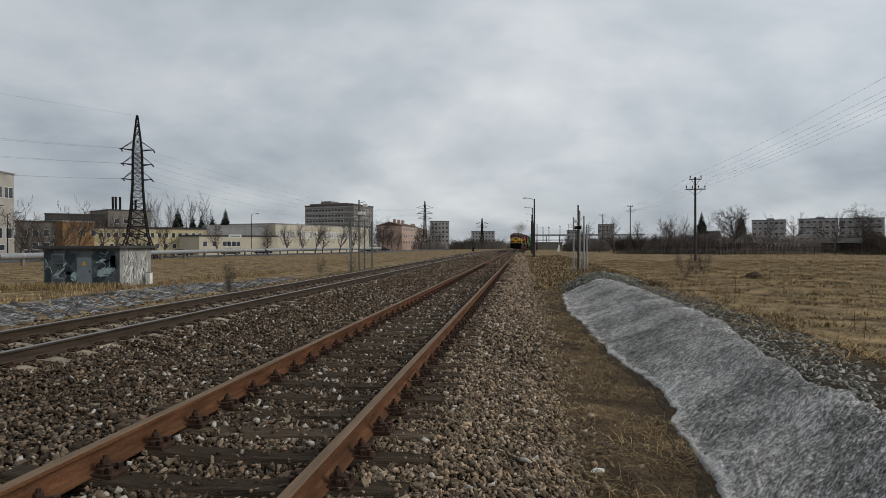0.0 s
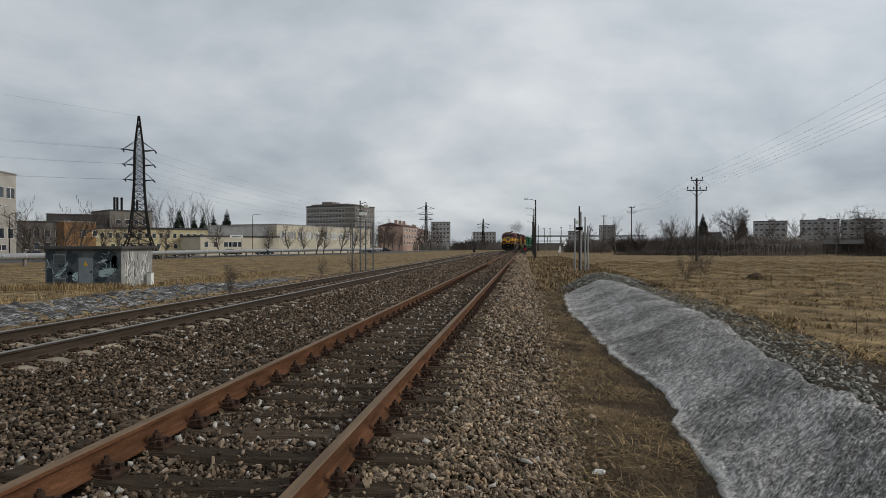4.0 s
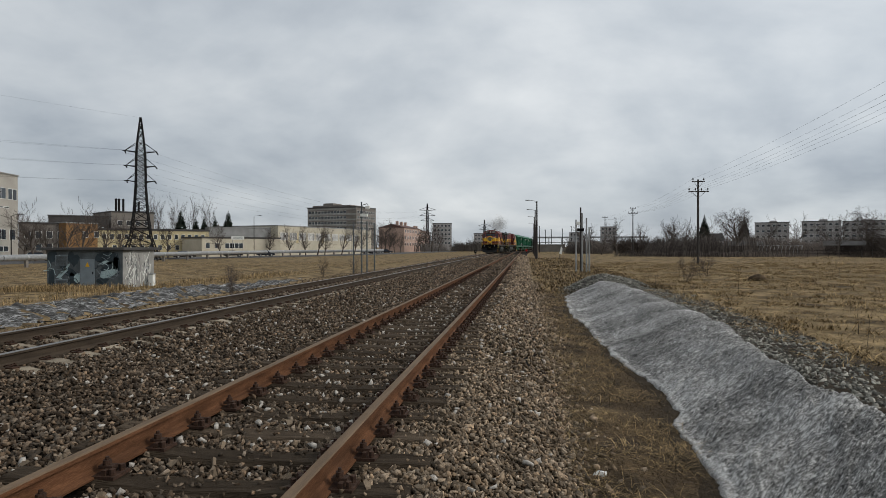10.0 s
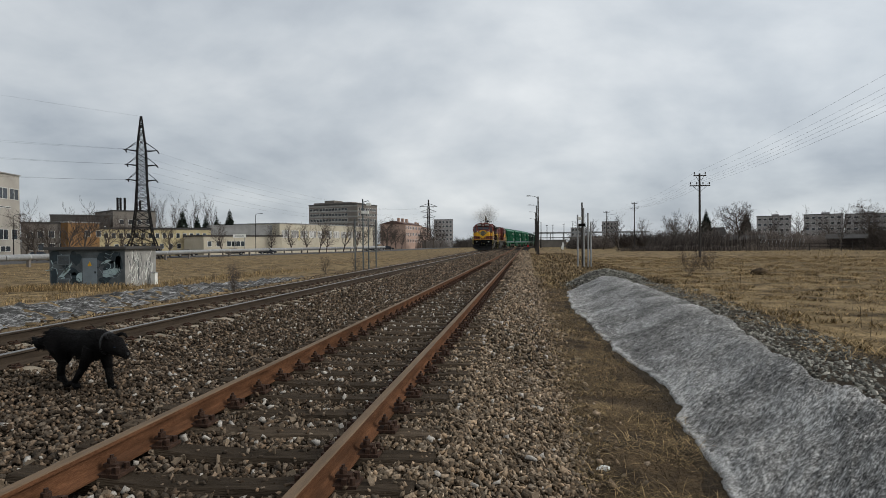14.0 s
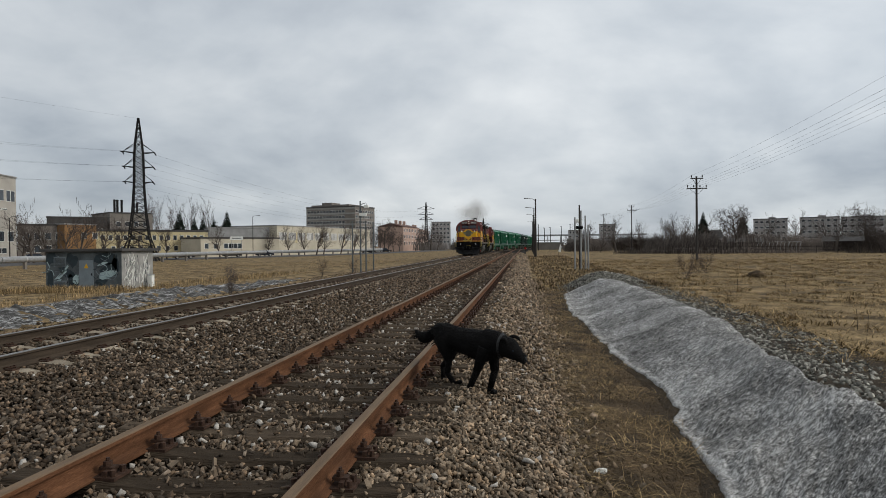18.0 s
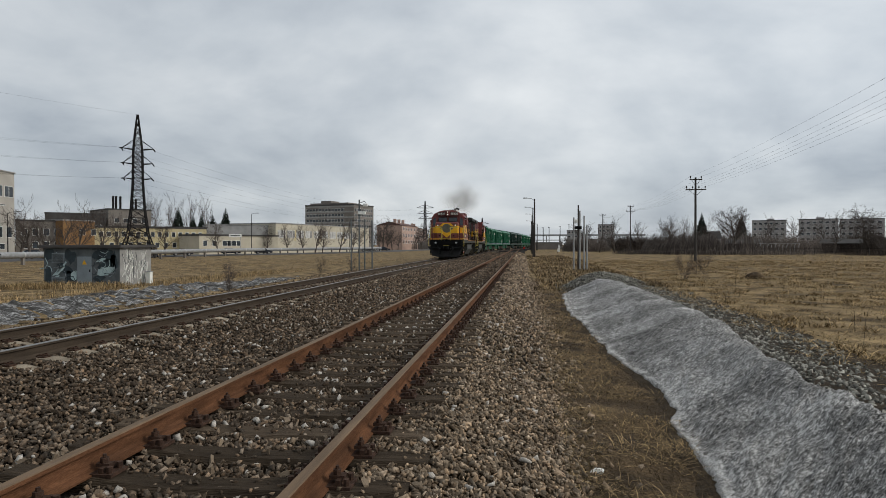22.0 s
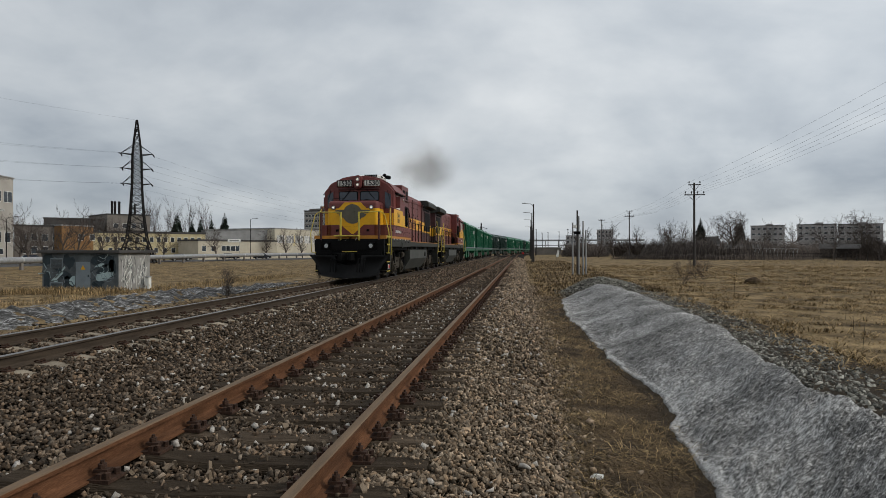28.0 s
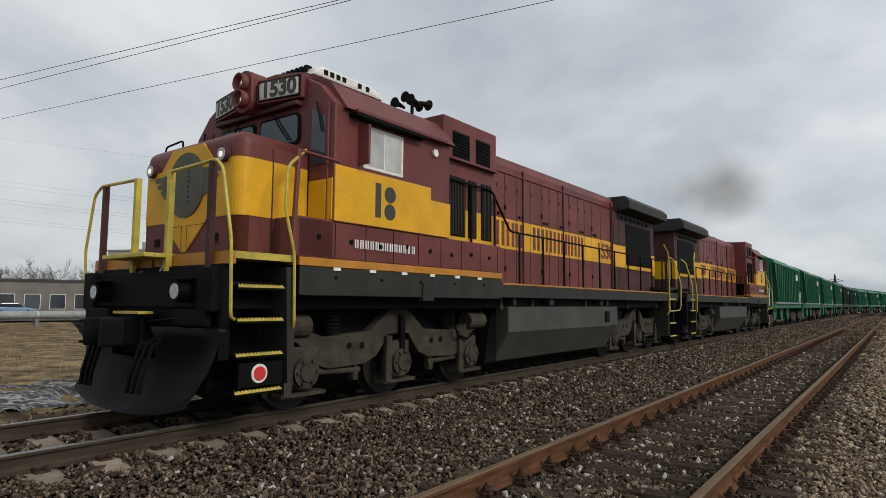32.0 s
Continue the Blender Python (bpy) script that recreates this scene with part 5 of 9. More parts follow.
    part("radiator_section", prism(B(), [(-1.02, 1.74), (1.02, 1.74), (1.02, 4.0), (1.12, 4.12), (-1.12, 4.12), (-1.02, 4.0)], "y", 13.2, 16.75, 0.02), "burgundy_sooty", t, "soot-stained radiator section")
    for s in (-1, 1):
        def span(a, b):
            return min(s * a, s * b), max(s * a, s * b)
        part("hood_band", box(B(), *span(0.9, 0.968), 6.3, 13.19, 2.50, 3.12, 0.003), "yellow", hood, "yellow band with burgundy block lettering")
        y = 6.55
        text_part("fleet_number", "1530", 0.56, pose(s * 0.975, 12.75, 2.80, 90, 0, s * 90), hood, "burgundy")
        for k, w in enumerate((0.40, 0.40, 0.40, 0.34, 0.16, None, 0.40, 0.40, 0.40, 0.40, 0.34, 0.40, 0.40)):
            if w is None:
                y += 0.42
                continue
            bm = box(B(), *span(0.96, 0.976), y, y + 0.10, 2.56, 3.06)
            if w > 0.2:
                box(bm, *span(0.96, 0.976), y + w * 0.74 - 0.10, y + w * 0.74, 2.56, 3.06)
            part("letter_block", bm, "burgundy", hood)
            y += w
        yy = 6.6
        for k in range(12):
            w = (0.52, 0.38, 0.46, 0.60)[k % 4]
            dr = part("hood_door", box(B(), *span(0.94, 0.966), yy, yy + w - 0.025, 3.14, 4.04, 0.006), "burgundy", hood)
            part("door_seam", box(B(), *span(0.95, 0.969), yy + w - 0.020, yy + w - 0.006, 1.80, 4.04), "burgundy_sooty", dr)
            if k % 2:
                for dy in (0.10, 0.24):
                    part("latch", disc(B(), (s * 0.976, yy + dy, 3.20), "x", 0.032, 0.03, 8), "black", dr)
            if k % 3 == 1:
                part("hinge", box(B(), *span(0.955, 0.985), yy + w - 0.04, yy + w + 0.01, 3.30, 3.40), "black", dr)
                part("hinge", box(B(), *span(0.955, 0.985), yy + w - 0.04, yy + w + 0.01, 2.05, 2.14), "black", dr)
            part("hinge", box(B(), *span(0.955, 0.98), yy + 0.02, yy + 0.045, 3.72, 3.80), "burgundy_sooty", dr)
            part("hood_door_low", box(B(), *span(0.94, 0.966), yy, yy + w - 0.025, 1.80, 2.46, 0.006), "burgundy", hood)
            yy += w
        part("cant_rail", box(B(), *span(0.93, 0.985), 6.37, 13.19, 4.05, 4.09, 0.008), "burgundy", hood)
        for y in (8.2, 10.15, 13.16):
            part("panel_joint", box(B(), *span(0.93, 0.992), y, y + 0.035, 1.80, 4.22), "burgundy_sooty", hood)
        part("radiator_band", box(B(), *span(0.98, 1.026), 13.22, 14.16, 2.44, 3.06), "yellow", t)
        for y0, y1 in ((13.24, 13.62), (13.66, 14.04)):
            part("radiator_door", box(B(), *span(0.98, 1.032), y0, y1, 3.12, 3.72, 0.01), "burgundy_sooty", t)
            part("radiator_door", box(B(), *span(0.98, 1.034), y0, y1, 1.82, 2.40, 0.01), "burgundy_sooty", t)
        for k in range(7):
            part("vent_flap", box(B(), *span(1.02, 1.06), 13.75 + 0.36 * k, 13.95 + 0.36 * k, 3.83, 3.91), "black", t)
        g = part("radiator_grille", box(B(), *span(0.98, 1.03), 14.2, 16.4, 2.55, 3.75), "black", t)
        for k in range(12):
            part("slat", box(B(), *span(1.02, 1.045), 14.22, 16.38, 2.6 + 0.095 * k, 2.64 + 0.095 * k), "black", g)
        part("grille_band", box(B(), *span(1.0, 1.05), 14.15, 16.75, 2.42, 2.52), "yellow", t)
        part("rear_band", box(B(), *span(0.95, 1.03), 16.42, 16.77, 2.3, 2.95), "yellow", t)
        part("louvre_strip", box(B(), *span(1.0, 1.04), 13.6, 15.9, 3.80, 3.96), "frame_grey", t)
    part("rear_face_band", box(B(), -1.0, 1.0, 16.74, 16.765, 2.3, 2.95), "yellow", t)
    for x in (-0.15, 0.15):
        part("rear_lamp", disc(B(), (x, 16.77, 3.75), "y", 0.1, 0.06, 16), "lens", t)
    wing = [(-1.42, 4.08), (-1.42, 4.30), (-1.28, 4.44), (1.28, 4.44), (1.42, 4.30), (1.42, 4.08), (1.1, 4.0), (-1.1, 4.0)]
    rw = part("radiator_wing", prism(B(), wing, "y", 13.45, 16.95, 0.03), "frame_grey", t, "sooty overhanging radiator wings")
    for k in range(5):
        part("wing_rib", box(B(), -1.15, 1.15, 13.7 + 0.7 * k, 13.76 + 0.7 * k, 4.43, 4.46), "black", rw)
    part("exhaust_stack", box(B(), -0.3, 0.3, 10.7, 11.3, 4.46, 4.60, 0.03), "black", t, "soot-blackened exhaust stack")
    # fuel tank
    tk = part("fuel_tank", prism(B(), [(-1.48, 1.33), (1.48, 1.33), (1.48, 0.86), (1.12, 0.30), (-1.12, 0.30), (-1.48, 0.86)], "y", 6.75, 12.25, 0.02), "tank_grey", t, "large grey-green fuel tank between the trucks")
    part("tank_front", prism(B(), [(6.35, 0.30), (6.75, 0.30), (6.75, 1.33), (6.62, 1.33), (6.45, 0.7)], "x", -1.2, 1.2), "black", tk)
    part("tank_filler", box(B(), 1.44, 1.52, 11.4, 11.62, 0.95, 1.22, 0.02), "black", tk)
    # trucks and wheels
    loco_truck(t, 4.02)
    loco_truck(t, 14.55)
    for yc in (4.02, 14.55):
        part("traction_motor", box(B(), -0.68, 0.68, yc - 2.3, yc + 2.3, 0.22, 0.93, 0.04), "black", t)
    for y in (2.16, 4.02, 5.88, 12.69, 14.55, 16.41):
        wheelset(t, 0.97, y, 0.5)
    # pilots, steps, handrails at both ends
    for end in (0, 1):
        def yy(v):
            return v if end == 0 else 17.9 - v
        def sp(a, b):
            return min(yy(a), yy(b)), max(yy(a), yy(b))
        pl = part("pilot", box(B(), -1.5, 1.5, *sp(0.72, 0.86), 0.75, 1.80, 0.02), "black", t, "black end plate with coupler and hoses")
        part("coupler_pocket", box(B(), -0.26, 0.26, *sp(0.5, 0.8), 0.86, 1.24, 0.04), "black", pl)
        ck = part("coupler", prism(B(), [(-0.12, yy(0.6)), (0.12, yy(0.6)), (0.18, yy(0.24)), (0.08, yy(0.14)), (0.02, yy(0.26)), (-0.09, yy(0.28)), (-0.17, yy(0.16))], "z", 0.90, 1.2, 0.02), "black", t)
        part("uncoupling_lever", tube(B(), [(-1.3, yy(0.66), 1.18), (-0.5, yy(0.62), 1.16), (-0.35, yy(0.5), 1.1), (0.9, yy(0.62), 1.2)], 0.018, 6), "black", ck)
        for x in (-0.75, -0.62, -0.5, 0.45, 0.58, 0.72):
            part("brake_hose", tube(B(), [(x, yy(0.66), 0.98), (x, yy(0.42), 0.9), (x * 0.97, yy(0.32), 0.55), (x * 0.95, yy(0.3), 0.38)], 0.026, 6), "black", pl)
        if end == 0:
            rows = []
            for k in range(9):
                u = k / 8
                rows.append((0.64 - 0.28 * (1 - u) ** 2 - 0.20 * u ** 3, 0.13 + 0.98 * u))
            bm = B()
            grid = []
            for j, (y, z) in enumerate(rows):
                line = []
                for i in range(13):
                    x = -1.68 + 3.36 * i / 12
                    sweep = 0.12 * (abs(x) / 1.72) ** 2
                    low = 0.16 * (abs(x) / 1.72) ** 3 * (1 - j / 8)
                    line.append(bm.verts.new((x * (0.79 + 0.25 * (j / 8) ** 1.6), y + sweep, z + low)))
                grid.append(line)
            for j, (a, b) in enumerate(zip(grid, grid[1:])):
                for i in range(12):
                    if j < 5 or not 4 <= i <= 7:
                        bm.faces.new((a[i], b[i], b[i + 1], a[i + 1]))
            bmesh.ops.solidify(bm, geom=bm.faces[:], thickness=0.03)
            pw = part("snow_plow", bm, "plow", t, "scuffed black snow plough blade", smooth=True)
            for x0, x1 in ((-1.66, -0.56), (0.56, 1.66)):
                part("plow_top", box(B(), x0, x1, 0.57, 0.70, 1.07, 1.10, 0.006), "plow", pw)
            part("pilot_face", box(B(), -1.48, 1.48, 0.66, 0.74, 1.32, 1.74, 0.01), "black", pl)
            part("coupler_head", prism(B(), [(-0.30, 0.50), (0.22, 0.50), (0.30, 0.30), (0.22, 0.10), (0.10, 0.12), (0.06, 0.30), (-0.12, 0.32), (-0.20, 0.08), (-0.34, 0.14)], "z", 0.88, 1.20, 0.03), "black", ck, "heavy cast coupler head")
            for z in (0.90, 1.02, 1.14):
                part("coupler_rib", box(B(), -0.36, -0.20, 0.10, 0.46, z, z + 0.035, 0.008), "black", ck)
            for x0, x1 in ((-1.42, -0.78), (0.78, 1.42)):
                part("buffer_plate", box(B(), x0, x1, 0.60, 0.68, 1.12, 1.30, 0.015), "black", pl)
            part("step_bar", box(B(), -0.25, 0.35, 0.42, 0.6, 1.24, 1.27), "yellow_rail", pl)
            part("hung_cable", tube(B(), [(-0.55, 0.74, 1.78), (-0.4, 0.70, 1.70), (-0.15, 0.69, 1.74), (0.0, 0.69, 1.66), (0.22, 0.70, 1.70), (0.3, 0.74, 1.84)], 0.014, 5), "white", pl)
            part("drop_step", box(B(), -0.62, 0.42, 0.42, 0.8, 1.90, 1.95, 0.008), "yellow_rail", t, "yellow hinged drop step between the end rails")
        else:
            part("drop_step", box(B(), -0.5, 0.5, *sp(0.5, 0.8), 1.72, 1.76), "black", t)
        for s in (-1, 1):
            def span(a, b):
                return min(s * a, s * b), max(s * a, s * b)
            dl = part("ditch_light", cyl(B(), (s * 0.97, yy(0.72), 1.50), (s * 0.97, yy(0.50), 1.50), 0.13, 0.12, 18), "black", t)
            part("lamp_glass", cyl(B(), (s * 0.97, yy(0.497), 1.50), (s * 0.97, yy(0.49), 1.50), 0.085, seg=18), "lens", dl)
            part("hood", box(B(), *span(0.82, 1.12), *sp(0.50, 0.70), 1.625, 1.645, 0.005), "black", dl)
            part("plate", box(B(), *span(1.22, 1.52), *sp(0.60, 0.74), 1.28, 1.76, 0.02), "black", dl)
            well = part("step_well", box(B(), *span(1.05, 1.10), *sp(0.86, 1.64), 0.38, 1.88), "black", t)
            part("well_back", prism(B(), [(yy(1.58), 0.45), (yy(1.66), 0.45), (yy(1.66), 1.80), (yy(1.52), 1.80)], "x", *span(1.05, 1.58)), "frame_grey", well)
            part("well_top", box(B(), *span(1.05, 1.58), *sp(0.84, 1.64), 1.86, 1.94), "yellow_rail" if end == 0 else "frame_grey", well)
            for z in (0.42, 0.82, 1.20, 1.57):
                st = part("step", box(B(), *span(1.08, 1.585), *sp(0.88, 1.50), z - 0.05, z, 0.005), "black", t)
                teeth = [(yy(0.88), z - 0.024), (yy(1.50), z - 0.024)]
                for k in range(12, -1, -1):
                    teeth += [(yy(0.88 + 0.0477 * k + 0.024), z - 0.004), (yy(0.88 + 0.0477 * k), z + 0.016)]
                part("step_edge", prism(B(), teeth, "x", *span(1.575, 1.592)), "yellow_rail", st, "yellow serrated step edge")
            if end == 0:
                rf = part("reflector", disc(B(), (s * 1.592, 1.18, 0.60), "x", 0.105, 0.012, 20), "white", t, "round red reflector with a white rim")
                part("red_disc", disc(B(), (s * 1.60, 1.18, 0.60), "x", 0.078, 0.01, 20), "red", rf)
                part("reflector_plate", box(B(), *span(1.54, 1.586), 0.92, 1.5, 0.46, 0.72), "black", rf)
            # grab rails beside the steps
            m1 = "yellow_rail"
            part("grab_rail", tube(B(), rounded([(s * 1.56, yy(0.86), 1.20), (s * 1.70, yy(0.72), 1.22), (s * 1.72, yy(0.68), 2.05), (s * 1.52, yy(0.68), 2.84), (s * 1.36, yy(0.70), 2.95)], 0.1), 0.019, 7), m1, t, "bent yellow grab rail")
            part("grab_rail", tube(B(), rounded([(s * 1.55, yy(1.66), 1.08), (s * 1.62, yy(1.62), 1.16), (s * 1.62, yy(1.60), 1.95), (s * 1.60, yy(1.46), 2.5), (s * 1.58, yy(1.5), 3.0), (s * 1.54, yy(1.8), 3.26)], 0.1), 0.019, 7), m1, t, "bent yellow grab rail")
            for x, mname in ((0.40, "yellow_rail"), (1.27, "burgundy_sooty")):
                part("end_post", box(B(), *span(x - 0.035, x + 0.035), *sp(0.68, 0.75), 1.72, 2.95, 0.005), mname if end == 0 else "frame_grey", t)
            part("end_rail", tube(B(), rounded([(s * 0.40, yy(0.70), 1.95), (s * 0.40, yy(0.70), 2.93), (s * 1.34, yy(0.70), 2.95)], 0.06), 0.021, 7), m1 if end == 0 else "frame_grey", t)
            if end == 0:
                part("door_post", cyl(B(), (s * 1.55, 1.62, 1.92), (s * 1.55, 1.68, 3.25), 0.032, seg=8), "burgundy", t)
                part("door_rail", tube(B(), [(s * 1.54, 1.66, 3.24), (s * 1.60, 2.3, 3.20)], 0.022, 6), "burgundy", t)
    for s in (-1, 1):
        hr = part("handrail", tube(B(), rounded([(s * 1.52, 4.5, 3.42), (s * 1.52, 6.1, 3.42), (s * 1.52, 6.75, 2.74), (s * 1.52, 17.0, 2.74)], 0.1), 0.02, 6), "black", t, "dark handrail along the walkway")
        part("post", cyl(B(), (s * 1.52, 5.45, 2.0), (s * 1.52, 5.45, 3.42), 0.022, seg=6), "black", hr)
        part("post", cyl(B(), (s * 1.52, 6.2, 1.7), (s * 1.52, 6.2, 3.36), 0.022, seg=6), "black", hr)
        for k in range(11):
            y = 7.1 + 0.98 * k
            part("post", cyl(B(), (s * 1.52, y, 1.66), (s * 1.52, y, 2.74), 0.022, seg=6), "black", hr)
    return t


def hopper_wagon(dark):
    label = "dark green covered hopper wagon with ribbed sides" if dark else "bright green covered hopper wagon with ribbed sides and white lower edge"
    g = "green_dark" if dark else "green"
    t = thing("hopper_wagon", label, "hopper wagon", "hopper wagons")
    L = 13.5
    sect = [(-1.46, 1.55), (1.46, 1.55), (1.54, 3.92), (1.50, 4.04), (1.2, 4.24), (-1.2, 4.24), (-1.50, 4.04), (-1.54, 3.92)]
    bm = B()
    front, back = [[bm.verts.new((x, y + way * 1.25 * max(0.0, (3.92 - z) / 2.37), z)) for x, z in sect] for y, way in ((1.05, 1), (L - 0.9, -1))]
    bm.faces.new(front)
    bm.faces.new(back[::-1])
    for k in range(8):
        bm.faces.new((front[k], back[k], back[(k + 1) % 8], front[(k + 1) % 8]))
    bmesh.ops.recalc_face_normals(bm, faces=bm.faces[:])
    body = part("body", bm, g, t)
    curve = [(1.62 * math.cos(a), 3.90 + 0.48 * math.sin(a)) for a in (math.pi * k / 10 for k in range(11))]
    part("roof", prism(B(), curve, "y", 1.0, L - 0.85), g, t, "green rounded overhanging roof")
    walk_way = part("roof_walkway", box(B(), -0.42, 0.42, 0.7, L - 0.6, 4.52, 4.56), "green_dark", t, "dark walkway along the roof")
    for k in range(7):
        part("walkway_leg", box(B(), -0.36, 0.36, 1.2 + 1.85 * k, 1.28 + 1.85 * k, 4.34, 4.52), "green_dark", walk_way)
    for s in (-1, 1):
        for k in range(13):
            y = 2.35 + (L - 4.6) * k / 12
            part("rib", prism(B(), [(s * 1.45, 1.6), (s * 1.58, 1.6), (s * 1.63, 3.90), (s * 1.52, 3.90)], "y", y - 0.055, y + 0.055), g, body)
        for y, way in ((1.05, 1), (L - 0.9, -1)):
            part("edge_rib", prism(B(), [(y, 3.9), (y + way * 0.12, 3.9), (y + way * 1.36, 1.6), (y + way * 1.24, 1.6)], "x", min(s * 1.44, s * 1.60), max(s * 1.44, s * 1.60)), g, body)
            part("corner_post", box(B(), min(s * 1.34, s * 1.44), max(s * 1.34, s * 1.44), y + way * 0.02 - 0.05, y + way * 0.02 + 0.05, 1.4, 3.95), g, t)
        part("lower_edge", box(B(), min(s * 1.42, s * 1.64), max(s * 1.42, s * 1.64), 0.9, L - 0.75, 1.50, 1.60), "tank_grey" if dark else "hut_blue", t)
        part("side_sill", box(B(), min(s * 1.2, s * 1.50), max(s * 1.2, s * 1.50), 0.3, L - 0.1, 1.22, 1.50), g, t)
        part("stencil", box(B(), min(s * 1.6, s * 1.64), max(s * 1.6, s * 1.64), L * 0.74, L * 0.81, 3.15, 3.55), "board_white", t)
    for k in range(4):
        part("hatch", box(B(), -0.9, 0.9, 1.8 + 2.6 * k, 3.7 + 2.6 * k, 4.28, 4.44, 0.04), g, t)
    for k in range(3):
        y = 4.0 + 2.75 * k
        part("discharge_hopper", prism(B(), [(y - 0.9, 1.3), (y + 0.9, 1.3), (y + 0.35, 0.45), (y - 0.35, 0.45)], "x", -1.1, 1.1, 0.02), g, t)
    for yb in (2.1, L - 1.4):
        bg = part("bogie", box(B(), -0.9, 0.9, yb - 0.25, yb + 0.25, 0.55, 0.9, 0.03), "black", t)
        for s in (-1, 1):
            out = [(-1.25, 0.42), (-1.25, 0.66), (-0.7, 0.78), (-0.35, 0.95), (0.35, 0.95), (0.7, 0.78), (1.25, 0.66), (1.25, 0.42), (0.95, 0.42), (0.6, 0.35), (0.35, 0.22), (-0.35, 0.22), (-0.6, 0.35), (-0.95, 0.42)]
            part("bogie_frame", prism(B(), [(yb + a, b) for a, b in out], "x", min(s * 0.95, s * 1.12), max(s * 0.95, s * 1.12), 0.015), "truck_grey", bg)
        for dy in (-0.92, 0.92):
            wheelset(t, 0.95, yb + dy, 0.475)
    for y in (0.0, L + 0.02):
        w = 1 if y > 1 else -1
        part("coupler", box(B(), -0.18, 0.18, min(y + w * 0.28, y - w * 0.7), max(y + w * 0.28, y - w * 0.7), 0.92, 1.2, 0.03), "black", t)
        part("end_platform", box(B(), -1.45, 1.45, min(y, y - w * 0.75), max(y, y - w * 0.75), 1.22, 1.36, 0.01), g, t)
        part("ladder", box(B(), 1.1, 1.35, y - w * 0.62 - 0.03, y - w * 0.62 + 0.03, 1.3, 4.0), g, t)
        part("end_post", cyl(B(), (1.4, y - w * 0.06, 1.3), (1.4, y - w * 0.06, 2.4), 0.025, seg=6), "white" if not dark else "black", t)
    return t


FRONT_END, SPEED, TRAIN = 3.0, 5.32, []


def build_train():
    a = build_loco()
    b = copy_thing(a, pose(0, 0, 0))
    TRAIN.append((a, 0.0, LOCO_LEN, False))
    TRAIN.append((b, LOCO_LEN, LOCO_LEN, True))
    s = LOCO_LEN * 2 + 0.3
    bright, dim = hopper_wagon(False), hopper_wagon(True)
    used = {False: False, True: False}
    for k, dark in enumerate((False, False, False, False, True, True, False, False, False, True, False, False, True, False)):
        src = dim if dark else bright
        w = copy_thing(src, pose(0, 0, 0)) if used[dark] else src
        used[dark] = True
        TRAIN.append((w, s, 14.1, False))
        s += 14.1


build_train()


def vehicle_pose(start, length, turned, t):
    """Where a vehicle stands on the line at t seconds: both its trucks on the track's centre."""
    y0 = FRONT_END + start + SPEED * (32.0 - t)
    ya, yb = y0 + length * 0.2, y0 + length * 0.8
    xa, xb = far_x(ya), far_x(yb)
    yaw = -math.degrees(math.atan2(xb - xa, yb - ya))
    slope = (xb - xa) / (yb - ya)
    x0 = xa + slope * (y0 - ya)
    if turned:
        return pose(x0 + slope * length, y0 + length, 0, 0, 0, yaw + 180)
    return pose(x0, y0, 0, 0, 0, yaw)


# ---- the built-up side beyond the far track ----
def side_windows(t, run, rows):
    """Windows on the right-hand end wall of a house_box."""
    for sill, high, spans, glass in rows:
        for s, e in spans:
            w = part("window", box(B(), run - 0.10, run + 0.05, s, e, sill, sill + high), "white", t)
            n = max(1, round((e - s) / 1.3))
            for k in range(n):
                p0, p1 = s + (e - s) * k / n + 0.07, s + (e - s) * (k + 1) / n - 0.07
                part("pane", box(B(), run - 0.02, run + 0.062, p0, p1, sill + 0.07, sill + high - 0.07), glass, w)


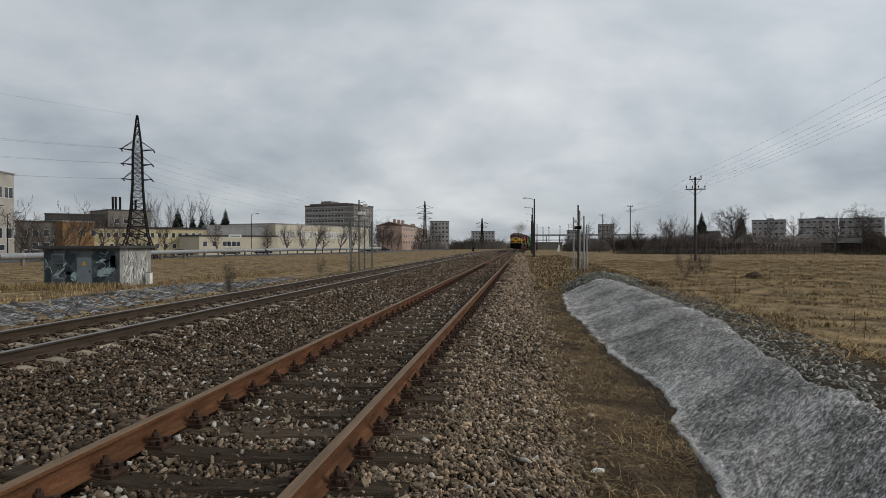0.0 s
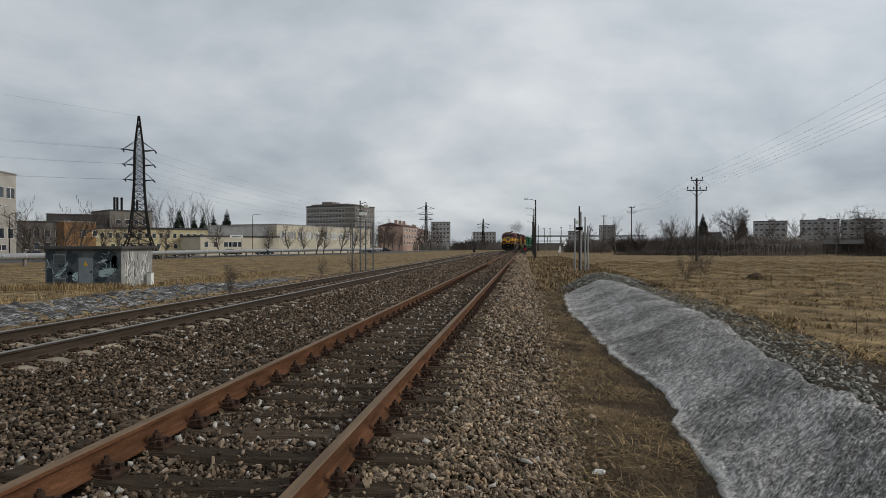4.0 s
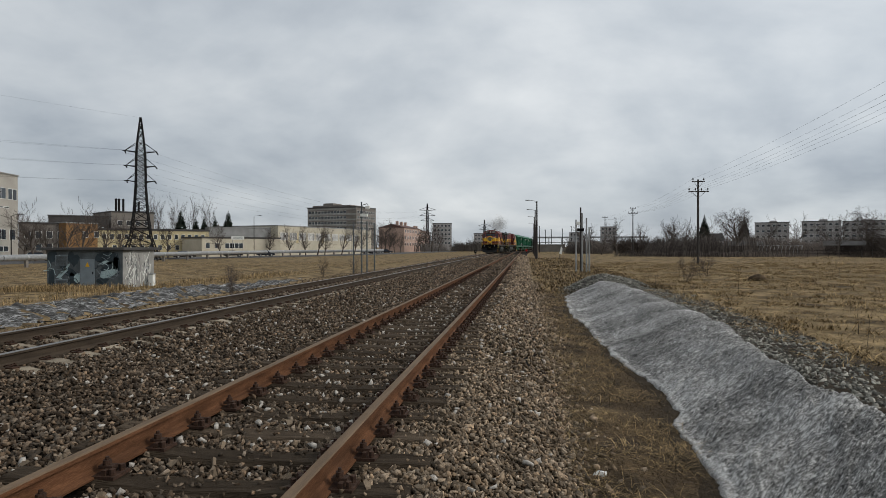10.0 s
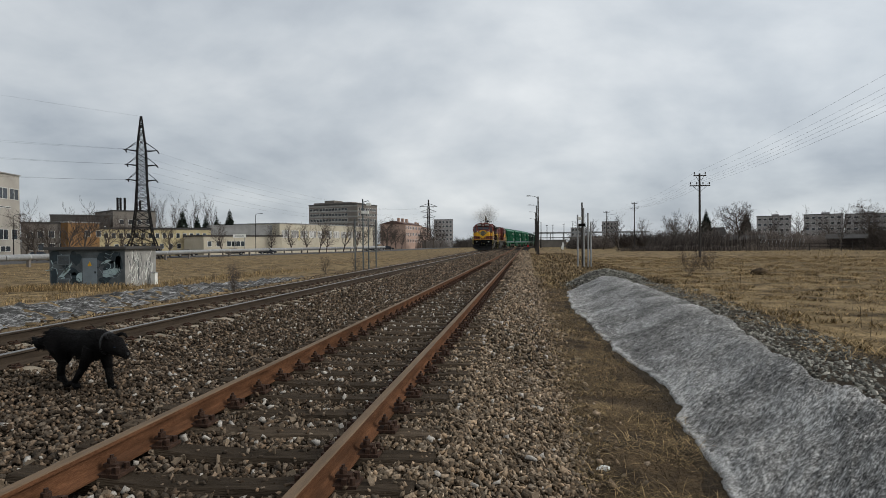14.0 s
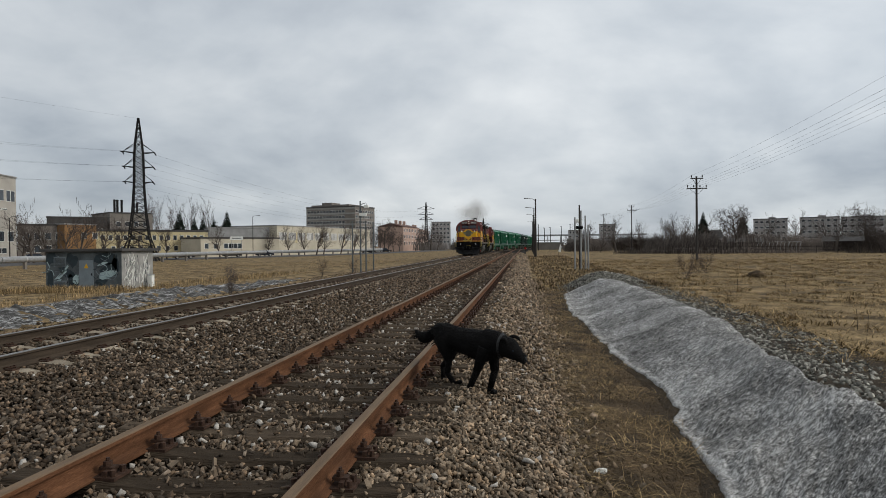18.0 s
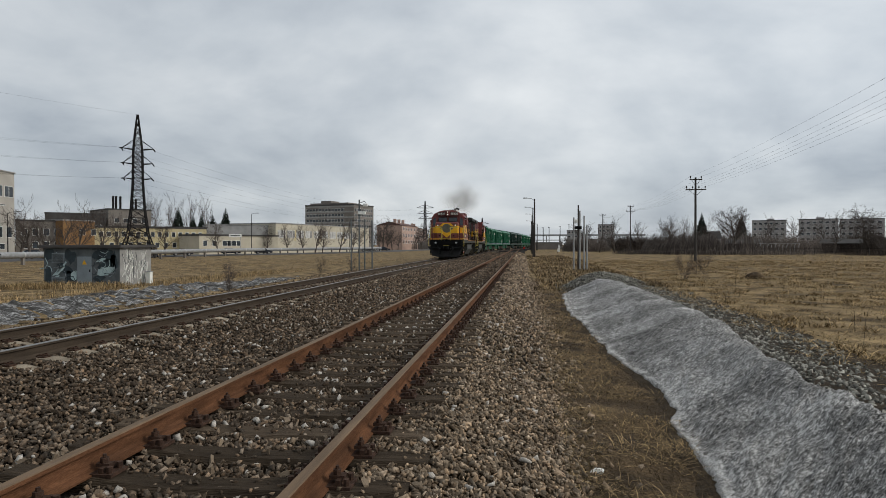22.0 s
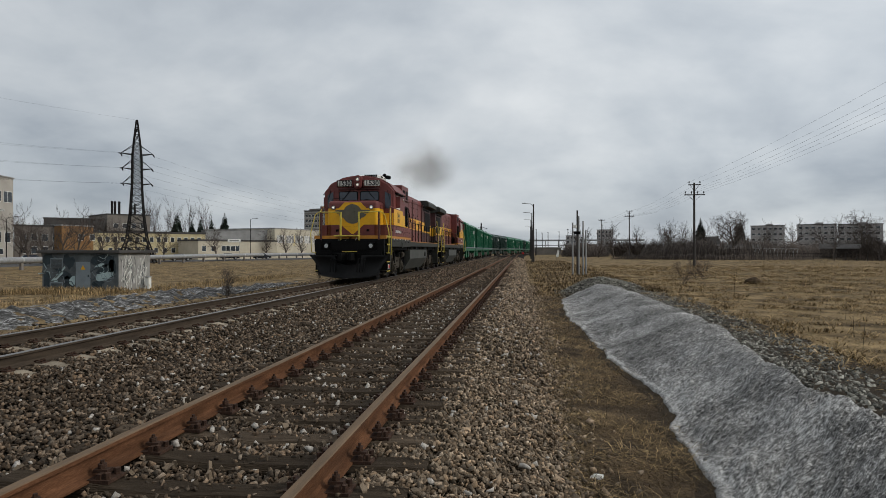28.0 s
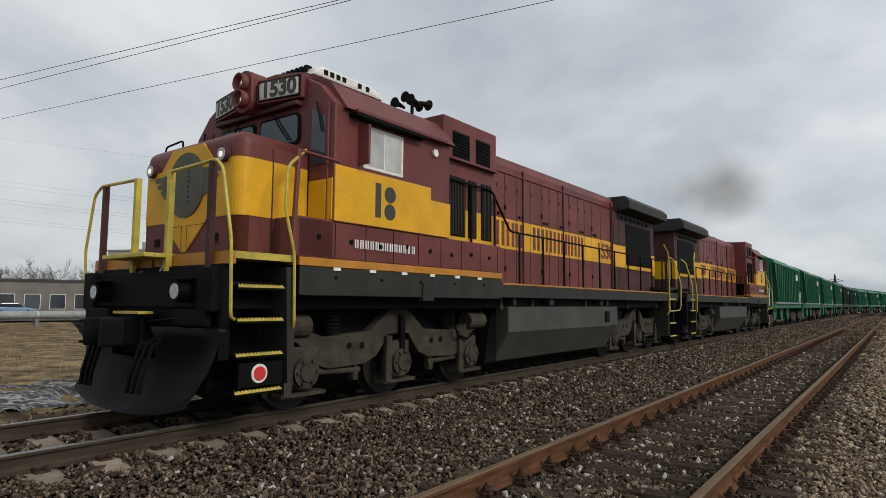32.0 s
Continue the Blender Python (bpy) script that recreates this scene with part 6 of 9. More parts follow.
def build_left_side():
    # beige five-storey factory block with a blank stair tower
    t = house_box("factory_block", "beige five-storey factory building with rows of large windows", polar(66, 150), polar(47.7, 121.5), 12.4, -1, 12.2, "plaster_beige",
                  rows=[(z, h, even(2, 43, n, w) + [(45.4 + 2.05 * k, 45.4 + 2.05 * k + w2) for k in range(3)], "pane") for z, h, n, w, w2 in ((8.0, 1.5, 8, 3.9, 1.8), (5.2, 1.5, 8, 3.9, 1.8), (2.9, 0.9, 16, 1.0, 1.2), (1.0, 0.4, 10, 2.2, 1.7))], parapet=0.3, roof="concrete", pane_w=0.8)
    part("roof_house", box(B(), 6, 16, 3, 10, 12.6, 14.4), "plaster_beige", t)
    part("roof_house", box(B(), 45.0, 51, 1.5, 9, 12.6, 13.4), "plaster_beige", t)
    t = house_box("stair_tower", "blank beige stair tower at the end of the factory", polar(47.8, 121), polar(45.6, 118), 11.0, -1, 13.6, "plaster_beige", parapet=0.2, roof="concrete")
    run = (Vector(polar(47.8, 121)) - Vector(polar(45.6, 118))).length
    side_windows(t, run, [(z, 0.7, [(1.6, 2.3)], "pane") for z in (1.5, 4.2, 6.9, 9.4, 11.6)] + [(9.4, 1.9, [(5.0, 7.6), (8.2, 10.6)], "pane"), (2.6, 1.8, [(5.0, 7.6), (8.6, 10.2)], "pane"), (0.6, 1.0, [(5.5, 8.2)], "pane"), (7.9, 0.3, [(5.5, 8.4)], "pane")])
    part("round_shed", prism(B(), [(9.0 * math.cos(a) - 2, 5.5 * math.sin(a) - 1) for a in (math.pi * k / 16 for k in range(17))], "y", -9.0, -2.0), "roof_grey", t, "grey arched shed roof in front of the tower")
    house_box("workshop", "low pale two-storey workshop with dark windows", polar(63.5, 113), polar(54.4, 104), 12, -1, 3.7, "plaster_cream", rows=[(1.6, 1.2, even(0.5, 18, 8, 1.4), "pane"), (-0.7, 1.3, even(0.5, 18, 6, 1.6), "pane")])
    house_box("garage_row", "low brown brick garage row with wide openings", polar(82, 103), polar(66.5, 101), 9, -1, 4.0, "plaster_grey", rows=[(0.2, 2.1, even(0.5, 27, 9, 1.9), "pane")], roof="roof_dark")
    # behind the hut, from the bearing of the factory towards the yellow range
    house_box("grey_annex", "low grey flat-roofed annex with a few windows", polar(42.9, 150), polar(39.9, 150), 14, -1, 6.2, "plaster_grey", rows=[(3.2, 1.5, even(0.5, 8, 4, 1.1), "pane"), (0.6, 1.5, even(0.5, 8, 4, 1.1), "pane")])
    house_box("dark_flat_roof", "long dark-topped flat-roofed hall behind the ochre house", polar(41.0, 185), polar(36.8, 185), 20, -1, 9.4, "roof_dark", roof="roof_dark", rows=[(5.5, 1.2, even(1, 13, 5, 1.4), "pane")])
    house_box("ochre_house", "ochre rendered house with dark eaves", polar(39.8, 148), polar(37.6, 152), 14, -1, 6.4, "plaster_orange", rows=[(3.4, 1.4, even(3, 8, 2, 1.2), "pane")], roof="roof_grey", parapet=0.25)
    t = house_box("boiler_house", "grey boiler house with dark steel flues", polar(36.6, 200), polar(33.4, 204), 16, -1, 11.6, "plaster_grey", rows=[(7.8, 1.4, even(1, 11, 4, 1.3), "pane"), (4.8, 1.4, even(1, 11, 4, 1.3), "pane")])
    for x in (2.6, 3.4, 4.6, 8.0, 9.0):
        f = part("flue", cyl(B(), (x, 4, 11.6), (x, 4, 15.6 - 0.6 * (x > 7)), 0.32, seg=10), "lattice", t)
        part("cowl", cyl(B(), (x, 4, 15.6 - 0.6 * (x > 7)), (x, 4, 15.9 - 0.6 * (x > 7)), 0.45, 0.2, 10), "lattice", f)
    house_box("yellow_range", "long pale yellow two-storey building with rows of windows", polar(37.6, 168), polar(29.0, 172), 12, -1, 5.5, "plaster_yellow", rows=[(3.3, 1.3, even(0.6, 25, 15, 0.95), "pane"), (0.6, 1.3, even(0.6, 25, 12, 1.0), "pane")], parapet=0.5)
    house_box("hall_annex", "low cream shop annex with a sloping dark fascia", polar(29.6, 162), polar(22.9, 176), 9, -1, 3.6, "plaster_cream", rows=[(1.0, 1.4, [(6.5, 12.0), (1, 2.2), (3.6, 4.8)], "pane")], roof="roof_dark", parapet=0.4)
    house_box("grey_hall", "wide grey sheet-clad hall", polar(29.0, 185), polar(23.3, 188), 25, -1, 7.0, "roof_grey", roof="roof_grey", parapet=0.2)
    t = house_box("white_hall", "long white hall with glazed upper windows and yellow panels", polar(23.1, 186), polar(14.6, 232), 25, -1, 7.6, "plaster_cream", rows=[(3.4, 2.3, [(1 + 4.6 * k, 4.6 + 4.6 * k) for k in range(10)], "pane_pale")], roof="roof_grey", parapet=0.3)
    for k in (2, 5, 8):
        part("yellow_panel", box(B(), -0.5 + 4.6 * k, 0.7 + 4.6 * k, -0.04, 0.05, 2.6, 5.8), "plaster_yellow", t)
    # grey eight-storey office
    a, b = polar(20.45, 322), polar(16.0, 306)
    rows = [(2.0 + 2.72 * k, 1.35, even(0.6, 23.4, 12, 1.55), "pane") for k in range(7)]
    t = house_box("office_block", "grey eight-storey office block with window bands", a, b, 20, -1, 21.2, "plaster_grey", rows=rows, parapet=0.6)
    run = (Vector(a) - Vector(b)).length
    side_windows(t, run, [(2.0 + 2.72 * k, 1.35, even(0.6, 19, 8, 1.5), "pane") for k in range(7)])
    part("roof_house", box(B(), 7, 13, 4, 12, 21.8, 24.0), "plaster_grey", t)
    part("roof_house", box(B(), 1, 24, 3, 16, 21.8, 22.8), "plaster_grey", t)
    for k in range(8):
        part("floor_band", box(B(), -0.03, run + 0.03, -0.06, 0.05, 3.5 + 2.72 * k - 2.3, 4.3 + 2.72 * k - 2.3), "concrete", t)
    # pink brick apartments and far blocks
    for d0, d1, r, z, n in ((11.5, 9.95, 275, 10.2, 3), (9.9, 9.1, 330, 10.0, 2)):
        a, b = polar(d0, r), polar(d1, r + 30)
        run = (Vector(a) - Vector(b)).length
        t = house_box("brick_apartments", "reddish brick apartment house with small chimneys", a, b, 12, -1, z, "plaster_pink", rows=[(z - 3 * k - 2.4, 1.5, even(0.5, run - 0.5, 10, 1.2), "pane") for k in range(3)], roof="roof_red", pitched=1.6)
        for k in range(n):
            part("chimney", box(B(), 4 + 7 * k, 5.2 + 7 * k, 4, 5.2, z + 0.5, z + 3.0), "plaster_pink", t)
    for d0, d1, r, z in ((8.8, 7.0, 420, 17.5), (4.9, 2.7, 520, 12.6), (-4.0, -5.0, 480, 12.0), (-6.8, -8.2, 470, 16)):
        a, b = polar(d0, r), polar(d1, r)
        run = (Vector(a) - Vector(b)).length
        t = house_box("far_block", "distant grey apartment block", a, b, 14, -1, z, "plaster_pale", rows=[(z - 3 * k - 2.3, 1.5, even(0.4, run - 0.4, int(run / 2.6), 1.5), "pane") for k in range(int(z / 3))], group="far blocks")
    # street signs, lamp, shop sign
    for d, r, z in ((48.3, 109, 3.0), (26.6, 158, 4.4)):
        t = thing("sign_board", "white sign board on two posts by the street", "sign board", at=pose(*polar(d, r), -0.4, 0, 0, d))
        part("board", box(B(), -1.5, 1.5, -0.06, 0.06, z - 0.8, z, 0.02), "white", t)
        part("writing", box(B(), -1.1, 1.1, -0.075, -0.055, z - 0.5, z - 0.3), "letter_grey", t)
        for x in (-1.2, 1.2):
            part("post", cyl(B(), (x, 0, -0.6), (x, 0, z - 0.1), 0.06, seg=8), "galv", t)
    for d, r, h in ((25.2, 160, 9.5), (43.4, 122, 7.0), (16.4, 190, 9)):
        t = thing("street_lamp", "thin street lamp with a short arm", "street lamp", "street lamps", at=pose(*polar(d, r), -0.5, 0, 0, d))
        part("pole", cyl(B(), (0, 0, -0.5), (0, 0, h), 0.09, 0.06, 8), "lattice", t)
        part("arm", tube(B(), [(0, 0, h - 0.1), (0.3, 0, h + 0.2), (1.4, 0, h + 0.35)], 0.04, 6), "lattice", t)
        part("lamp_head", box(B(), 1.2, 1.8, -0.12, 0.12, h + 0.28, h + 0.4, 0.03), "lattice", t)


build_left_side()


def build_street():
    verts = []
    pts = [polar(d, r) for d, r in ((95, 95), (82, 92), (70, 92), (60, 95), (50, 104), (42, 122), (34, 140), (26, 154), (18, 178), (13, 215), (10, 260), (7, 330))]
    for k, (x, y) in enumerate(pts):
        nx, ny = pts[min(k + 1, len(pts) - 1)][0] - pts[max(k - 1, 0)][0], pts[min(k + 1, len(pts) - 1)][1] - pts[max(k - 1, 0)][1]
        n = Vector((ny, -nx, 0)).normalized() * 4
        z = ground_z(x, y) + 0.25 + 0.55 * smooth01((50 - k * 10) / 20)
        verts += [(x + n.x, y + n.y, z), (x - n.x, y - n.y, z), (x + n.x * 1.15, y + n.y * 1.15, z - 0.6), (x - n.x * 1.15, y - n.y * 1.15, z - 0.6)]
    faces = []
    for k in range(len(pts) - 1):
        a, b = 4 * k, 4 * k + 4
        faces += [(a, a + 1, b + 1, b), (a + 2, a, b, b + 2), (a + 1, a + 3, b + 3, b + 1)]
    tagged(mesh_of("road", verts, faces, "asphalt"), "grey asphalt street behind the heating pipe", "road", kind="structure")


build_street()


def car(label, m, deg, r, turn, z):
    t = thing("car", label, "car", "parked cars", at=pose(*polar(deg, r), z, 0, 0, turn))
    part("body", prism(B(), [(-2.1, 0.3), (2.1, 0.3), (2.15, 0.75), (1.3, 0.92), (-1.9, 0.95), (-2.15, 0.7)], "y", -0.85, 0.85, 0.06), m, t)
    part("cabin", prism(B(), [(-1.75, 0.93), (1.1, 0.91), (0.45, 1.42), (-1.3, 1.45)], "y", -0.72, 0.72, 0.06), "glass_dark", t)
    part("roof", box(B(), -1.25, 0.42, -0.7, 0.7, 1.41, 1.47, 0.02), m, t)
    for x in (-1.3, 1.3):
        for y in (-0.8, 0.8):
            w = part("wheel", disc(B(), (x, y, 0.31), "y", 0.31, 0.2, 16), "rubber", t)
            part("rim", disc(B(), (x, y * 1.04, 0.31), "y", 0.2, 0.17, 12), "steel", w)
    return t


def build_cars():
    for d, r, m, l in ((31.0, 137, "car_dark", "dark estate car parked by the street"), (27.0, 150, "car_dark", "dark car parked by the hall"), (24.2, 156, "car_dark", "dark car parked by the hall"), (14.3, 205, "car_white", "white car parked by the street"), (13.2, 212, "car_dark", "dark car parked by the street"), (72.2, 89, "car_blue", "pale blue estate car on the street"), (41.7, 121, "car_dark", "dark car parked by the street"), (14.8, 200, "car_dark", "dark car parked by the street"), (-7.2, 205, "car_dark", "dark van parked beyond the field")):
        x, y = polar(d, r)
        car(l, m, d, r, d + 8, ground_z(x, y) + (0.80 if d > 60 else 0.25) if d > 0 else ground_z(x, y))


build_cars()


# ---- heating pipe on trestles ----
def build_pipe():
    pts = [polar(d, r) for d, r in ((100, 68), (85, 67), (73, 70), (60, 77), (51.6, 84), (44, 90), (36, 108), (28.4, 140), (22, 165), (16, 190), (13.5, 205))]
    p = thing("heating_pipe", "long silver insulated heating pipe on low trestles", "heating pipe")
    for k, (a, b) in enumerate(zip(pts, pts[1:])):
        a3, b3 = Vector((*a, -0.05 + 0.02 * k)), Vector((*b, -0.03 + 0.02 * k))
        part("pipe_section", cyl(B(), a3, b3, 0.40, seg=14), "galv", p)
        n = int((b3 - a3).length / 9) + 1
        for j in range(n):
            c = a3.lerp(b3, (j + 0.5) / n)
            tr = part("trestle", box(B(), c.x - 0.18, c.x + 0.18, c.y - 0.18, c.y + 0.18, ground_z(c.x, c.y) - 0.3, c.z - 0.30, 0.02), "plaster_grey", p)
            part("band", cyl(B(), c - (b3 - a3).normalized() * 0.1, c + (b3 - a3).normalized() * 0.1, 0.415, seg=14), "steel", p)


build_pipe()


# ---- the painted transformer hut ----
def build_hut():
    x0, x1, y0, y1, z0, z1 = -26.2, -21.3, 32.4, 35.4, -1.25, 1.16
    t = thing("transformer_hut", "small flat-roofed transformer hut painted with dark graffiti", "hut")
    part("wall", box(B(), x0, x1, y0, y1, z0 - 0.4, z1, 0.01), "hut_panel", t)
    part("end_wall_render", box(B(), x1 - 0.05, x1 + 0.012, y0 + 0.02, y1 - 0.02, z0 - 0.4, z1 - 0.02), "concrete", t, "pale scribbled end wall")
    part("roof", box(B(), x0 - 0.22, x1 + 0.25, y0 - 0.25, y1 + 0.25, z1, z1 + 0.17, 0.02), "roof_dark", t)
    d = part("door", box(B(), x0 + 2.2, x0 + 3.12, y0 - 0.035, y0 + 0.02, -0.93, 0.64, 0.01), "hut_blue", t, "grey-blue steel door with a yellow warning sign")
    part("warning_sign", prism(B(), [(x0 + 2.53, -0.28 + 0.46), (x0 + 2.81, -0.28 + 0.46), (x0 + 2.67, 0.46)], "y", y0 - 0.045, y0 - 0.03), "yellow", d)
    part("handle", box(B(), x0 + 3.0, x0 + 3.05, y0 - 0.07, y0 - 0.03, -0.25, -0.12), "black", d)
    for za, zb in ((0.26, 0.86), (-1.0, -0.55)):
        v = part("vent", box(B(), x0 + 0.55, x0 + 1.36, y0 - 0.03, y0 + 0.02, za, zb), "hut_blue", t)
        for k in range(int((zb - za) / 0.075) - 1):
            part("slat", prism(B(), [(y0 - 0.03, za + 0.05 + 0.075 * k), (y0 - 0.06, za + 0.04 + 0.075 * k), (y0 - 0.03, za + 0.10 + 0.075 * k)], "x", x0 + 0.6, x0 + 1.31), "hut_panel", v)
    rnd = random.Random(11)

    def blot(cx, cz, rx, rz, m, off, n=11, tilt=0.0):
        pts = []
        for k in range(n):
            a = 2 * math.pi * k / n
            q = rnd.uniform(0.62, 1.15)
            u, v = rx * q * math.cos(a), rz * q * math.sin(a)
            pts.append((max(x0 + 0.03, min(x1 - 0.03, cx + u * math.cos(tilt) - v * math.sin(tilt))), max(z0 + 0.2, min(z1 - 0.05, cz + u * math.sin(tilt) + v * math.cos(tilt)))))
        part("mural_patch", prism(B(), pts, "y", y0 - off, y0 + 0.01), m, t)

    for cx, cz, rx, rz, tilt in ((x0 + 0.35, 0.75, 0.4, 0.4, 0), (x0 + 1.75, 0.6, 0.4, 0.5, 0.3), (x0 + 3.9, 0.75, 0.85, 0.38, 0.1), (x0 + 1.5, -0.1, 0.7, 0.28, -0.5), (x0 + 3.6, -0.65, 0.4, 0.3, 0.2), (x0 + 4.55, 0.3, 0.3, 0.7, 0), (x0 + 0.3, -0.45, 0.25, 0.5, 0), (x0 + 4.1, 0.1, 0.7, 0.5, 0.3), (x0 + 1.75, -0.55, 0.35, 0.4, 0)):
        blot(cx, cz, rx, rz, "graffiti_dark", 0.004, 13, tilt)
    for cx, cz, rx, rz, tilt in ((x0 + 1.0, -0.2, 0.5, 0.16, 0.7), (x0 + 3.95, -0.2, 0.75, 0.26, 0.3), (x0 + 1.95, -0.5, 0.25, 0.4, 0.1), (x0 + 0.8, -0.62, 0.3, 0.12, 0.6), (x0 + 3.75, 0.45, 0.4, 0.09, 0.4), (x0 + 1.2, 0.05, 0.5, 0.07, 0.8)):
        blot(cx, cz, rx, rz, "graffiti_pale", 0.008, 9, tilt)
    for k in range(30):
        cx = rnd.choice((rnd.uniform(x0 + 0.2, x0 + 2.1), rnd.uniform(x0 + 3.25, x1 - 0.25)))
        cz, q, a = rnd.uniform(-0.85, 0.95), rnd.uniform(0.12, 0.4), rnd.uniform(0, 3.1)
        pts = [(cx + q * math.cos(a + 0.5 * (u - 1.5)) * (u - 1.5), y0 - 0.010, max(-1.0, min(1.08, cz + q * math.sin(a + 0.5 * (u - 1.5)) * (u - 1.5)))) for u in (0, 1, 2, 3)]
        part("spray_line", tube(B(), pts, rnd.uniform(0.010, 0.024), 4), ("graffiti_dark", "graffiti_pale", "graffiti_dark", "hut_blue")[k % 4], t)
    for k in range(64):
        cy, cz, q = rnd.uniform(y0 + 0.3, y1 - 0.4), rnd.uniform(-0.9, 0.95), rnd.uniform(0.15, 0.5)
        a = rnd.uniform(0.8, 2.2)
        p = [(x1 + 0.018, cy - q * math.cos(a), max(-1.1, cz - q * math.sin(a))), (x1 + 0.018, cy + 0.1 * rnd.uniform(-1, 1), cz), (x1 + 0.018, cy + q * math.cos(a), min(1.1, cz + q * math.sin(a)))]
        part("scribble", tube(B(), p, 0.014, 4), "white" if k % 4 else "graffiti_dark", t)
    b = thing("marker_box", "small white box beside the hut", "box", at=pose(-20.9, 34.6, -1.1))
    part("body", box(B(), -0.14, 0.14, -0.14, 0.14, -0.2, 0.75, 0.02), "white", b)
    part("cap", box(B(), -0.17, 0.17, -0.17, 0.17, 0.75, 0.8, 0.01), "galv", b)


build_hut()


# ---- posts and masts beside the line ----
def build_posts():
    for x, y, h, m, cap in ((5.92, 47.8, 4.05, "galv", 0), (6.25, 47.6, 5.0, "tar_pole", 1), (6.42, 48.2, 4.6, "galv", 0), (6.72, 47.9, 4.2, "galv", 0), (6.98, 48.4, 3.5, "galv", 0)):
        t = thing("cable_post", "slim grey cable post standing in a cluster by the track" if not cap else "dark cable post with a small box and lamp", "post", "cable posts", at=pose(x, y, ground_z(x, y)))
        part("pole", cyl(B(), (0, 0, -0.5), (0, 0, h), 0.07, 0.06, 10), m, t)
        if cap:
            part("box", box(B(), -0.32, -0.05, -0.12, 0.12, h - 1.35, h - 1.1, 0.02), "white", t)
            part("lamp", box(B(), -0.25, 0.25, -0.16, 0.16, h - 1.85, h - 1.62, 0.03), "black", t)
    for d, r, h, m, cap in ((16.25, 55, 4.6, "hut_panel", 0), (15.5, 54, 6.3, "hut_panel", 1), (15.0, 56, 4.7, "hut_panel", 0), (14.3, 57, 4.6, "hut_panel", 0)):
        x, y = polar(d, r)
        t = thing("cable_post", "slim pale cable post beyond the far track" if not cap else "pale cable post with a bracket lamp", "post", "cable posts", at=pose(x, y, ground_z(x, y)))
        part("pole", cyl(B(), (0, 0, -0.5), (0, 0, h), 0.07, 0.06, 10), m, t)
        if cap:
            part("bracket", tube(B(), [(0, 0, h - 0.3), (0.5, 0, h - 0.15), (0.6, 0, h - 0.3)], 0.035, 6), "galv", t)
            part("lamp", box(B(), 0.35, 0.75, -0.12, 0.12, h - 0.62, h - 0.35, 0.03), "white", t)
            part("box", box(B(), -0.1, 0.55, -0.12, 0.12, h - 1.3, h - 1.05, 0.02), "white", t)
    for x, y, h in ((3.75, 95.0, 9.0), (4.0, 128, 9.6), (4.3, 165, 10), (4.6, 200, 9.5), (6.6, 205, 8.8)):
        t = thing("lamp_mast", "dark wooden lamp mast with a short arm beside the line", "lamp mast", "lamp masts", at=pose(x, y, -0.6))
        part("pole", cyl(B(), (0, 0, -0.5), (0, 0, h), 0.15, 0.10, 10), "tar_pole", t)
        part("stay", cyl(B(), (-0.25, 0.3, -0.5), (0.0, 0.1, h * 0.8), 0.10, 0.08, 8), "tar_pole", t)
        part("arm", tube(B(), [(0, 0, h - 0.3), (-0.4, 0, h + 0.05), (-1.3, 0, h + 0.15)], 0.04, 6), "galv", t)
        part("lamp_head", box(B(), -1.75, -1.15, -0.12, 0.12, h + 0.08, h + 0.22, 0.03), "galv", t)
    # dwarf signal, marker board and a white cloth-like board near the junction
    t = thing("dwarf_signal", "small dark dwarf signal beside the junction", "signal", at=pose(far_x(118) - 2.6, 118, -0.5))
    part("mast", cyl(B(), (0, 0, -0.3), (0, 0, 0.7), 0.06, seg=8), "black", t)
    h = part("head", box(B(), -0.22, 0.22, -0.12, 0.12, 0.55, 1.25, 0.04), "black", t)
    part("lens", disc(B(), (0, -0.125, 0.95), "y", 0.08, 0.02, 12), "lens", h)
    t = thing("marker_board", "slanting white marker board on a stake in the grass", "marker board", at=pose(7.9, 108, -0.6, 0, 6, 0))
    part("stake", cyl(B(), (0, 0, -0.3), (0, 0, 1.6), 0.04, seg=6), "wood_pole", t)
    part("board", prism(B(), [(-0.1, 0.7), (0.35, 0.6), (0.38, 1.6), (0.1, 2.0)], "y", -0.05, 0.0), "white", t)
    t = thing("point_indicator", "small red and white point indicator between the rails", "indicator", at=pose(2.2, 172, -0.3))
    part("post", cyl(B(), (0, 0, -0.2), (0, 0, 0.5), 0.05, seg=6), "black", t)
    part("disc", disc(B(), (0, -0.05, 0.6), "y", 0.3, 0.05, 14), "red", t)


build_posts()


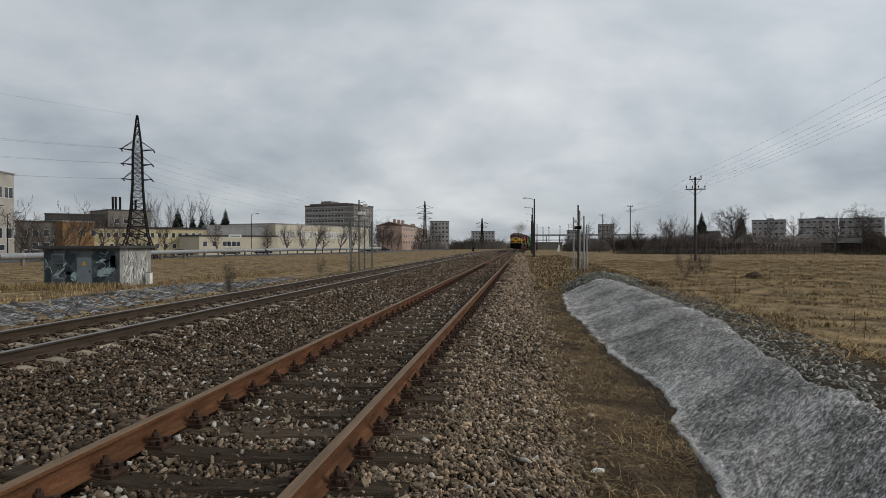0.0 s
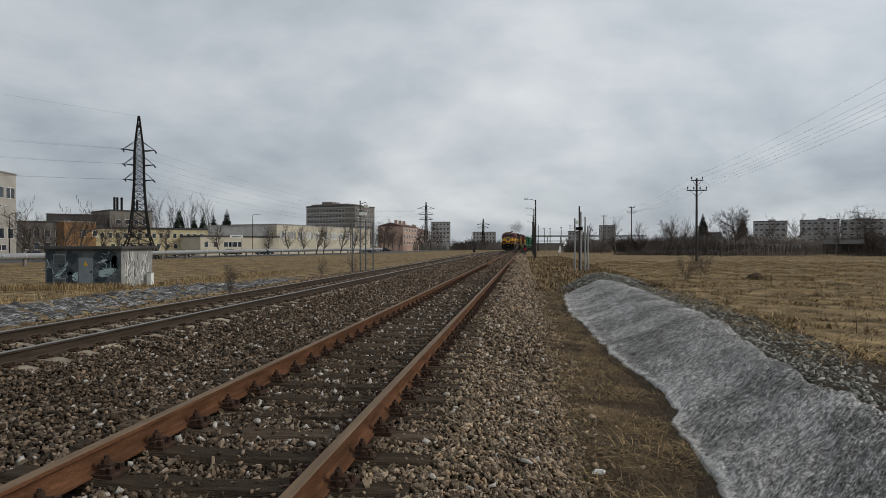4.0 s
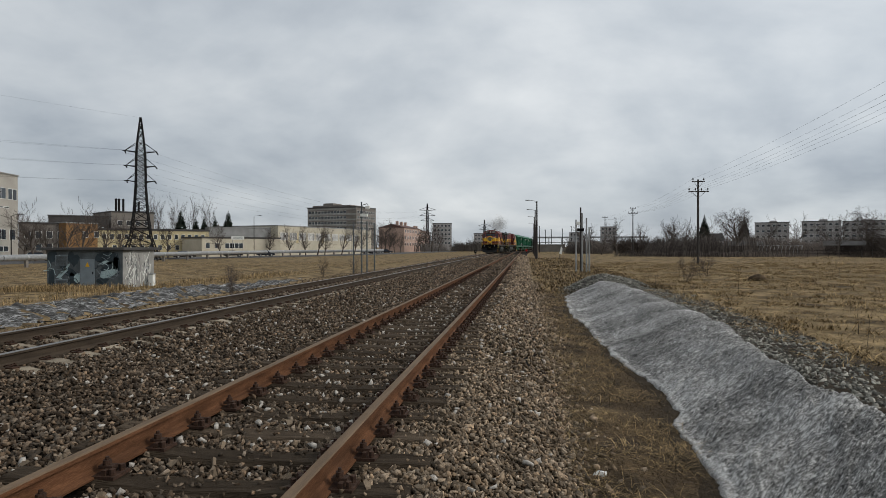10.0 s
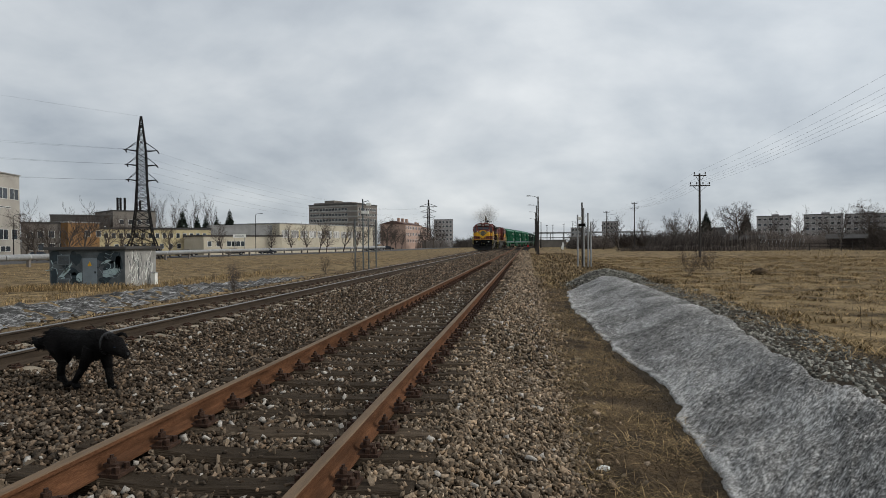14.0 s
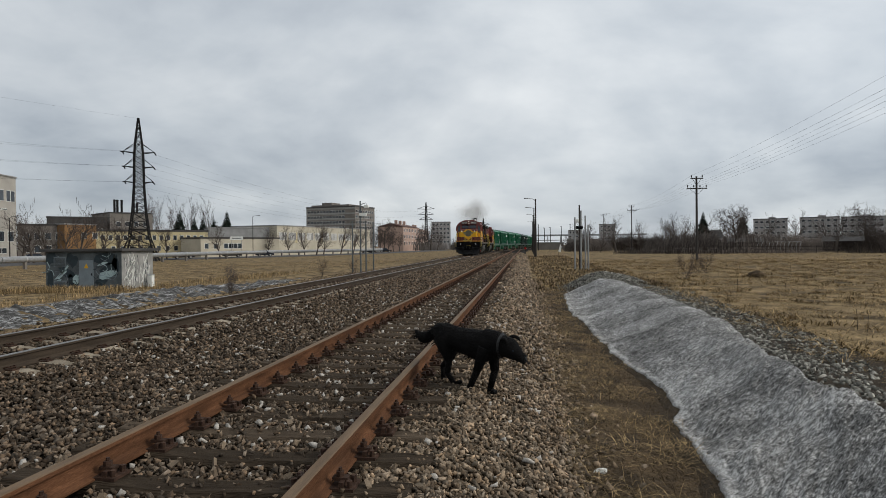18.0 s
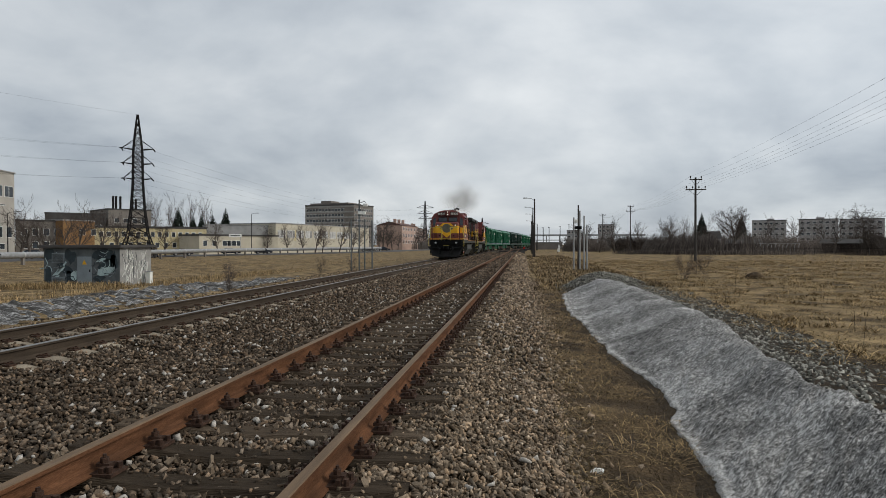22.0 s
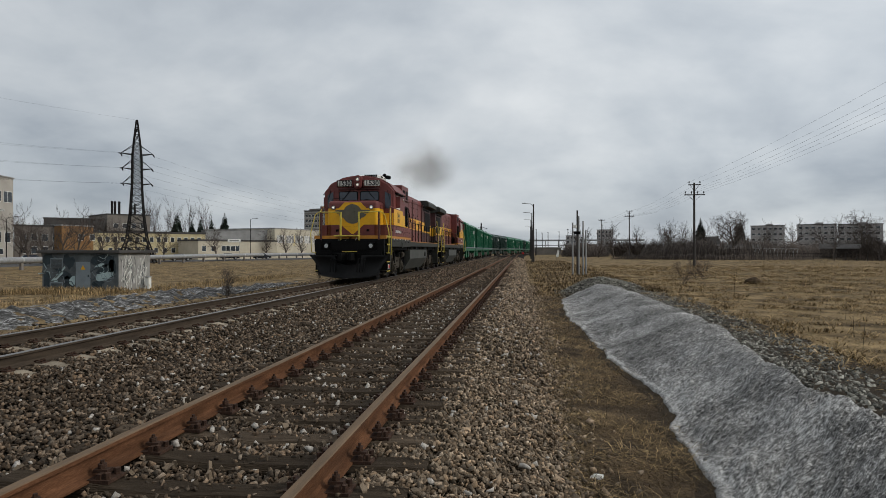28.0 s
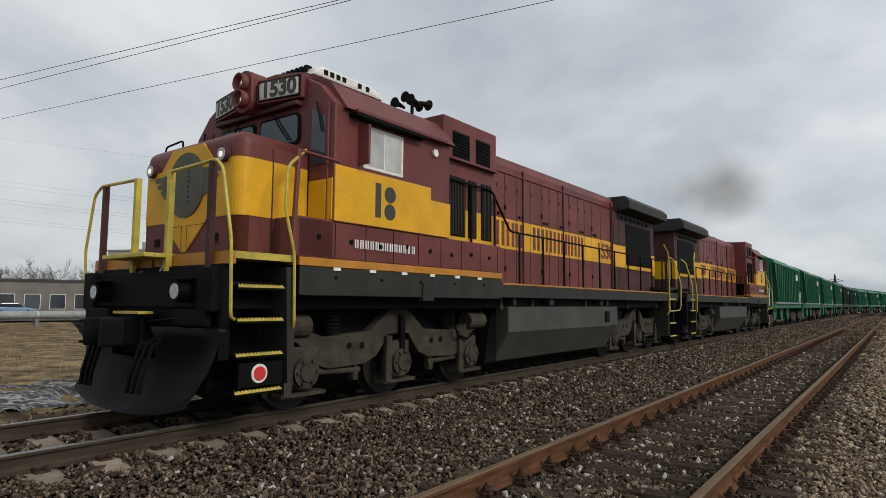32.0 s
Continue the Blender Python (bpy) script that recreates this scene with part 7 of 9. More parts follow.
# ---- yard beyond the end of the view ----
def build_yard():
    t = house_box("yard_wall", "long low grey yard wall beyond the tracks", (6.8, 230), (16.5, 230), 4, -1, 2.0, "plaster_grey", category="wall", roof="roof_grey", parapet=0.2)
    t = house_box("yard_shed", "low grey shed in the rail yard", (20.5, 262), (33, 262), 10, -1, 3.4, "plaster_grey", roof="roof_grey", parapet=0.2, rows=[(0.8, 1.2, even(0.5, 12, 5, 1.5), "pane")])
    g = thing("gantry", "distant steel pipe gantry across the rail yard", "gantry", at=pose(0, 300, 0))
    for k in range(9):
        x = 7 + 6.2 * k
        part("leg", box(B(), x - 0.2, x + 0.2, -0.2, 0.2, -1, 6.2), "galv", g)
    part("beam", box(B(), 5, 60, -0.4, 0.4, 5.4, 6.2), "galv", g)
    part("beam", box(B(), 5, 60, -0.3, 0.3, 3.2, 3.6), "galv", g)
    for x, y, h in ((13.0, 265, 9.5), (18.0, 270, 10), (29, 285, 8), (10, 250, 9), (24, 300, 12), (38, 300, 10)):
        t = thing("yard_mast", "thin dark mast in the distant rail yard", "mast", "yard masts", at=pose(x, y, -0.8))
        part("pole", cyl(B(), (0, 0, -0.5), (0, 0, h), 0.17, 0.12, 8), "lattice", t)
        part("head", box(B(), -0.5, 0.3, -0.15, 0.15, h - 0.2, h, 0.03), "lattice", t)
    # far apartment blocks and a house beyond the field
    for d0, d1, r, z in ((-19.5, -22.0, 350, 13.2), (-22.9, -25.6, 350, 13.4), (-25.7, -28.6, 352, 13.2), (-28.8, -33, 356, 13.4), (-33.4, -39, 365, 13.2)):
        a, b = polar(d0, r), polar(d1, r)
        run = (Vector(a) - Vector(b)).length
        t = house_box("panel_block", "pale five-storey panel apartment block beyond the gardens", a, b, 12, -1, z, "plaster_pale", rows=[(z - 2.75 * k - 2.0, 1.1, [(run * (0.04 + 0.16 * k), run * (0.04 + 0.16 * k) + run * 0.10) for k in range(6)], "pane") for k in range(4)], group="panel blocks")
        part("stair_head", box(B(), run * 0.45, run * 0.66, 3, 8, z + 0.3, z + 1.2), "plaster_pale", t)
        for u in (0.32, 0.64):
            part("panel_joint", box(B(), run * u, run * u + 0.5, -0.05, 0.05, 0, z), "concrete", t)
    house_box("garden_house", "small white house with a steep dark roof", polar(-16.2, 205), polar(-17.2, 206), 7, -1, 3.0, "plaster_pale", pitched=2.4, rows=[(0.8, 1.2, even(1, 5, 2, 1.0), "pane")])
    for d, r, l in ((-17.6, 150, 9), (-24.5, 148, 7)):
        a, b = polar(d, r), polar(d - 2.6, r)
        house_box("garden_shed", "low dark garden shed behind a fence", a, b, 4, -1, 1.5, "brush", pitched=0.9, roof="roof_dark")
    t = thing("greenhouse_frame", "bare pale greenhouse frame in the gardens", "greenhouse", at=pose(*polar(-19.8, 142), -0.6, 0, 0, -20))
    for k in range(12):
        part("hoop", tube(B(), rounded([(0.7 * k, 0, 0), (0.7 * k, 0, 1.4), (0.7 * k + 0.3, 1.5, 2.1), (0.7 * k, 3, 1.4), (0.7 * k, 3, 0)], 0.4), 0.05, 5), "galv", t)
    part("ridge", cyl(B(), (0, 1.5, 2.05), (8, 1.5, 2.05), 0.05, seg=5), "galv", t)
    f = thing("garden_fence", "dark wire fence with thin posts along the gardens", "fence")
    for k in range(44):
        x, y = polar(-12.5 - 0.72 * k, 128 - 0.5 * k)
        part("post", cyl(B(), (x, y, -0.9), (x, y, 0.75), 0.05, seg=5), "tar_pole", f)
        if k < 43:
            xn, yn = polar(-12.5 - 0.72 * (k + 1), 128 - 0.5 * (k + 1))
            for z in (0.1, 0.6):
                part("wire", cyl(B(), (x, y, z), (xn, yn, z), 0.02, seg=4), "lattice", f)


build_yard()


# ---- trees ----
def grow(rnd, h, levels, spread, trunk_r, up=0.25, first=0.3):
    """Limbs and twigs of a bare tree as two lists of tapered segments."""
    limbs, twigs = [], []

    def branch(p, d, length, r, level):
        n = 3 if level else 5
        q, dd = p, d
        for k in range(n):
            dd = (dd + Vector((rnd.gauss(0, 0.10), rnd.gauss(0, 0.10), up * 0.12))).normalized()
            nx = q + dd * (length / n)
            ra, rb = r * (1 - 0.6 * k / n), r * (1 - 0.6 * (k + 1) / n)
            (limbs if level < 2 else twigs).append((q, nx, ra, rb))
            if level < levels and (level or (k + 1) / n > first):
                for _ in range(2 if level else 3):
                    side = dd.cross(Vector((rnd.gauss(0, 1), rnd.gauss(0, 1), rnd.gauss(0, 1)))).normalized()
                    nd = (dd * (1 - spread * 0.5) + side * spread + Vector((0, 0, up * 0.3))).normalized()
                    branch(nx, nd, length * rnd.uniform(0.38, 0.6), rb * 0.62, level + 1)
            q = nx

    branch(Vector((0, 0, -0.3)), Vector((0, 0, 1)), h * 0.72, trunk_r, 0)
    return limbs, twigs


def seg_mesh(name, segs, seg, material, parent, rmin=0.0):
    verts, faces = [], []
    for a, b, ra, rb in segs:
        d = (b - a).normalized()
        u = d.orthogonal().normalized()
        w = d.cross(u)
        base = len(verts)
        for p, r in ((a, max(ra, rmin)), (b, max(rb, rmin * 0.7))):
            for k in range(seg):
                t = 2 * math.pi * k / seg
                verts.append(p + (u * math.cos(t) + w * math.sin(t)) * r)
        for k in range(seg):
            faces.append((base + k, base + (k + 1) % seg, base + seg + (k + 1) % seg, base + seg + k))
    return mesh_of(name, verts, faces, material, parent)


def bare_tree(seed, h, spread, r, label, bark="bark", levels=3, up=0.3, first=0.3, rmin=0.035):
    t = thing("bare_tree", label, "tree", "bare trees")
    limbs, twigs = grow(random.Random(seed), h, levels, spread, r, up, first)
    seg_mesh("trunk", limbs, 6, bark, t, rmin)
    seg_mesh("crown", twigs, 3, "twig", t, rmin)
    return t


def spruce(seed, h, w):
    rnd = random.Random(seed)
    t = thing("spruce_tree", "dark green spruce with drooping tiers", "tree", "spruces")
    part("trunk", cyl(B(), (0, 0, -0.3), (0, 0, h), 0.16, 0.03, 7), "bark", t)
    verts, faces = [], []
    z = h * 0.08
    while z < h:
        reach = w * (1 - z / h) ** 0.85 * rnd.uniform(0.8, 1.15) + 0.12
        for k in range(20):
            a = rnd.uniform(0, 6.283)
            q = reach * rnd.uniform(0.7, 1.1)
            c, s = math.cos(a), math.sin(a)
            b = len(verts)
            wd = 0.30 * q + 0.1
            verts += [(0, 0, z + 0.1), (c * q * 0.6 - s * wd, s * q * 0.6 + c * wd, z - 0.05 * q), (c * q, s * q, z - 0.28 * q), (c * q * 0.6 + s * wd, s * q * 0.6 - c * wd, z - 0.05 * q), (c * q * 0.55, s * q * 0.55, z - 0.3 * q)]
            faces += [(b, b + 1, b + 2), (b, b + 2, b + 3), (b + 1, b + 4, b + 2), (b + 4, b + 3, b + 2)]
        z += h * 0.024
    mesh_of("crown", verts, faces, "spruce", t)
    return t


def plant(src, deg, r, turn=0.0, first=[]):
    """Sets a tree at a bearing and range: the first use moves it, later ones copy it."""
    x, y = polar(deg, r)
    m = pose(x, y, ground_z(x, y), 0, 0, turn)
    if src not in first:
        first.append(src)
        src.matrix_basis = m
        return src
    return copy_thing(src, m)


def build_trees():
    rnd = random.Random(21)
    broad = bare_tree(1, 13.0, 0.85, 0.42, "large bare broad-crowned tree", levels=4, up=0.2, first=0.35, rmin=0.022)
    broad2 = bare_tree(7, 12.0, 0.85, 0.36, "large bare broad-crowned tree", levels=4, up=0.15, first=0.25, rmin=0.022)
    mid = bare_tree(2, 8.0, 0.55, 0.2, "bare street tree with upright limbs", levels=3, up=0.35, first=0.3, rmin=0.018)
    mid2 = bare_tree(3, 7.0, 0.6, 0.18, "bare street tree with spreading limbs", levels=3, up=0.3, first=0.2, rmin=0.016)
    pollard = bare_tree(9, 6.0, 0.5, 0.24, "pollarded bare street tree with stubby limbs", levels=2, up=0.45, first=0.4, rmin=0.028)
    birch = bare_tree(4, 14.0, 0.28, 0.15, "tall slender bare birch behind the buildings", bark="bark_pale", levels=3, up=0.45, first=0.25, rmin=0.016)
    bush = bare_tree(5, 4.2, 0.75, 0.1, "bare twiggy shrub with thin upright stems", levels=3, up=0.3, first=0.05, rmin=0.014)
    plant(broad, -18.1, 205, 40)
    plant(broad2, -27.3, 215, 10)
    plant(broad2, 10.9, 300, 100)
    for d, r, s in ((39.0, 112, mid), (41.8, 118, mid), (42.6, 130, mid2), (41.0, 130, mid2), (40.0, 128, mid), (37.3, 118, mid2), (36.2, 128, mid2), (34.4, 140, mid2), (32.3, 138, mid2), (28.0, 150, mid2), (19.6, 168, mid), (20.6, 170, mid2), (18.9, 172, mid2), (17.4, 178, mid), (16.2, 180, mid2), (15.6, 182, mid), (14.2, 235, mid), (13.6, 240, mid2), (13.0, 238, mid), (12.4, 245, mid), (11.9, 240, mid2), (13.3, 250, broad2), (10.4, 262, mid), (9.6, 270, mid), (8.9, 275, broad2), (8.3, 280, mid), (23.9, 172, mid2), (22.0, 172, mid2)):
        plant(s, d, r, rnd.uniform(0, 360))
    for d, r in ((52.5, 98), (50.4, 98), (49.3, 99), (47.1, 102), (46.1, 104), (45.0, 106), (57, 97), (55, 98)):
        plant(pollard, d, r, rnd.uniform(0, 360))
    for d, r in ((33.0, 205), (31.8, 208), (30.6, 210), (28.9, 208), (34.0, 210)):
        plant(birch, d, r, rnd.uniform(0, 360))
    for k in range(16):
        plant(mid if k % 2 else mid2, 65.5 + 0.75 * k, 128 + rnd.uniform(0, 8), rnd.uniform(0, 360))
    sp = spruce(1, 13.8, 4.2)
    sp2 = spruce(2, 11.8, 3.4)
    for d, r, s in ((31.3, 198, sp), (30.1, 200, sp2), (29.4, 196, sp2), (28.5, 195, sp2), (27.4, 198, sp), (-15.6, 205, sp2), (-18.7, 225, sp2)):
        plant(s, d, r, rnd.uniform(0, 360))
    for d, r in ((-13.2, 150), (-13.9, 152), (-14.4, 150), (-11.6, 160), (-10.6, 165), (-9.0, 180), (-8.2, 175), (-3.9, 185), (-5.0, 190), (-30.4, 132), (-31.8, 130), (-28.6, 134)):
        plant(bush if d > -13 or d < -14.2 else mid2, d, r, rnd.uniform(0, 360))
    for k in range(46):
        d = -5.5 - 41 * ((k * 0.618) % 1.0)
        plant((mid, bush, mid2, bush)[k % 4], d, rnd.uniform(140, 215), rnd.uniform(0, 360))
    small = bare_tree(6, 1.5, 0.7, 0.02, "low bare shrub in the dry grass", levels=3, up=0.5, first=0.02, rmin=0.0025)
    for x, y in ((-12.5, 28.4), (-13.0, 29.2), (13.0, 40.2), (13.6, 40.6), (-12.0, 48), (-13.5, 45), (10.4, 33)):
        m = pose(x, y, ground_z(x, y), 0, 0, x * 50)
        if (x, y) == (-12.5, 28.4):
            small.matrix_basis = m
        else:
            copy_thing(small, m)


build_trees()


# ---- loose stones, grass and thickets ----
def rock_shapes(n, seed):
    """Small angular stones: unit shapes of 12 corners or fewer, as arrays."""
    rnd = np.random.RandomState(seed)
    out = []
    g = (1 + 5 ** 0.5) / 2
    ico = np.array([(-1, g, 0), (1, g, 0), (-1, -g, 0), (1, -g, 0), (0, -1, g), (0, 1, g), (0, -1, -g), (0, 1, -g), (g, 0, -1), (g, 0, 1), (-g, 0, -1), (-g, 0, 1)]) / 1.9
    tri = np.array([(0, 11, 5), (0, 5, 1), (0, 1, 7), (0, 7, 10), (0, 10, 11), (1, 5, 9), (5, 11, 4), (11, 10, 2), (10, 7, 6), (7, 1, 8), (3, 9, 4), (3, 4, 2), (3, 2, 6), (3, 6, 8), (3, 8, 9), (4, 9, 5), (2, 4, 11), (6, 2, 10), (8, 6, 7), (9, 8, 1)])
    cube = np.array([(x, y, z) for z in (-1, 1) for y in (-1, 1) for x in (-1, 1)]) * 0.62
    ctri = np.array([(0, 2, 3), (0, 3, 1), (4, 5, 7), (4, 7, 6), (0, 1, 5), (0, 5, 4), (1, 3, 7), (1, 7, 5), (3, 2, 6), (3, 6, 7), (2, 0, 4), (2, 4, 6)])
    for k in range(n):
        v, f = (ico, tri) if k % 6 == 0 else (cube, ctri)
        v = v * rnd.uniform(0.62, 1.25, (len(v), 1)) + rnd.normal(0, 0.13, v.shape)
        out.append((v * np.array([rnd.uniform(0.95, 1.6), rnd.uniform(0.65, 1.05), rnd.uniform(0.38, 0.72)]), f))
    return out


ROCKS = rock_shapes(18, 4)


def rot_mats(rnd, n):
    q = rnd.normal(size=(n, 4))
    q /= np.linalg.norm(q, axis=1, keepdims=True)
    w, x, y, z = q.T
    return np.stack([np.stack([1 - 2 * (y * y + z * z), 2 * (x * y - z * w), 2 * (x * z + y * w)], -1), np.stack([2 * (x * y + z * w), 1 - 2 * (x * x + z * z), 2 * (y * z - x * w)], -1), np.stack([2 * (x * z - y * w), 2 * (y * z + x * w), 1 - 2 * (x * x + y * y)], -1)], 1)


def scatter(name, label, category, pts, sizes, material, seed, parent=None):
    """Many small stones joined into one mesh."""
    rnd = np.random.RandomState(seed)
    n = len(pts)
    pick = rnd.randint(0, len(ROCKS), n)
    rots = rot_mats(rnd, n)
    verts, faces, base = [], [], 0
    for k, (v, f) in enumerate(ROCKS):
        idx = np.where(pick == k)[0]
        if not len(idx):
            continue
        vv = np.einsum("nij,vj->nvi", rots[idx], v) * sizes[idx][:, None, None]
        vv[:, :, 2] *= 0.95
        vv += pts[idx][:, None, :]
        ff = f[None] + (base + np.arange(len(idx)) * len(v))[:, None, None]
        verts.append(vv.reshape(-1, 3))
        faces.append(ff.reshape(-1, 3))
        base += len(idx) * len(v)
    verts, faces = np.concatenate(verts), np.concatenate(faces)
    me = bpy.data.meshes.new(name)
    me.vertices.add(len(verts))
    me.vertices.foreach_set("co", verts.ravel().astype(np.float32))
    me.loops.add(faces.size)
    me.loops.foreach_set("vertex_index", faces.ravel().astype(np.int32))
    me.polygons.add(len(faces))
    me.polygons.foreach_set("loop_start", np.arange(0, faces.size, 3, dtype=np.int32))
    me.update(calc_edges=True)
    me.materials.append(M[material])
    ob = new(name, me)
    if parent is not None:
        ob.parent = parent
        ob["kind"] = "stuff"
        return ob
    return tagged(ob, label, category, kind="stuff")


def on_sleeper(x, y):
    """Near-track sleepers stay mostly clear of stones between and just outside the rails."""
    k = ((y + 3.0) / 0.555) % 1.0
    d = min(k, 1 - k) * 0.555
    return abs(x) < 1.30 and d < 0.105


def on_far_sleeper(x, y):
    k = ((y + 6.0) / 0.555) % 1.0
    d = min(k, 1 - k) * 0.555
    return abs(x - FAR_X) < 1.33 and d < 0.12


def near_rail(x):
    return min(abs(x - 0.797), abs(x + 0.797), abs(x - FAR_X - 0.797), abs(x - FAR_X + 0.797)) < 0.085


def ballast_points(rnd, n, x0, x1, y0, y1, keep_sleepers=True):
    pts = []
    xs, ys = rnd.uniform(x0, x1, n), rnd.uniform(y0, y1, n)
    for x, y in zip(xs, ys):
        if near_rail(x):
            continue
        z = bed_z(x, y)
        if keep_sleepers and on_far_sleeper(x, y) and rnd.rand() > 0.02:
            continue
        if keep_sleepers and (on_sleeper(x, y) or on_far_sleeper(x, y)) and rnd.rand() > 0.10 + 0.45 * max(0.0, n2(x, y, 1.5)) + 0.018 * min(max(0.0, y - 8), 12):
            continue
        if keep_sleepers and (on_sleeper(x, y) or on_far_sleeper(x, y)):
            z += 0.035
        pts.append((x, y, z))
    return np.array(pts)


def build_ballast():
    rnd = np.random.RandomState(8)
    for n, x0, x1, y0, y1, s0, s1 in ((5000, -9.0, 2.6, -5.0, 1.95, 0.045, 0.065), (13000, 0.9, 2.62, 2.0, 8.5, 0.014, 0.026), (9000, -0.75, 0.75, 2.2, 9.0, 0.013, 0.024), (38000, -4.4, 2.6, 1.9, 8.0, 0.017, 0.033), (40000, -9.0, 2.6, 7.5, 16.0, 0.020, 0.037), (31000, -9.0, 2.55, 15.5, 32.0, 0.032, 0.054), (18000, -9.0, 2.5, 31.0, 62.0, 0.05, 0.085), (9000, -9.0, 2.4, 60.0, 112.0, 0.10, 0.16), (9000, -9.0, -4.3, 1.5, 8.0, 0.022, 0.042)):
        pts = ballast_points(rnd, n, x0, x1, y0, y1)
        z = rnd.uniform(-0.05, 0.022, len(pts))
        pts[:, 2] += z
        size = rnd.uniform(s0, s1, len(pts)) * np.where(rnd.rand(len(pts)) > 0.93, 1.35, 1.0)
        right = pts[:, 0] > 1.0 + 0.25 * np.sin(pts[:, 1] * 1.3)
        scatter("ballast_stones", "", "", pts[~right], size[~right], "stone", int(n % 97), BED)
        if right.any():
            scatter("ballast_stones", "", "", pts[right], size[right], "stone_shoulder", int(n % 89), BED)
    # thinning out into the grass
    pts = np.array([(2.35 + abs(a), y, ground_z(2.35 + abs(a), y) + 0.012) for a, y in zip(rnd.normal(0, 0.28, 2600), rnd.uniform(2.5, 34, 2600))])
    scatter("ballast_stones", "", "", pts, rnd.uniform(0.022, 0.05, len(pts)), "stone_shoulder", 31, BED)
    # pale stones strewn among the rest
    pts = np.concatenate([ballast_points(rnd, 900, -4.6, 2.5, 2.2, 22.0), ballast_points(rnd, 700, -0.9, 0.9, 2.2, 24.0)])
    pts[:, 2] += 0.014
    scatter("pale_ballast_stones", "", "", pts, rnd.uniform(0.018, 0.042, len(pts)), "stone_pale", 5, BED)
    # the nearest ones singly
    shapes = []
    for k, (v, f) in enumerate(ROCKS[:9]):
        me = bpy.data.meshes.new("stone")
        me.from_pydata([tuple(p) for p in v], [], [tuple(q) for q in f])
        me.materials.append(M["stone_single"])
        shapes.append(me)
    pts = ballast_points(rnd, 420, -1.6, 2.4, 2.4, 5.6)
    for k, p in enumerate(pts[:290]):
        ob = new("stone", shapes[k % 9])
        ob.parent = BED
        s = rnd.uniform(0.020, 0.036)
        ob.matrix_basis = Matrix.Translation((p[0], p[1], p[2] + 0.022)) @ Euler(tuple(rnd.uniform(0, 6.28, 3))).to_matrix().to_4x4() @ Matrix.Diagonal((s, s, s, 1))
    # grey stones on the berm behind the snow, and a few in the ditch
    pts, n = [], 21000
    for x, y in zip(rnd.uniform(4.8, 8.9, n), rnd.uniform(3.0, 31.0, n)):
        lim = snow_top(y) + 0.05 + 0.15 * n2(x, y, 0.4)
        wide = lerp(y, [(3, 6.9), (8, 7.0), (13, 7.7), (21, 8.2), (31, 8.3)])
        if lim - 0.5 < x < wide + 0.5 * n2(x, y, 0.6) and (rnd.rand() < 1.0 - 0.6 * (x - lim) / 2.6):
            pts.append((x, y, ground_z(x, y) + 0.012))
    for x, y in zip(rnd.uniform(3.6, 6.4, 2600), rnd.uniform(25.5, 32.0, 2600)):
        if rnd.rand() < 1 - abs(y - 28.5) / 4:
            pts.append((x, y, ground_z(x, y) + 0.02))
    pts = np.array(pts)
    scatter("berm_stones", "grey field stones piled along the berm beside the snow", "stones", pts, rnd.uniform(0.018, 0.044, len(pts)), "stone_grey", 3)
    # the heap of stones where the snow bank ends
    def heap(x, y):
        return ground_z(x, y) + max(-0.05, 0.40 * (1 - ((x - 5.75) / 2.0) ** 2 - ((y - 28.8) / 2.8) ** 2)) + 0.04 * n2(x, y, 1.5)

    t = thing("stone_heap", "heap of grey field stones at the end of the snow bank", "stone heap")
    xs, ys = [3.5 + 0.15 * k for k in range(31)], [25.8 + 0.2 * k for k in range(31)]
    mesh_of("heap_core", [(x, y, heap(x, y) - 0.03) for y in ys for x in xs], [(j * 31 + i, j * 31 + i + 1, (j + 1) * 31 + i + 1, (j + 1) * 31 + i) for j in range(30) for i in range(30)], "stone_grey", t)
    pts = np.array([(x, y, heap(x, y)) for x, y in zip(rnd.uniform(3.7, 7.9, 7000), rnd.uniform(25.9, 31.6, 7000)) if ((x - 5.75) / 2.1) ** 2 + ((y - 28.8) / 2.9) ** 2 < 1])
    scatter("heap_rubble", "", "", pts, rnd.uniform(0.022, 0.048, len(pts)), "stone_grey", 13, t)
    # far-side stones in the ditch
    m = 2500
    pts = np.array([(x, y, ground_z(x, y) + 0.015) for x, y in zip(rnd.uniform(-13.6, -9.0, m), rnd.uniform(2, 55, m))])
    scatter("ditch_stones", "scattered dark stones in the far ditch", "stones", pts, rnd.uniform(0.03, 0.07, m), "stone", 9)
    w = thing("white_stone", "single white stone lying in the grass by the ballast", "stone", at=pose(2.72, 5.55, ground_z(2.72, 5.55) + 0.02))
    v, f = ROCKS[0]
    mesh_of("stone", [tuple(p * 0.045) for p in v], [tuple(q) for q in f], "white", w)


build_ballast()


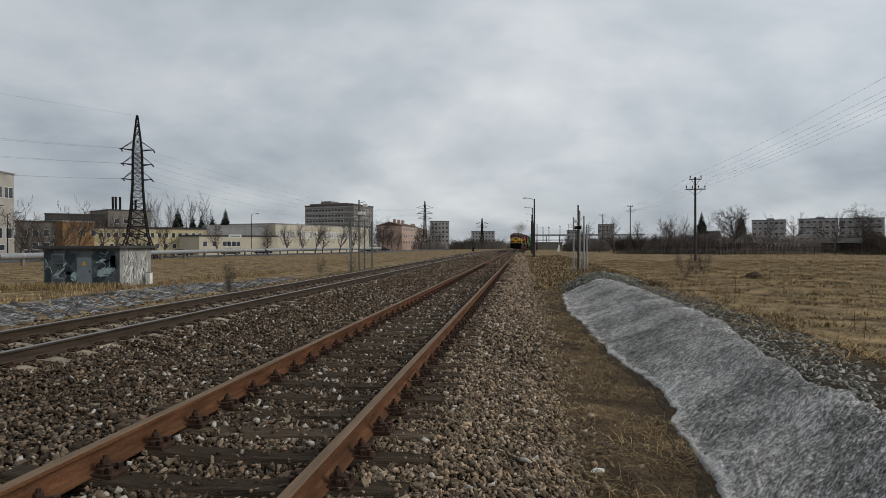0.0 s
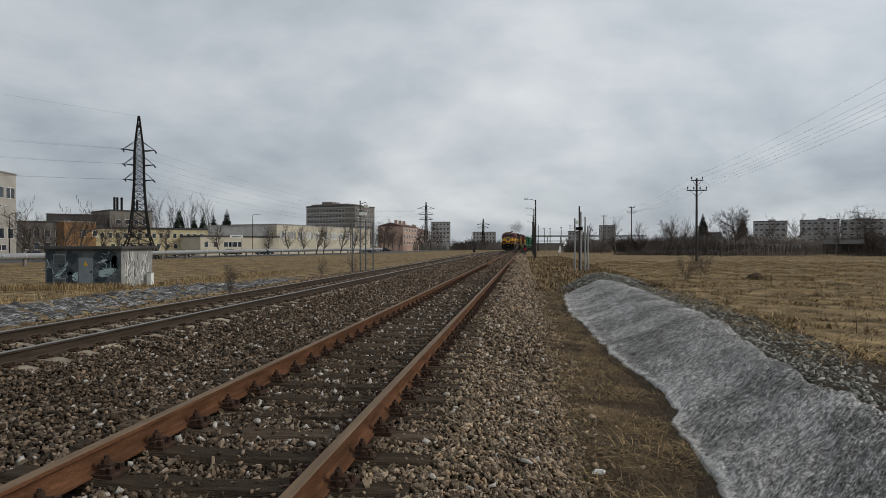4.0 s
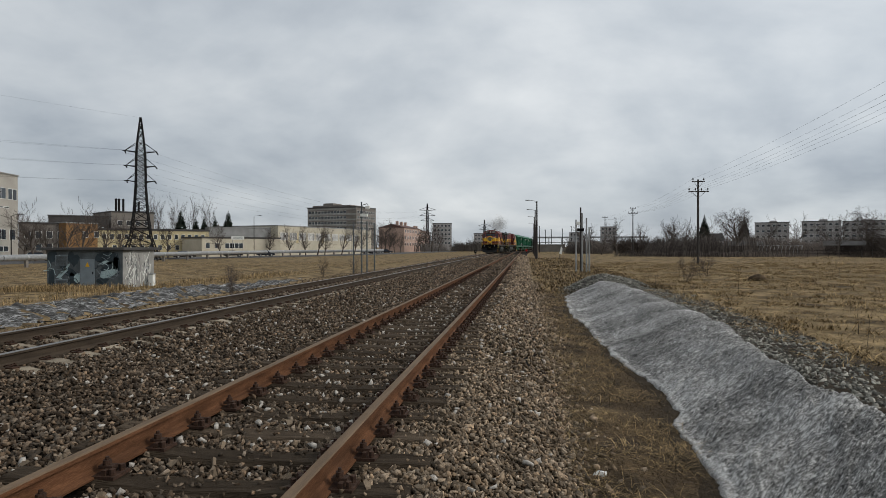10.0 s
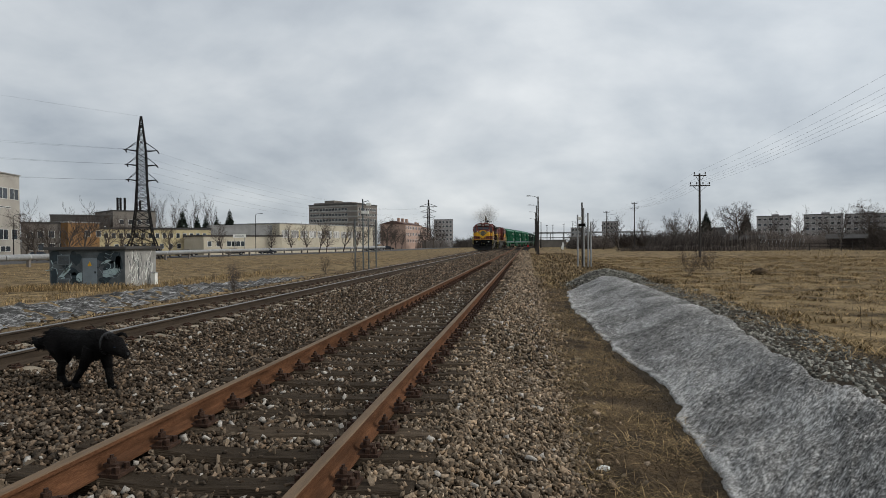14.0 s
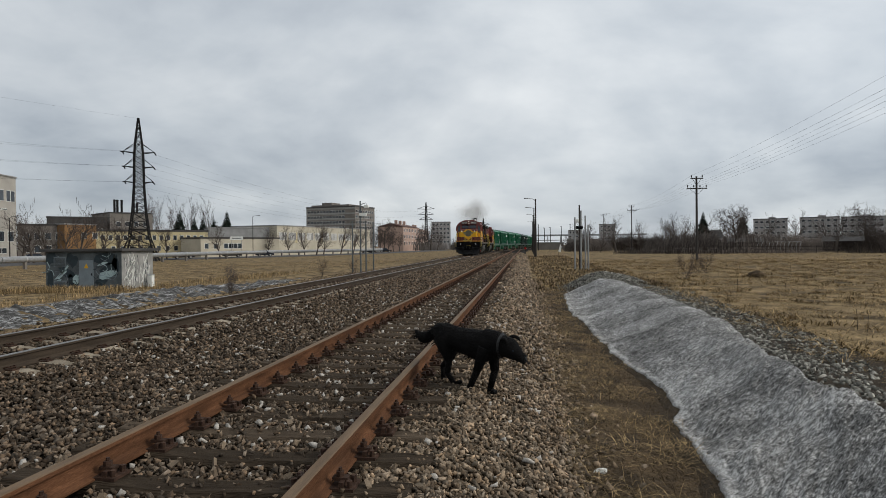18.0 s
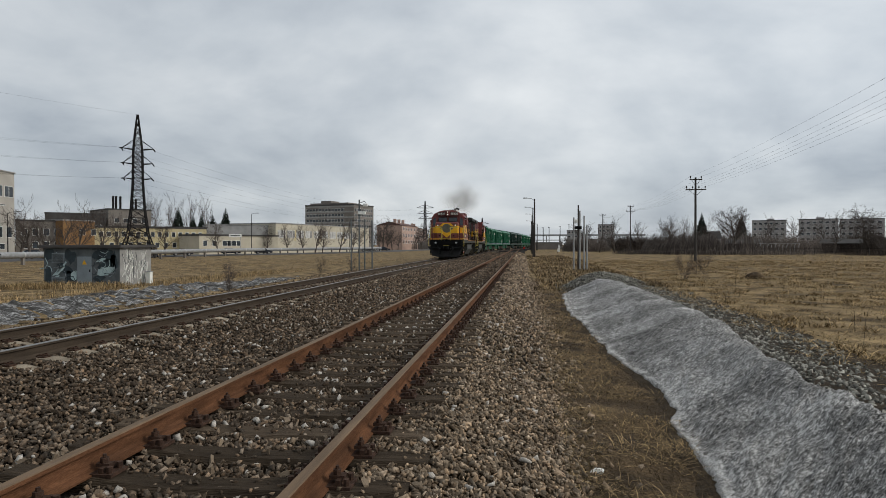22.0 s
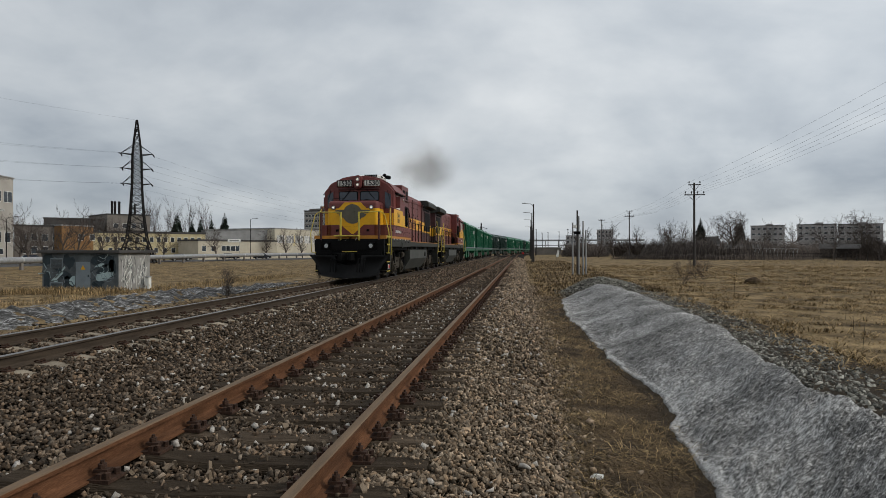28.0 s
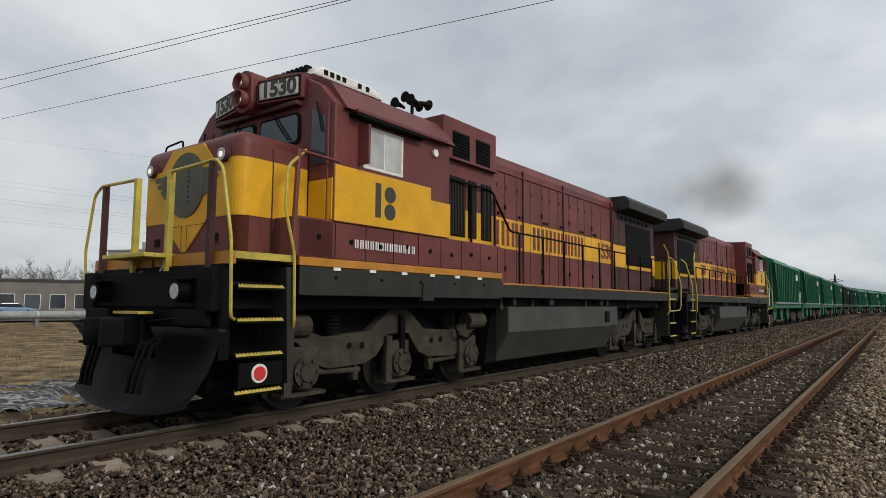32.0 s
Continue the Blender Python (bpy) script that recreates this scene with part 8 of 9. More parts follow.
def blades(name, label, category, roots, heights, lean, width, material, seed, kind="stuff"):
    """Bent flat blades, two triangles pairs each, joined into one mesh."""
    rnd = np.random.RandomState(seed)
    n = len(roots)
    a = rnd.uniform(0, 2 * np.pi, n)
    d = np.stack([np.cos(a), np.sin(a), np.zeros(n)], -1)
    s = np.stack([-np.sin(a), np.cos(a), np.zeros(n)], -1) * (width * rnd.uniform(0.6, 1.3, n))[:, None]
    le = heights * lean * rnd.uniform(0.3, 1.6, n)
    mid = roots + d * (le * 0.35)[:, None] + np.stack([np.zeros(n), np.zeros(n), heights * 0.62], -1)
    tip = roots + d * le[:, None] + np.stack([np.zeros(n), np.zeros(n), heights * rnd.uniform(0.55, 1.0, n)], -1)
    verts = np.stack([roots - s, roots + s, mid + s * 0.8, mid - s * 0.8, tip], 1).reshape(-1, 3)
    b = (np.arange(n) * 5)[:, None]
    quads = (b + np.array([0, 1, 2, 3]))
    tris = (b + np.array([3, 2, 4]))
    faces = [tuple(q) for q in quads.tolist()] + [tuple(q) for q in tris.tolist()]
    me = bpy.data.meshes.new(name)
    me.from_pydata(verts.tolist(), [], faces)
    me.materials.append(M[material])
    ob = new(name, me)
    return tagged(ob, label, category, kind=kind)


def field_points(rnd, n, x0, x1, y0, y1, bias=1.0, patch=0.0, ps=0.3):
    out = []
    us = rnd.rand(n) ** bias
    for x, u in zip(rnd.uniform(x0, x1, n), us):
        y = y0 + (y1 - y0) * u
        if patch and n2(x, y, ps, 2.0) + 0.5 * n2(x, y, ps * 4, 9.0) < patch:
            continue
        out.append((x, y, ground_z(x, y) - 0.01))
    return np.array(out)


M["ditch_turf"] = mat("matted_ditch_turf", (0.105, 0.072, 0.040), 0.95, var=0.5, scale=2.2, fine=26, bump=1.0, tint=(0.030, 0.022, 0.015), stain=0.7, stain_col=(0.040, 0.030, 0.020), spec=0.12, bump_dist=0.06)


def build_grass():
    rnd = np.random.RandomState(12)
    p = field_points(rnd, 16000, 6.6, 38, 4.0, 70, 1.5, -0.02, 0.75)
    p = p[rnd.randint(0, len(p), 130000)] + np.stack([rnd.normal(0, 0.16, 130000), rnd.normal(0, 0.16, 130000), np.zeros(130000)], -1)
    blades("dry_field_grass", "matted dry straw-coloured grass of the open field", "grass", p, rnd.uniform(0.04, 0.12, len(p)), 2.8, 0.007, "straw", 1)
    p = field_points(rnd, 12000, 2.5, 8.5, 27, 105, 1.4, -0.15, 0.6)
    blades("trackside_grass", "brown dead grass and stalks beside the line", "grass", p, rnd.uniform(0.06, 0.26, len(p)), 1.3, 0.014, "straw_dark", 42)
    p = field_points(rnd, 8000, 2.7, 9.0, 27, 105, 1.4, 0.0, 0.6)
    blades("trackside_grass", "pale dry grass beside the line", "grass", p, rnd.uniform(0.06, 0.22, len(p)), 1.6, 0.013, "straw", 43)
    p = field_points(rnd, 7000, 7.4, 40, 8.0, 75, 1.2, 0.02, 0.35)
    p = p[rnd.randint(0, len(p), 52000)] + np.stack([rnd.normal(0, 0.10, 52000), rnd.normal(0, 0.10, 52000), np.zeros(52000)], -1)
    blades("grass_tussocks", "bent straw-coloured tussocks standing up from the flattened field", "grass", p, rnd.uniform(0.07, 0.20, len(p)), 2.0, 0.011, "straw", 41)
    p = field_points(rnd, 30000, 6.8, 36, 5.0, 66, 1.5, 0.05, 1.3)
    blades("dead_grass", "dark brown dead grass in the open field", "grass", p, rnd.uniform(0.03, 0.07, len(p)), 6.0, 0.006, "straw_dark", 21)
    p = field_points(rnd, 22000, 2.35, 3.9, 2.8, 30, 1.6, -0.2, 1.5)
    p = p[[q[0] < snow_edge(q[1]) + 0.05 for q in p]]
    blades("dead_grass", "dark brown dead grass between ballast and snow", "grass", p, rnd.uniform(0.03, 0.09, len(p)), 3.0, 0.003, "straw_dark", 22)
    p = field_points(rnd, 9000, 30, 75, 25, 110, 1.3, -0.1, 0.3)
    blades("dry_field_grass", "matted dry straw-coloured grass of the open field", "grass", p, rnd.uniform(0.1, 0.3, len(p)), 1.5, 0.03, "straw", 2)
    p = field_points(rnd, 26000, 2.35, 3.9, 2.8, 30, 1.6, -0.12, 1.2)
    p = p[[q[0] < snow_edge(q[1]) + 0.05 for q in p]]
    blades("ditch_grass", "flattened pale grass between the ballast and the snow", "grass", p, rnd.uniform(0.03, 0.10, len(p)), 3.2, 0.003, "straw", 3)
    p = field_points(rnd, 34000, -60, -16.0, 2, 95, 1.0, -0.12, 0.3)
    blades("dry_field_grass", "matted dry straw-coloured grass beyond the far track", "grass", p, rnd.uniform(0.06, 0.20, len(p)), 1.9, 0.012, "straw", 4)
    p = field_points(rnd, 5000, -12.9, -9.2, 2, 60, 1.0, -0.1, 0.6)
    blades("ditch_grass", "flattened pale grass beside the far track", "grass", p, rnd.uniform(0.05, 0.16, len(p)), 1.5, 0.012, "straw", 5)
    p = np.array([(x, y, ground_z(x, y) - 0.01) for x, y in zip(rnd.uniform(-27.5, -20.5, 2600), rnd.uniform(29.5, 32.3, 2600))])
    blades("hut_grass", "tall dry grass in front of the hut", "grass", p, rnd.uniform(0.15, 0.5, len(p)), 0.5, 0.012, "straw", 6)
    p = np.array([(x, y, ground_z(x, y) - 0.01) for x, y in zip(rnd.uniform(-21.2, -17.2, 2600), rnd.uniform(20, 52, 2600))])
    blades("bank_grass", "tall dry grass along the far bank", "grass", p, rnd.uniform(0.12, 0.42, len(p)), 0.5, 0.012, "straw", 7)
    # thin dead stalks standing up out of the grass
    p = np.concatenate([field_points(rnd, 170, 8, 30, 9, 50, 1.2), field_points(rnd, 60, -20, -13, 12, 50)])
    blades("dead_stalks", "thin dead weed stalks standing in the grass", "stalks", p, rnd.uniform(0.25, 0.95, len(p)), 0.12, 0.006, "brush", 8)
    p = field_points(rnd, 26, 2.6, 3.5, 3.8, 14)
    blades("dead_stalks", "thin dead weed stalks standing in the grass", "stalks", p, rnd.uniform(0.12, 0.4, len(p)), 0.25, 0.0022, "brush", 18)
    # a mole-hill like heap of turf
    t = thing("turf_mound", "low rounded mound of dark turf in the field", "mound", at=pose(14.9, 35.8, ground_z(14.9, 35.8)))
    bm = B()
    bmesh.ops.create_icosphere(bm, subdivisions=3, radius=1.0)
    for v in bm.verts:
        v.co = Vector((v.co.x * 0.5, v.co.y * 0.45, v.co.z * 0.36)) * (1 + 0.22 * n2(v.co.x * 2, v.co.y * 2 + v.co.z, 1.3))
    part("turf", bm, "ditch_turf", t, smooth=True)


build_grass()


def thicket(name, label, deg0, deg1, r0, r1, n, h0, h1, width, seed, material="brush", lean=0.22):
    rnd = np.random.RandomState(seed)
    deg, r = rnd.uniform(deg0, deg1, n), rnd.uniform(r0, r1, n)
    x, y = 2.06 - r * np.sin(np.radians(deg)), r * np.cos(np.radians(deg))
    top = np.array([0.72 + 0.42 * n2(a * 0.9, b * 0.05, 1.0, seed) + 0.32 * n2(a * 3.1, b * 0.15, 1.0, seed + 3) for a, b in zip(deg, r)])
    roots = np.stack([x, y, np.full(n, -0.9)], -1)
    return blades(name, label, "thicket", roots, rnd.uniform(h0, h1, n) * top, lean, width, material, seed)


def build_wet_edge():
    """A strip of dark wet soil along the lower edge of the snow and over the berm."""
    for name, lo, hi, lift in (("wet_soil", lambda y: snow_edge(y) - 0.16 - 0.12 * abs(n2(y, 4, 1.1)), lambda y: snow_edge(y) + 0.25, 0.012), ("ditch_soil", lambda y: 2.3 + 0.1 * n2(y, 2, 0.9), lambda y: snow_edge(y) + 0.1, 0.006), ("berm_soil", lambda y: snow_top(y) - 0.3, lambda y: lerp(y, [(3, 7.2), (8, 7.4), (13, 8.2), (21, 8.4), (31, 8.2)]) + 0.5 * n2(y, 8, 0.7), 0.014)):
        verts, ys, nx = [], [-4.2 + 0.12 * k for k in range(285)], 9
        for y in ys:
            for i in range(nx):
                x = lo(y) + (hi(y) - lo(y)) * i / (nx - 1)
                verts.append((x, y, ground_z(x, y) + (lift if 0 < i < nx - 1 else -0.02)))
        faces = [(j * nx + i, j * nx + i + 1, (j + 1) * nx + i + 1, (j + 1) * nx + i) for j in range(len(ys) - 1) for i in range(nx - 1)]
        tagged(mesh_of(name, verts, faces, "ditch_turf" if name == "ditch_soil" else "soil", smooth=True), "brown matted turf in the shallow ditch" if name == "ditch_soil" else "dark wet soil laid bare by melting snow", "soil", kind="structure")


build_wet_edge()


def build_thickets():
    thicket("garden_thicket", "dark leafless thicket of shrubs along the gardens", -10.5, -47, 136, 190, 34000, 2.2, 7.4, 0.034, 1, lean=0.45)
    thicket("garden_thicket", "dark leafless thicket of shrubs along the gardens", -3.5, -13, 160, 230, 11000, 2.2, 6.6, 0.04, 2, lean=0.45)
    thicket("low_brush", "low dark bramble at the edge of the field", -8, -47, 118, 134, 9000, 0.8, 2.4, 0.045, 3)
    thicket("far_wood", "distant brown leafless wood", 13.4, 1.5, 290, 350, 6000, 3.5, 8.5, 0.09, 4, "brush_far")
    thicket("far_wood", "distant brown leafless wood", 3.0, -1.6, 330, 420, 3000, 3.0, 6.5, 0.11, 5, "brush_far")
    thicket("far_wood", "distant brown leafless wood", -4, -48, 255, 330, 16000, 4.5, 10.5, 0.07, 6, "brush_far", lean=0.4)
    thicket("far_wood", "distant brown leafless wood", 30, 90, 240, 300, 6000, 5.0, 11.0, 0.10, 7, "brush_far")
    thicket("hall_shrubs", "bare brown shrubs in front of the halls", 42, 33, 136, 146, 900, 1.2, 4.2, 0.05, 8)


build_thickets()


# ---- the black dog ----
def loft(bm, rings, seg=14):
    """A skin over rings of (centre, half width, half height), along x."""
    rows = []
    for (x, y, z), w, h in rings:
        rows.append([bm.verts.new((x, y + w * math.cos(a), z + h * math.sin(a))) for a in (2 * math.pi * k / seg for k in range(seg))])
    for a, b in zip(rows, rows[1:]):
        for k in range(seg):
            bm.faces.new((a[k], a[(k + 1) % seg], b[(k + 1) % seg], b[k]))
    bm.faces.new(rows[0][::-1])
    bm.faces.new(rows[-1])
    bmesh.ops.recalc_face_normals(bm, faces=bm.faces[:])
    return bm


def shag(bm, amount, seed):
    for v in bm.verts:
        v.co += Vector((n2(v.co.x * 16, v.co.z * 16 + seed, 1), n2(v.co.y * 16, v.co.x * 16, 1, 3), n2(v.co.z * 16, v.co.y * 16, 1, 6))) * amount
    return bm


def add_fur(bm, seed, n, length, back=0.8):
    """Short tapered tufts lying backwards over the skin."""
    rnd = random.Random(seed)
    faces = [f for f in bm.faces]
    picks = [(f.calc_center_median().copy(), f.normal.copy()) for f in rnd.choices(faces, weights=[f.calc_area() for f in faces], k=n)]
    for c, nrm in picks:
        c = c + Vector((rnd.gauss(0, 0.015), rnd.gauss(0, 0.008), rnd.gauss(0, 0.015)))
        d = (nrm * 0.35 + Vector((-back, 0, -0.35)) + Vector((rnd.gauss(0, 0.2), rnd.gauss(0, 0.2), rnd.gauss(0, 0.2)))).normalized()
        s = d.cross(nrm)
        s = (s.normalized() if s.length > 1e-3 else Vector((0, 1, 0))) * 0.006
        q = length * rnd.uniform(0.6, 1.4)
        vs = [bm.verts.new(c - s), bm.verts.new(c + s), bm.verts.new(c + d * q + nrm * 0.006)]
        bm.faces.new(vs)
    return bm


DOG_LEGS = []


def build_dog():
    t = thing("dog", "black shaggy dog with a collar, walking over the tracks", "dog")
    body = loft(B(), [((-0.46, 0, 0.570), 0.037, 0.043), ((-0.43, 0, 0.560), 0.093, 0.112), ((-0.32, 0, 0.540), 0.130, 0.146), ((-0.15, 0, 0.525), 0.126, 0.133), ((0.0, 0, 0.515), 0.135, 0.142), ((0.15, 0, 0.510), 0.149, 0.163), ((0.27, 0, 0.520), 0.140, 0.163), ((0.36, 0, 0.535), 0.112, 0.138), ((0.41, 0, 0.540), 0.056, 0.086)], 18)
    bmesh.ops.subdivide_edges(body, edges=body.edges[:], cuts=1, use_grid_fill=True)
    part("torso", add_fur(shag(body, 0.012, 1), 1, 900, 0.06), "fur", t, smooth=True)
    neck = loft(B(), [((0.22, 0, 0.570), 0.112, 0.129), ((0.35, 0, 0.565), 0.116, 0.129), ((0.44, 0, 0.545), 0.107, 0.112), ((0.51, 0, 0.530), 0.093, 0.095)], 14)
    part("neck", add_fur(shag(neck, 0.008, 2), 2, 260, 0.05), "fur", t, smooth=True)
    part("collar", loft(B(), [((0.43, 0, 0.548), 0.113, 0.129), ((0.452, 0, 0.544), 0.110, 0.125)], 18), "collar", t, "worn grey collar")
    head = loft(B(), [((0.45, 0, 0.540), 0.074, 0.085), ((0.50, 0, 0.540), 0.098, 0.109), ((0.57, 0, 0.525), 0.098, 0.104), ((0.615, 0, 0.500), 0.074, 0.084), ((0.66, 0, 0.470), 0.056, 0.065), ((0.705, 0, 0.445), 0.048, 0.053), ((0.72, 0, 0.437), 0.028, 0.032)], 14)
    hd = part("head", add_fur(shag(head, 0.005, 3), 3, 120, 0.03), "fur", t, smooth=True)
    for s in (-1, 1):
        bm = loft(B(), [((0.48, s * 0.075, 0.625), 0.028, 0.024), ((0.51, s * 0.100, 0.642), 0.028, 0.019), ((0.545, s * 0.115, 0.635), 0.022, 0.017), ((0.58, s * 0.122, 0.605), 0.007, 0.009)], 8)
        part("ear", bm, "fur", hd, smooth=True)
        part("eye", disc(B(), (0.62, s * 0.076, 0.53), "y", 0.010, 0.012, 8), "glass_dark", hd)
    part("nose_tip", disc(B(), (0.722, 0, 0.452), "x", 0.016, 0.02, 10), "rubber", hd)
    tail = loft(B(), [((-0.40, 0, 0.620), 0.037, 0.048), ((-0.48, 0, 0.580), 0.047, 0.067), ((-0.54, 0, 0.520), 0.056, 0.076), ((-0.61, 0, 0.480), 0.056, 0.071), ((-0.69, 0, 0.480), 0.047, 0.057), ((-0.77, 0, 0.530), 0.015, 0.021)], 12)
    part("tail", add_fur(shag(tail, 0.008, 4), 4, 240, 0.05), "fur", t, smooth=True)
    for fore, s, phase in ((True, 1, 0.0), (True, -1, math.pi), (False, 1, math.pi), (False, -1, 0.0)):
        hip = (0.27, s * 0.085, 0.49) if fore else (-0.30, s * 0.085, 0.52)
        if fore:
            up = cyl(B(), (0, 0, 0.03), (-0.03, 0, -0.245), 0.082, 0.046, 10)
            lo = cyl(B(), (0, 0, 0.01), (0.015, 0, -0.225), 0.043, 0.031, 9)
            knee = (-0.03, 0, -0.245)
            foot_z = -0.233
        else:
            up = cyl(B(), (0, 0, 0.03), (0.05, 0, -0.235), 0.112, 0.050, 10)
            lo = cyl(B(), (0, 0, 0.01), (-0.10, 0, -0.12), 0.046, 0.032, 9)
            cyl(lo, (-0.10, 0, -0.11), (-0.07, 0, -0.268), 0.032, 0.028, 9)
            knee = (0.05, 0, -0.235)
            foot_z = -0.275
        fx = 0.03 if fore else -0.05
        box(lo, fx - 0.03, fx + 0.065, -0.034, 0.034, foot_z - 0.012, foot_z + 0.03, 0.01)
        u = part("upper_leg", add_fur(up, 6, 60, 0.035, 0.4), "fur", t, smooth=True)
        u.matrix_basis = pose(*hip)
        low = part("lower_leg", lo, "fur", u, smooth=True)
        low.matrix_basis = pose(*knee)
        DOG_LEGS.append((u, hip, low, knee, phase, fore))
    return t


DOG = build_dog()
# seconds, place on the ground
DOG_WAY = [
    (10.0, -9.3, 6.7),
    (12.0, -6.0, 6.6),
    (12.5, -5.15, 6.8),
    (13.0, -4.42, 6.7),
    (13.5, -3.68, 6.34),
    (14.0, -2.93, 6.14),
    (14.5, -2.26, 6.0),
    (15.5, -1.42, 6.55),
    (16.6, -0.26, 6.95),
    (17.0, 0.31, 7.0),
    (17.5, 0.90, 6.95),
    (18.0, 1.42, 6.62),
    (18.5, 1.90, 6.36),
    (19.0, 2.40, 5.95),
    (19.3, 2.86, 5.58),
    (19.6, 3.42, 5.08),
    (20.0, 4.10, 4.52),
    (20.3, 4.62, 4.12),
    (21.5, 7.0, 2.2),
    (22.5, 9.6, 0.5),
]


def dog_place(t):
    rows = DOG_WAY
    if t <= rows[0][0]:
        return Vector(rows[0][1:3])
    for (a, *p), (b, *q) in zip(rows, rows[1:]):
        if t <= b:
            return Vector(p[:2]).lerp(Vector(q[:2]), (t - a) / (b - a))
    return Vector(rows[-1][1:3])


def dog_floor(x, y):
    return max(bed_z(x, y), ground_z(x, y)) if -9.2 < x < 2.55 else ground_z(x, y) + (0.06 if x > snow_edge(y) + 0.1 else 0.0)


def dog_rows():
    rows = []
    for k in range(0, 101):
        t = 11.0 + 0.1 * k
        p = (dog_place(t - 0.15) + dog_place(t) * 2 + dog_place(t + 0.15)) / 4
        d = dog_place(t + 0.3) - dog_place(t - 0.3)
        if d.length < 1e-3:
            d = Vector((1, 0)) if t < 15 else Vector((1, -0.3))
        d.normalize()
        a, b = p + d * 0.28, p - d * 0.30
        za, zb = dog_floor(*a), dog_floor(*b)
        pitch = -0.5 * math.degrees(math.atan2(za - zb, 0.58))
        rows.append((t, pose(p.x, p.y, (za + zb) / 2 - 0.005, 0, pitch, math.degrees(math.atan2(d.y, d.x)))))
    return [(0.0, rows[0][1])] + rows + [(32.0, rows[-1][1])]


def leg_rows(rest, phase, fore, lower):
    rows = []
    for k in range(0, 101):
        t = 11.0 + 0.1 * k
        go = 1.0 if 12.0 < t < 20.6 else 0.0
        w = 2 * math.pi * 1.45 * t + phase
        if lower:
            a = go * ((14 if fore else -8) + (20 if fore else -16) * max(0.0, math.cos(w)))
        else:
            a = go * (-25 * math.sin(w) * 0.9)
        rows.append((t, pose(*rest, 0, a, 0)))
    return [(0.0, rows[0][1])] + rows + [(32.0, rows[-1][1])]


# ---- exhaust smoke over the locomotives ----
def smoke_material():
    m = bpy.data.materials.new("thin_diesel_smoke")
    m.use_nodes = True
    nt = m.node_tree
    N, L = nt.nodes.new, nt.links.new
    b = nt.nodes["Principled BSDF"]
    b.inputs["Base Color"].default_value = (0.115, 0.088, 0.058, 1)
    b.inputs["Roughness"].default_value = 1.0
    b.inputs["Specular IOR Level"].default_value = 0.0
    uv = N("ShaderNodeUVMap")
    uv.uv_map = "patch"
    g = N("ShaderNodeTexGradient")
    g.gradient_type = "SPHERICAL"
    L(uv.outputs[0], g.inputs[0])
    r = N("ShaderNodeValToRGB")
    r.color_ramp.interpolation = "EASE"
    r.color_ramp.elements[0].position, r.color_ramp.elements[1].position = 0.0, 0.85
    L(g.outputs[0], r.inputs[0])
    n = N("ShaderNodeTexNoise")
    n.inputs["Scale"].default_value, n.inputs["Detail"].default_value = 0.9, 4.0
    L(N("ShaderNodeTexCoord").outputs["Object"], n.inputs["Vector"])
    k = N("ShaderNodeMath")
    k.operation = "MULTIPLY"
    L(r.outputs[0], k.inputs[0])
    L(n.outputs[0], k.inputs[1])
    q = N("ShaderNodeMath")
    q.operation, q.inputs[1].default_value = "MULTIPLY", 0.30
    L(k.outputs[0], q.inputs[0])
    L(q.outputs[0], b.inputs["Alpha"])
    return m


M["smoke"] = smoke_material()


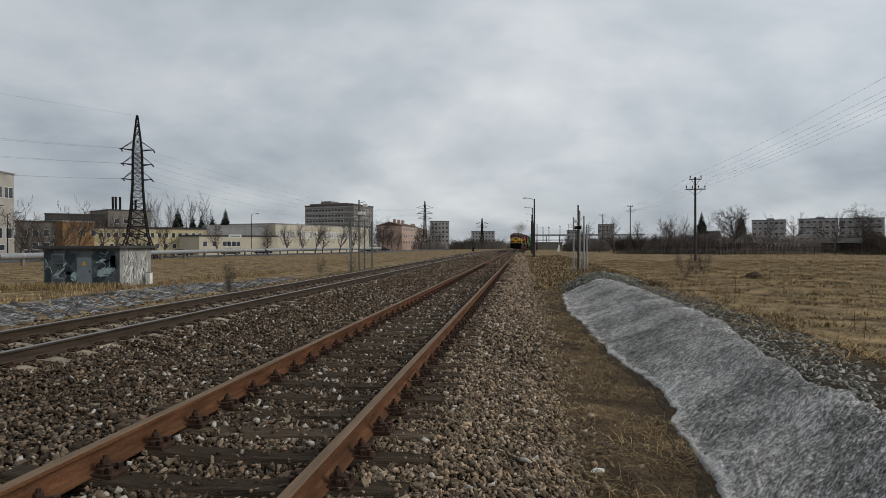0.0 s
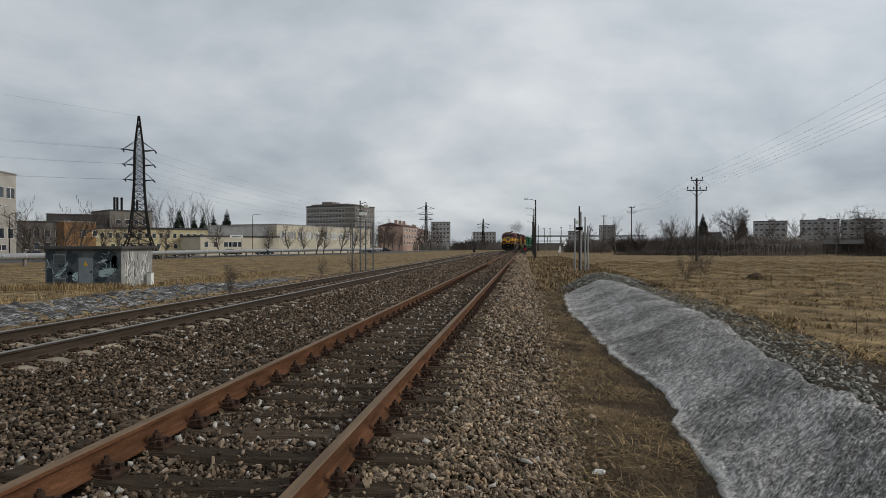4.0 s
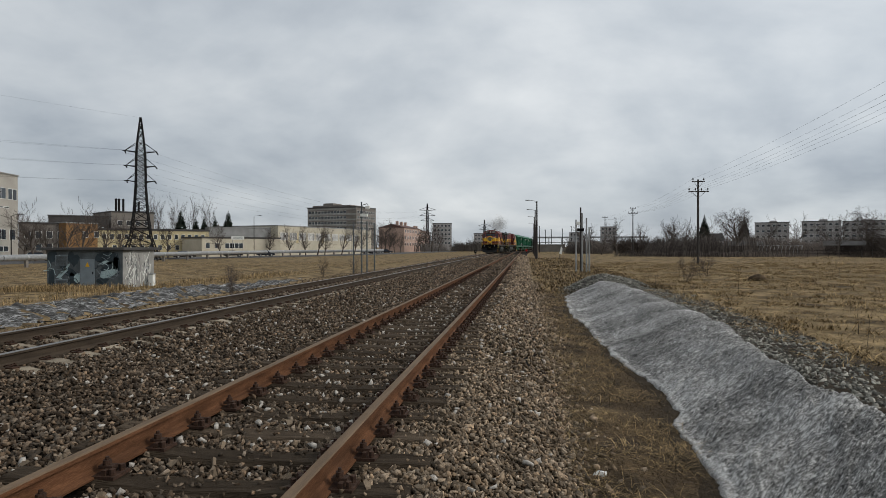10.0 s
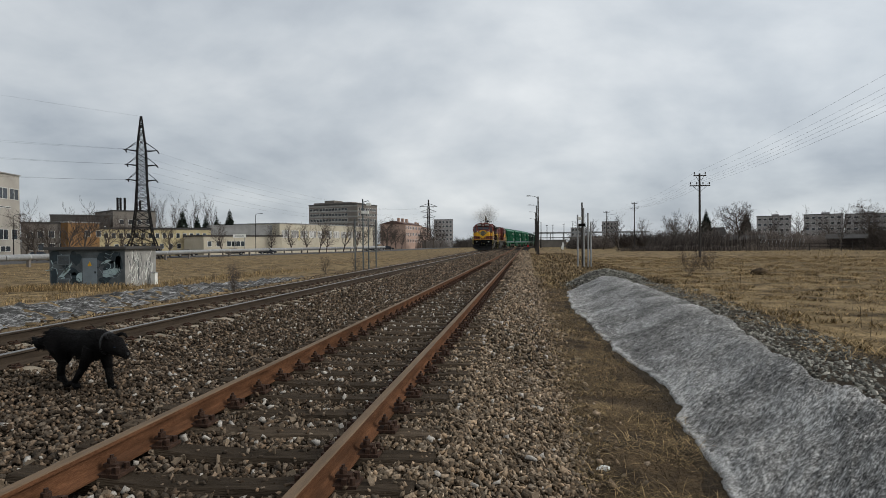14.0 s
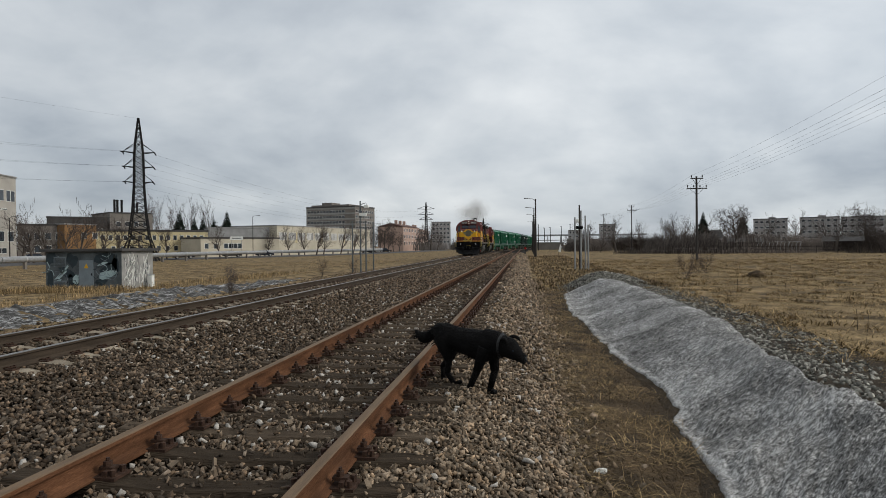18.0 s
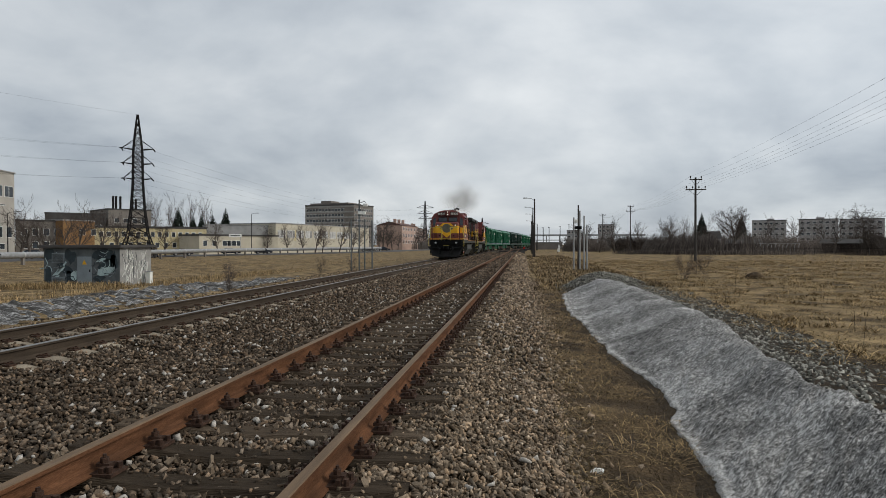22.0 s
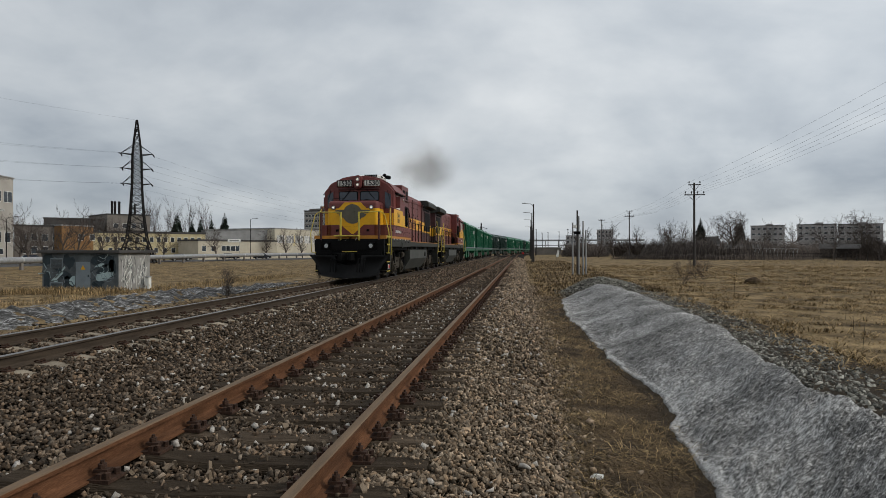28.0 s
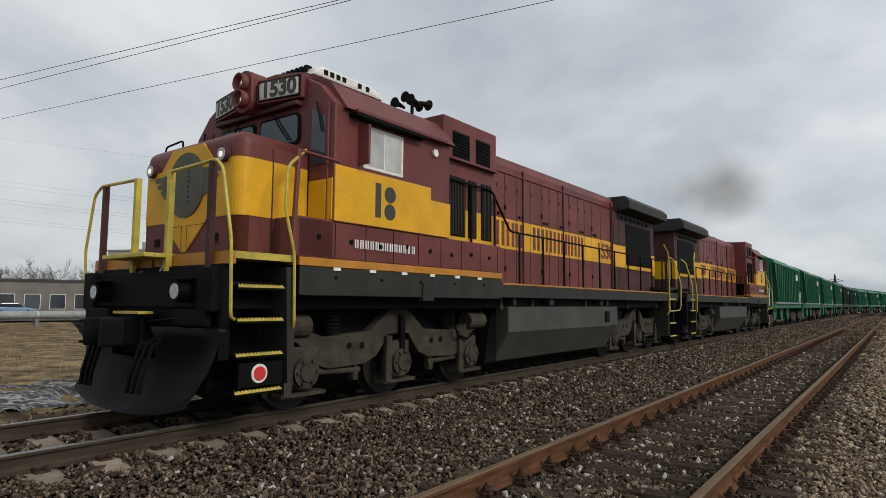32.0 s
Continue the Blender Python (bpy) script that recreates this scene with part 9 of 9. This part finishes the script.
def build_smoke():
    t = thing("smoke_cloud", "drifting cloud of thin brownish diesel smoke", "smoke")
    rnd = random.Random(14)
    for k in range(7):
        bm = B()
        uv = bm.loops.layers.uv.new("patch")
        s = rnd.uniform(-1, 1)
        c = Vector((rnd.gauss(0, 0.7), -3.6 + 1.2 * k, rnd.gauss(-0.35, 0.5)))
        R = rnd.uniform(2.2, 3.6)
        turn = Euler((radians(90) + rnd.gauss(0, 0.35), 0, rnd.gauss(0.45, 0.35))).to_matrix()
        mid = bm.verts.new(c)
        ring = []
        for j in range(14):
            a = 2 * math.pi * j / 14
            ring.append(bm.verts.new(c + turn @ Vector((R * math.cos(a), R * 0.62 * math.sin(a), 0.25 * s))))
        for j in range(14):
            f = bm.faces.new((mid, ring[j], ring[(j + 1) % 14]))
            for lp in f.loops:
                if lp.vert is mid:
                    lp[uv].uv = (0, 0)
                else:
                    i = ring.index(lp.vert)
                    lp[uv].uv = (math.cos(2 * math.pi * i / 14), math.sin(2 * math.pi * i / 14))
        part("smoke_puff", bm, "smoke", t, smooth=True)
    return t


SMOKE = build_smoke()
# seconds, distance along the line, height
SMOKE_WAY = [(0.0, 196.0, 7.0), (6.0, 164.0, 6.8), (13.0, 118.0, 6.6), (19.0, 86.5, 6.6), (23.0, 70.0, 7.3), (25.0, 60.0, 7.4), (28.0, 47.5, 8.0), (30.0, 41.0, 8.1), (31.0, 38.5, 7.9), (32.0, 36.0, 8.0)]


def smoke_rows():
    return [(t, pose(far_x(y), y, z, 0, 0, 0)) for t, y, z in SMOKE_WAY]


# ---- what moves ----

def motions():
    for n, (ob, start, length, turned) in enumerate(TRAIN):
        walk(ob, [(k * 0.5, vehicle_pose(start, length, turned, k * 0.5)) for k in range(65)])
        if n < 3:
            for w in ob.children:
                if w.name.startswith("wheelset"):
                    y, r = w.matrix_basis.translation.y, w.matrix_basis.translation.z
                    sign = -1 if turned else 1
                    walk(w, [(k * 0.1, pose(0, y, r, sign * math.degrees(SPEED * k * 0.1 / r), 0, 0)) for k in range(321)])
    walk(DOG, dog_rows())
    for u, hip, low, knee, phase, fore in DOG_LEGS:
        walk(u, leg_rows(hip, phase, fore, False))
        walk(low, leg_rows(knee, phase, fore, True))
    walk(SMOKE, smoke_rows())


motions()
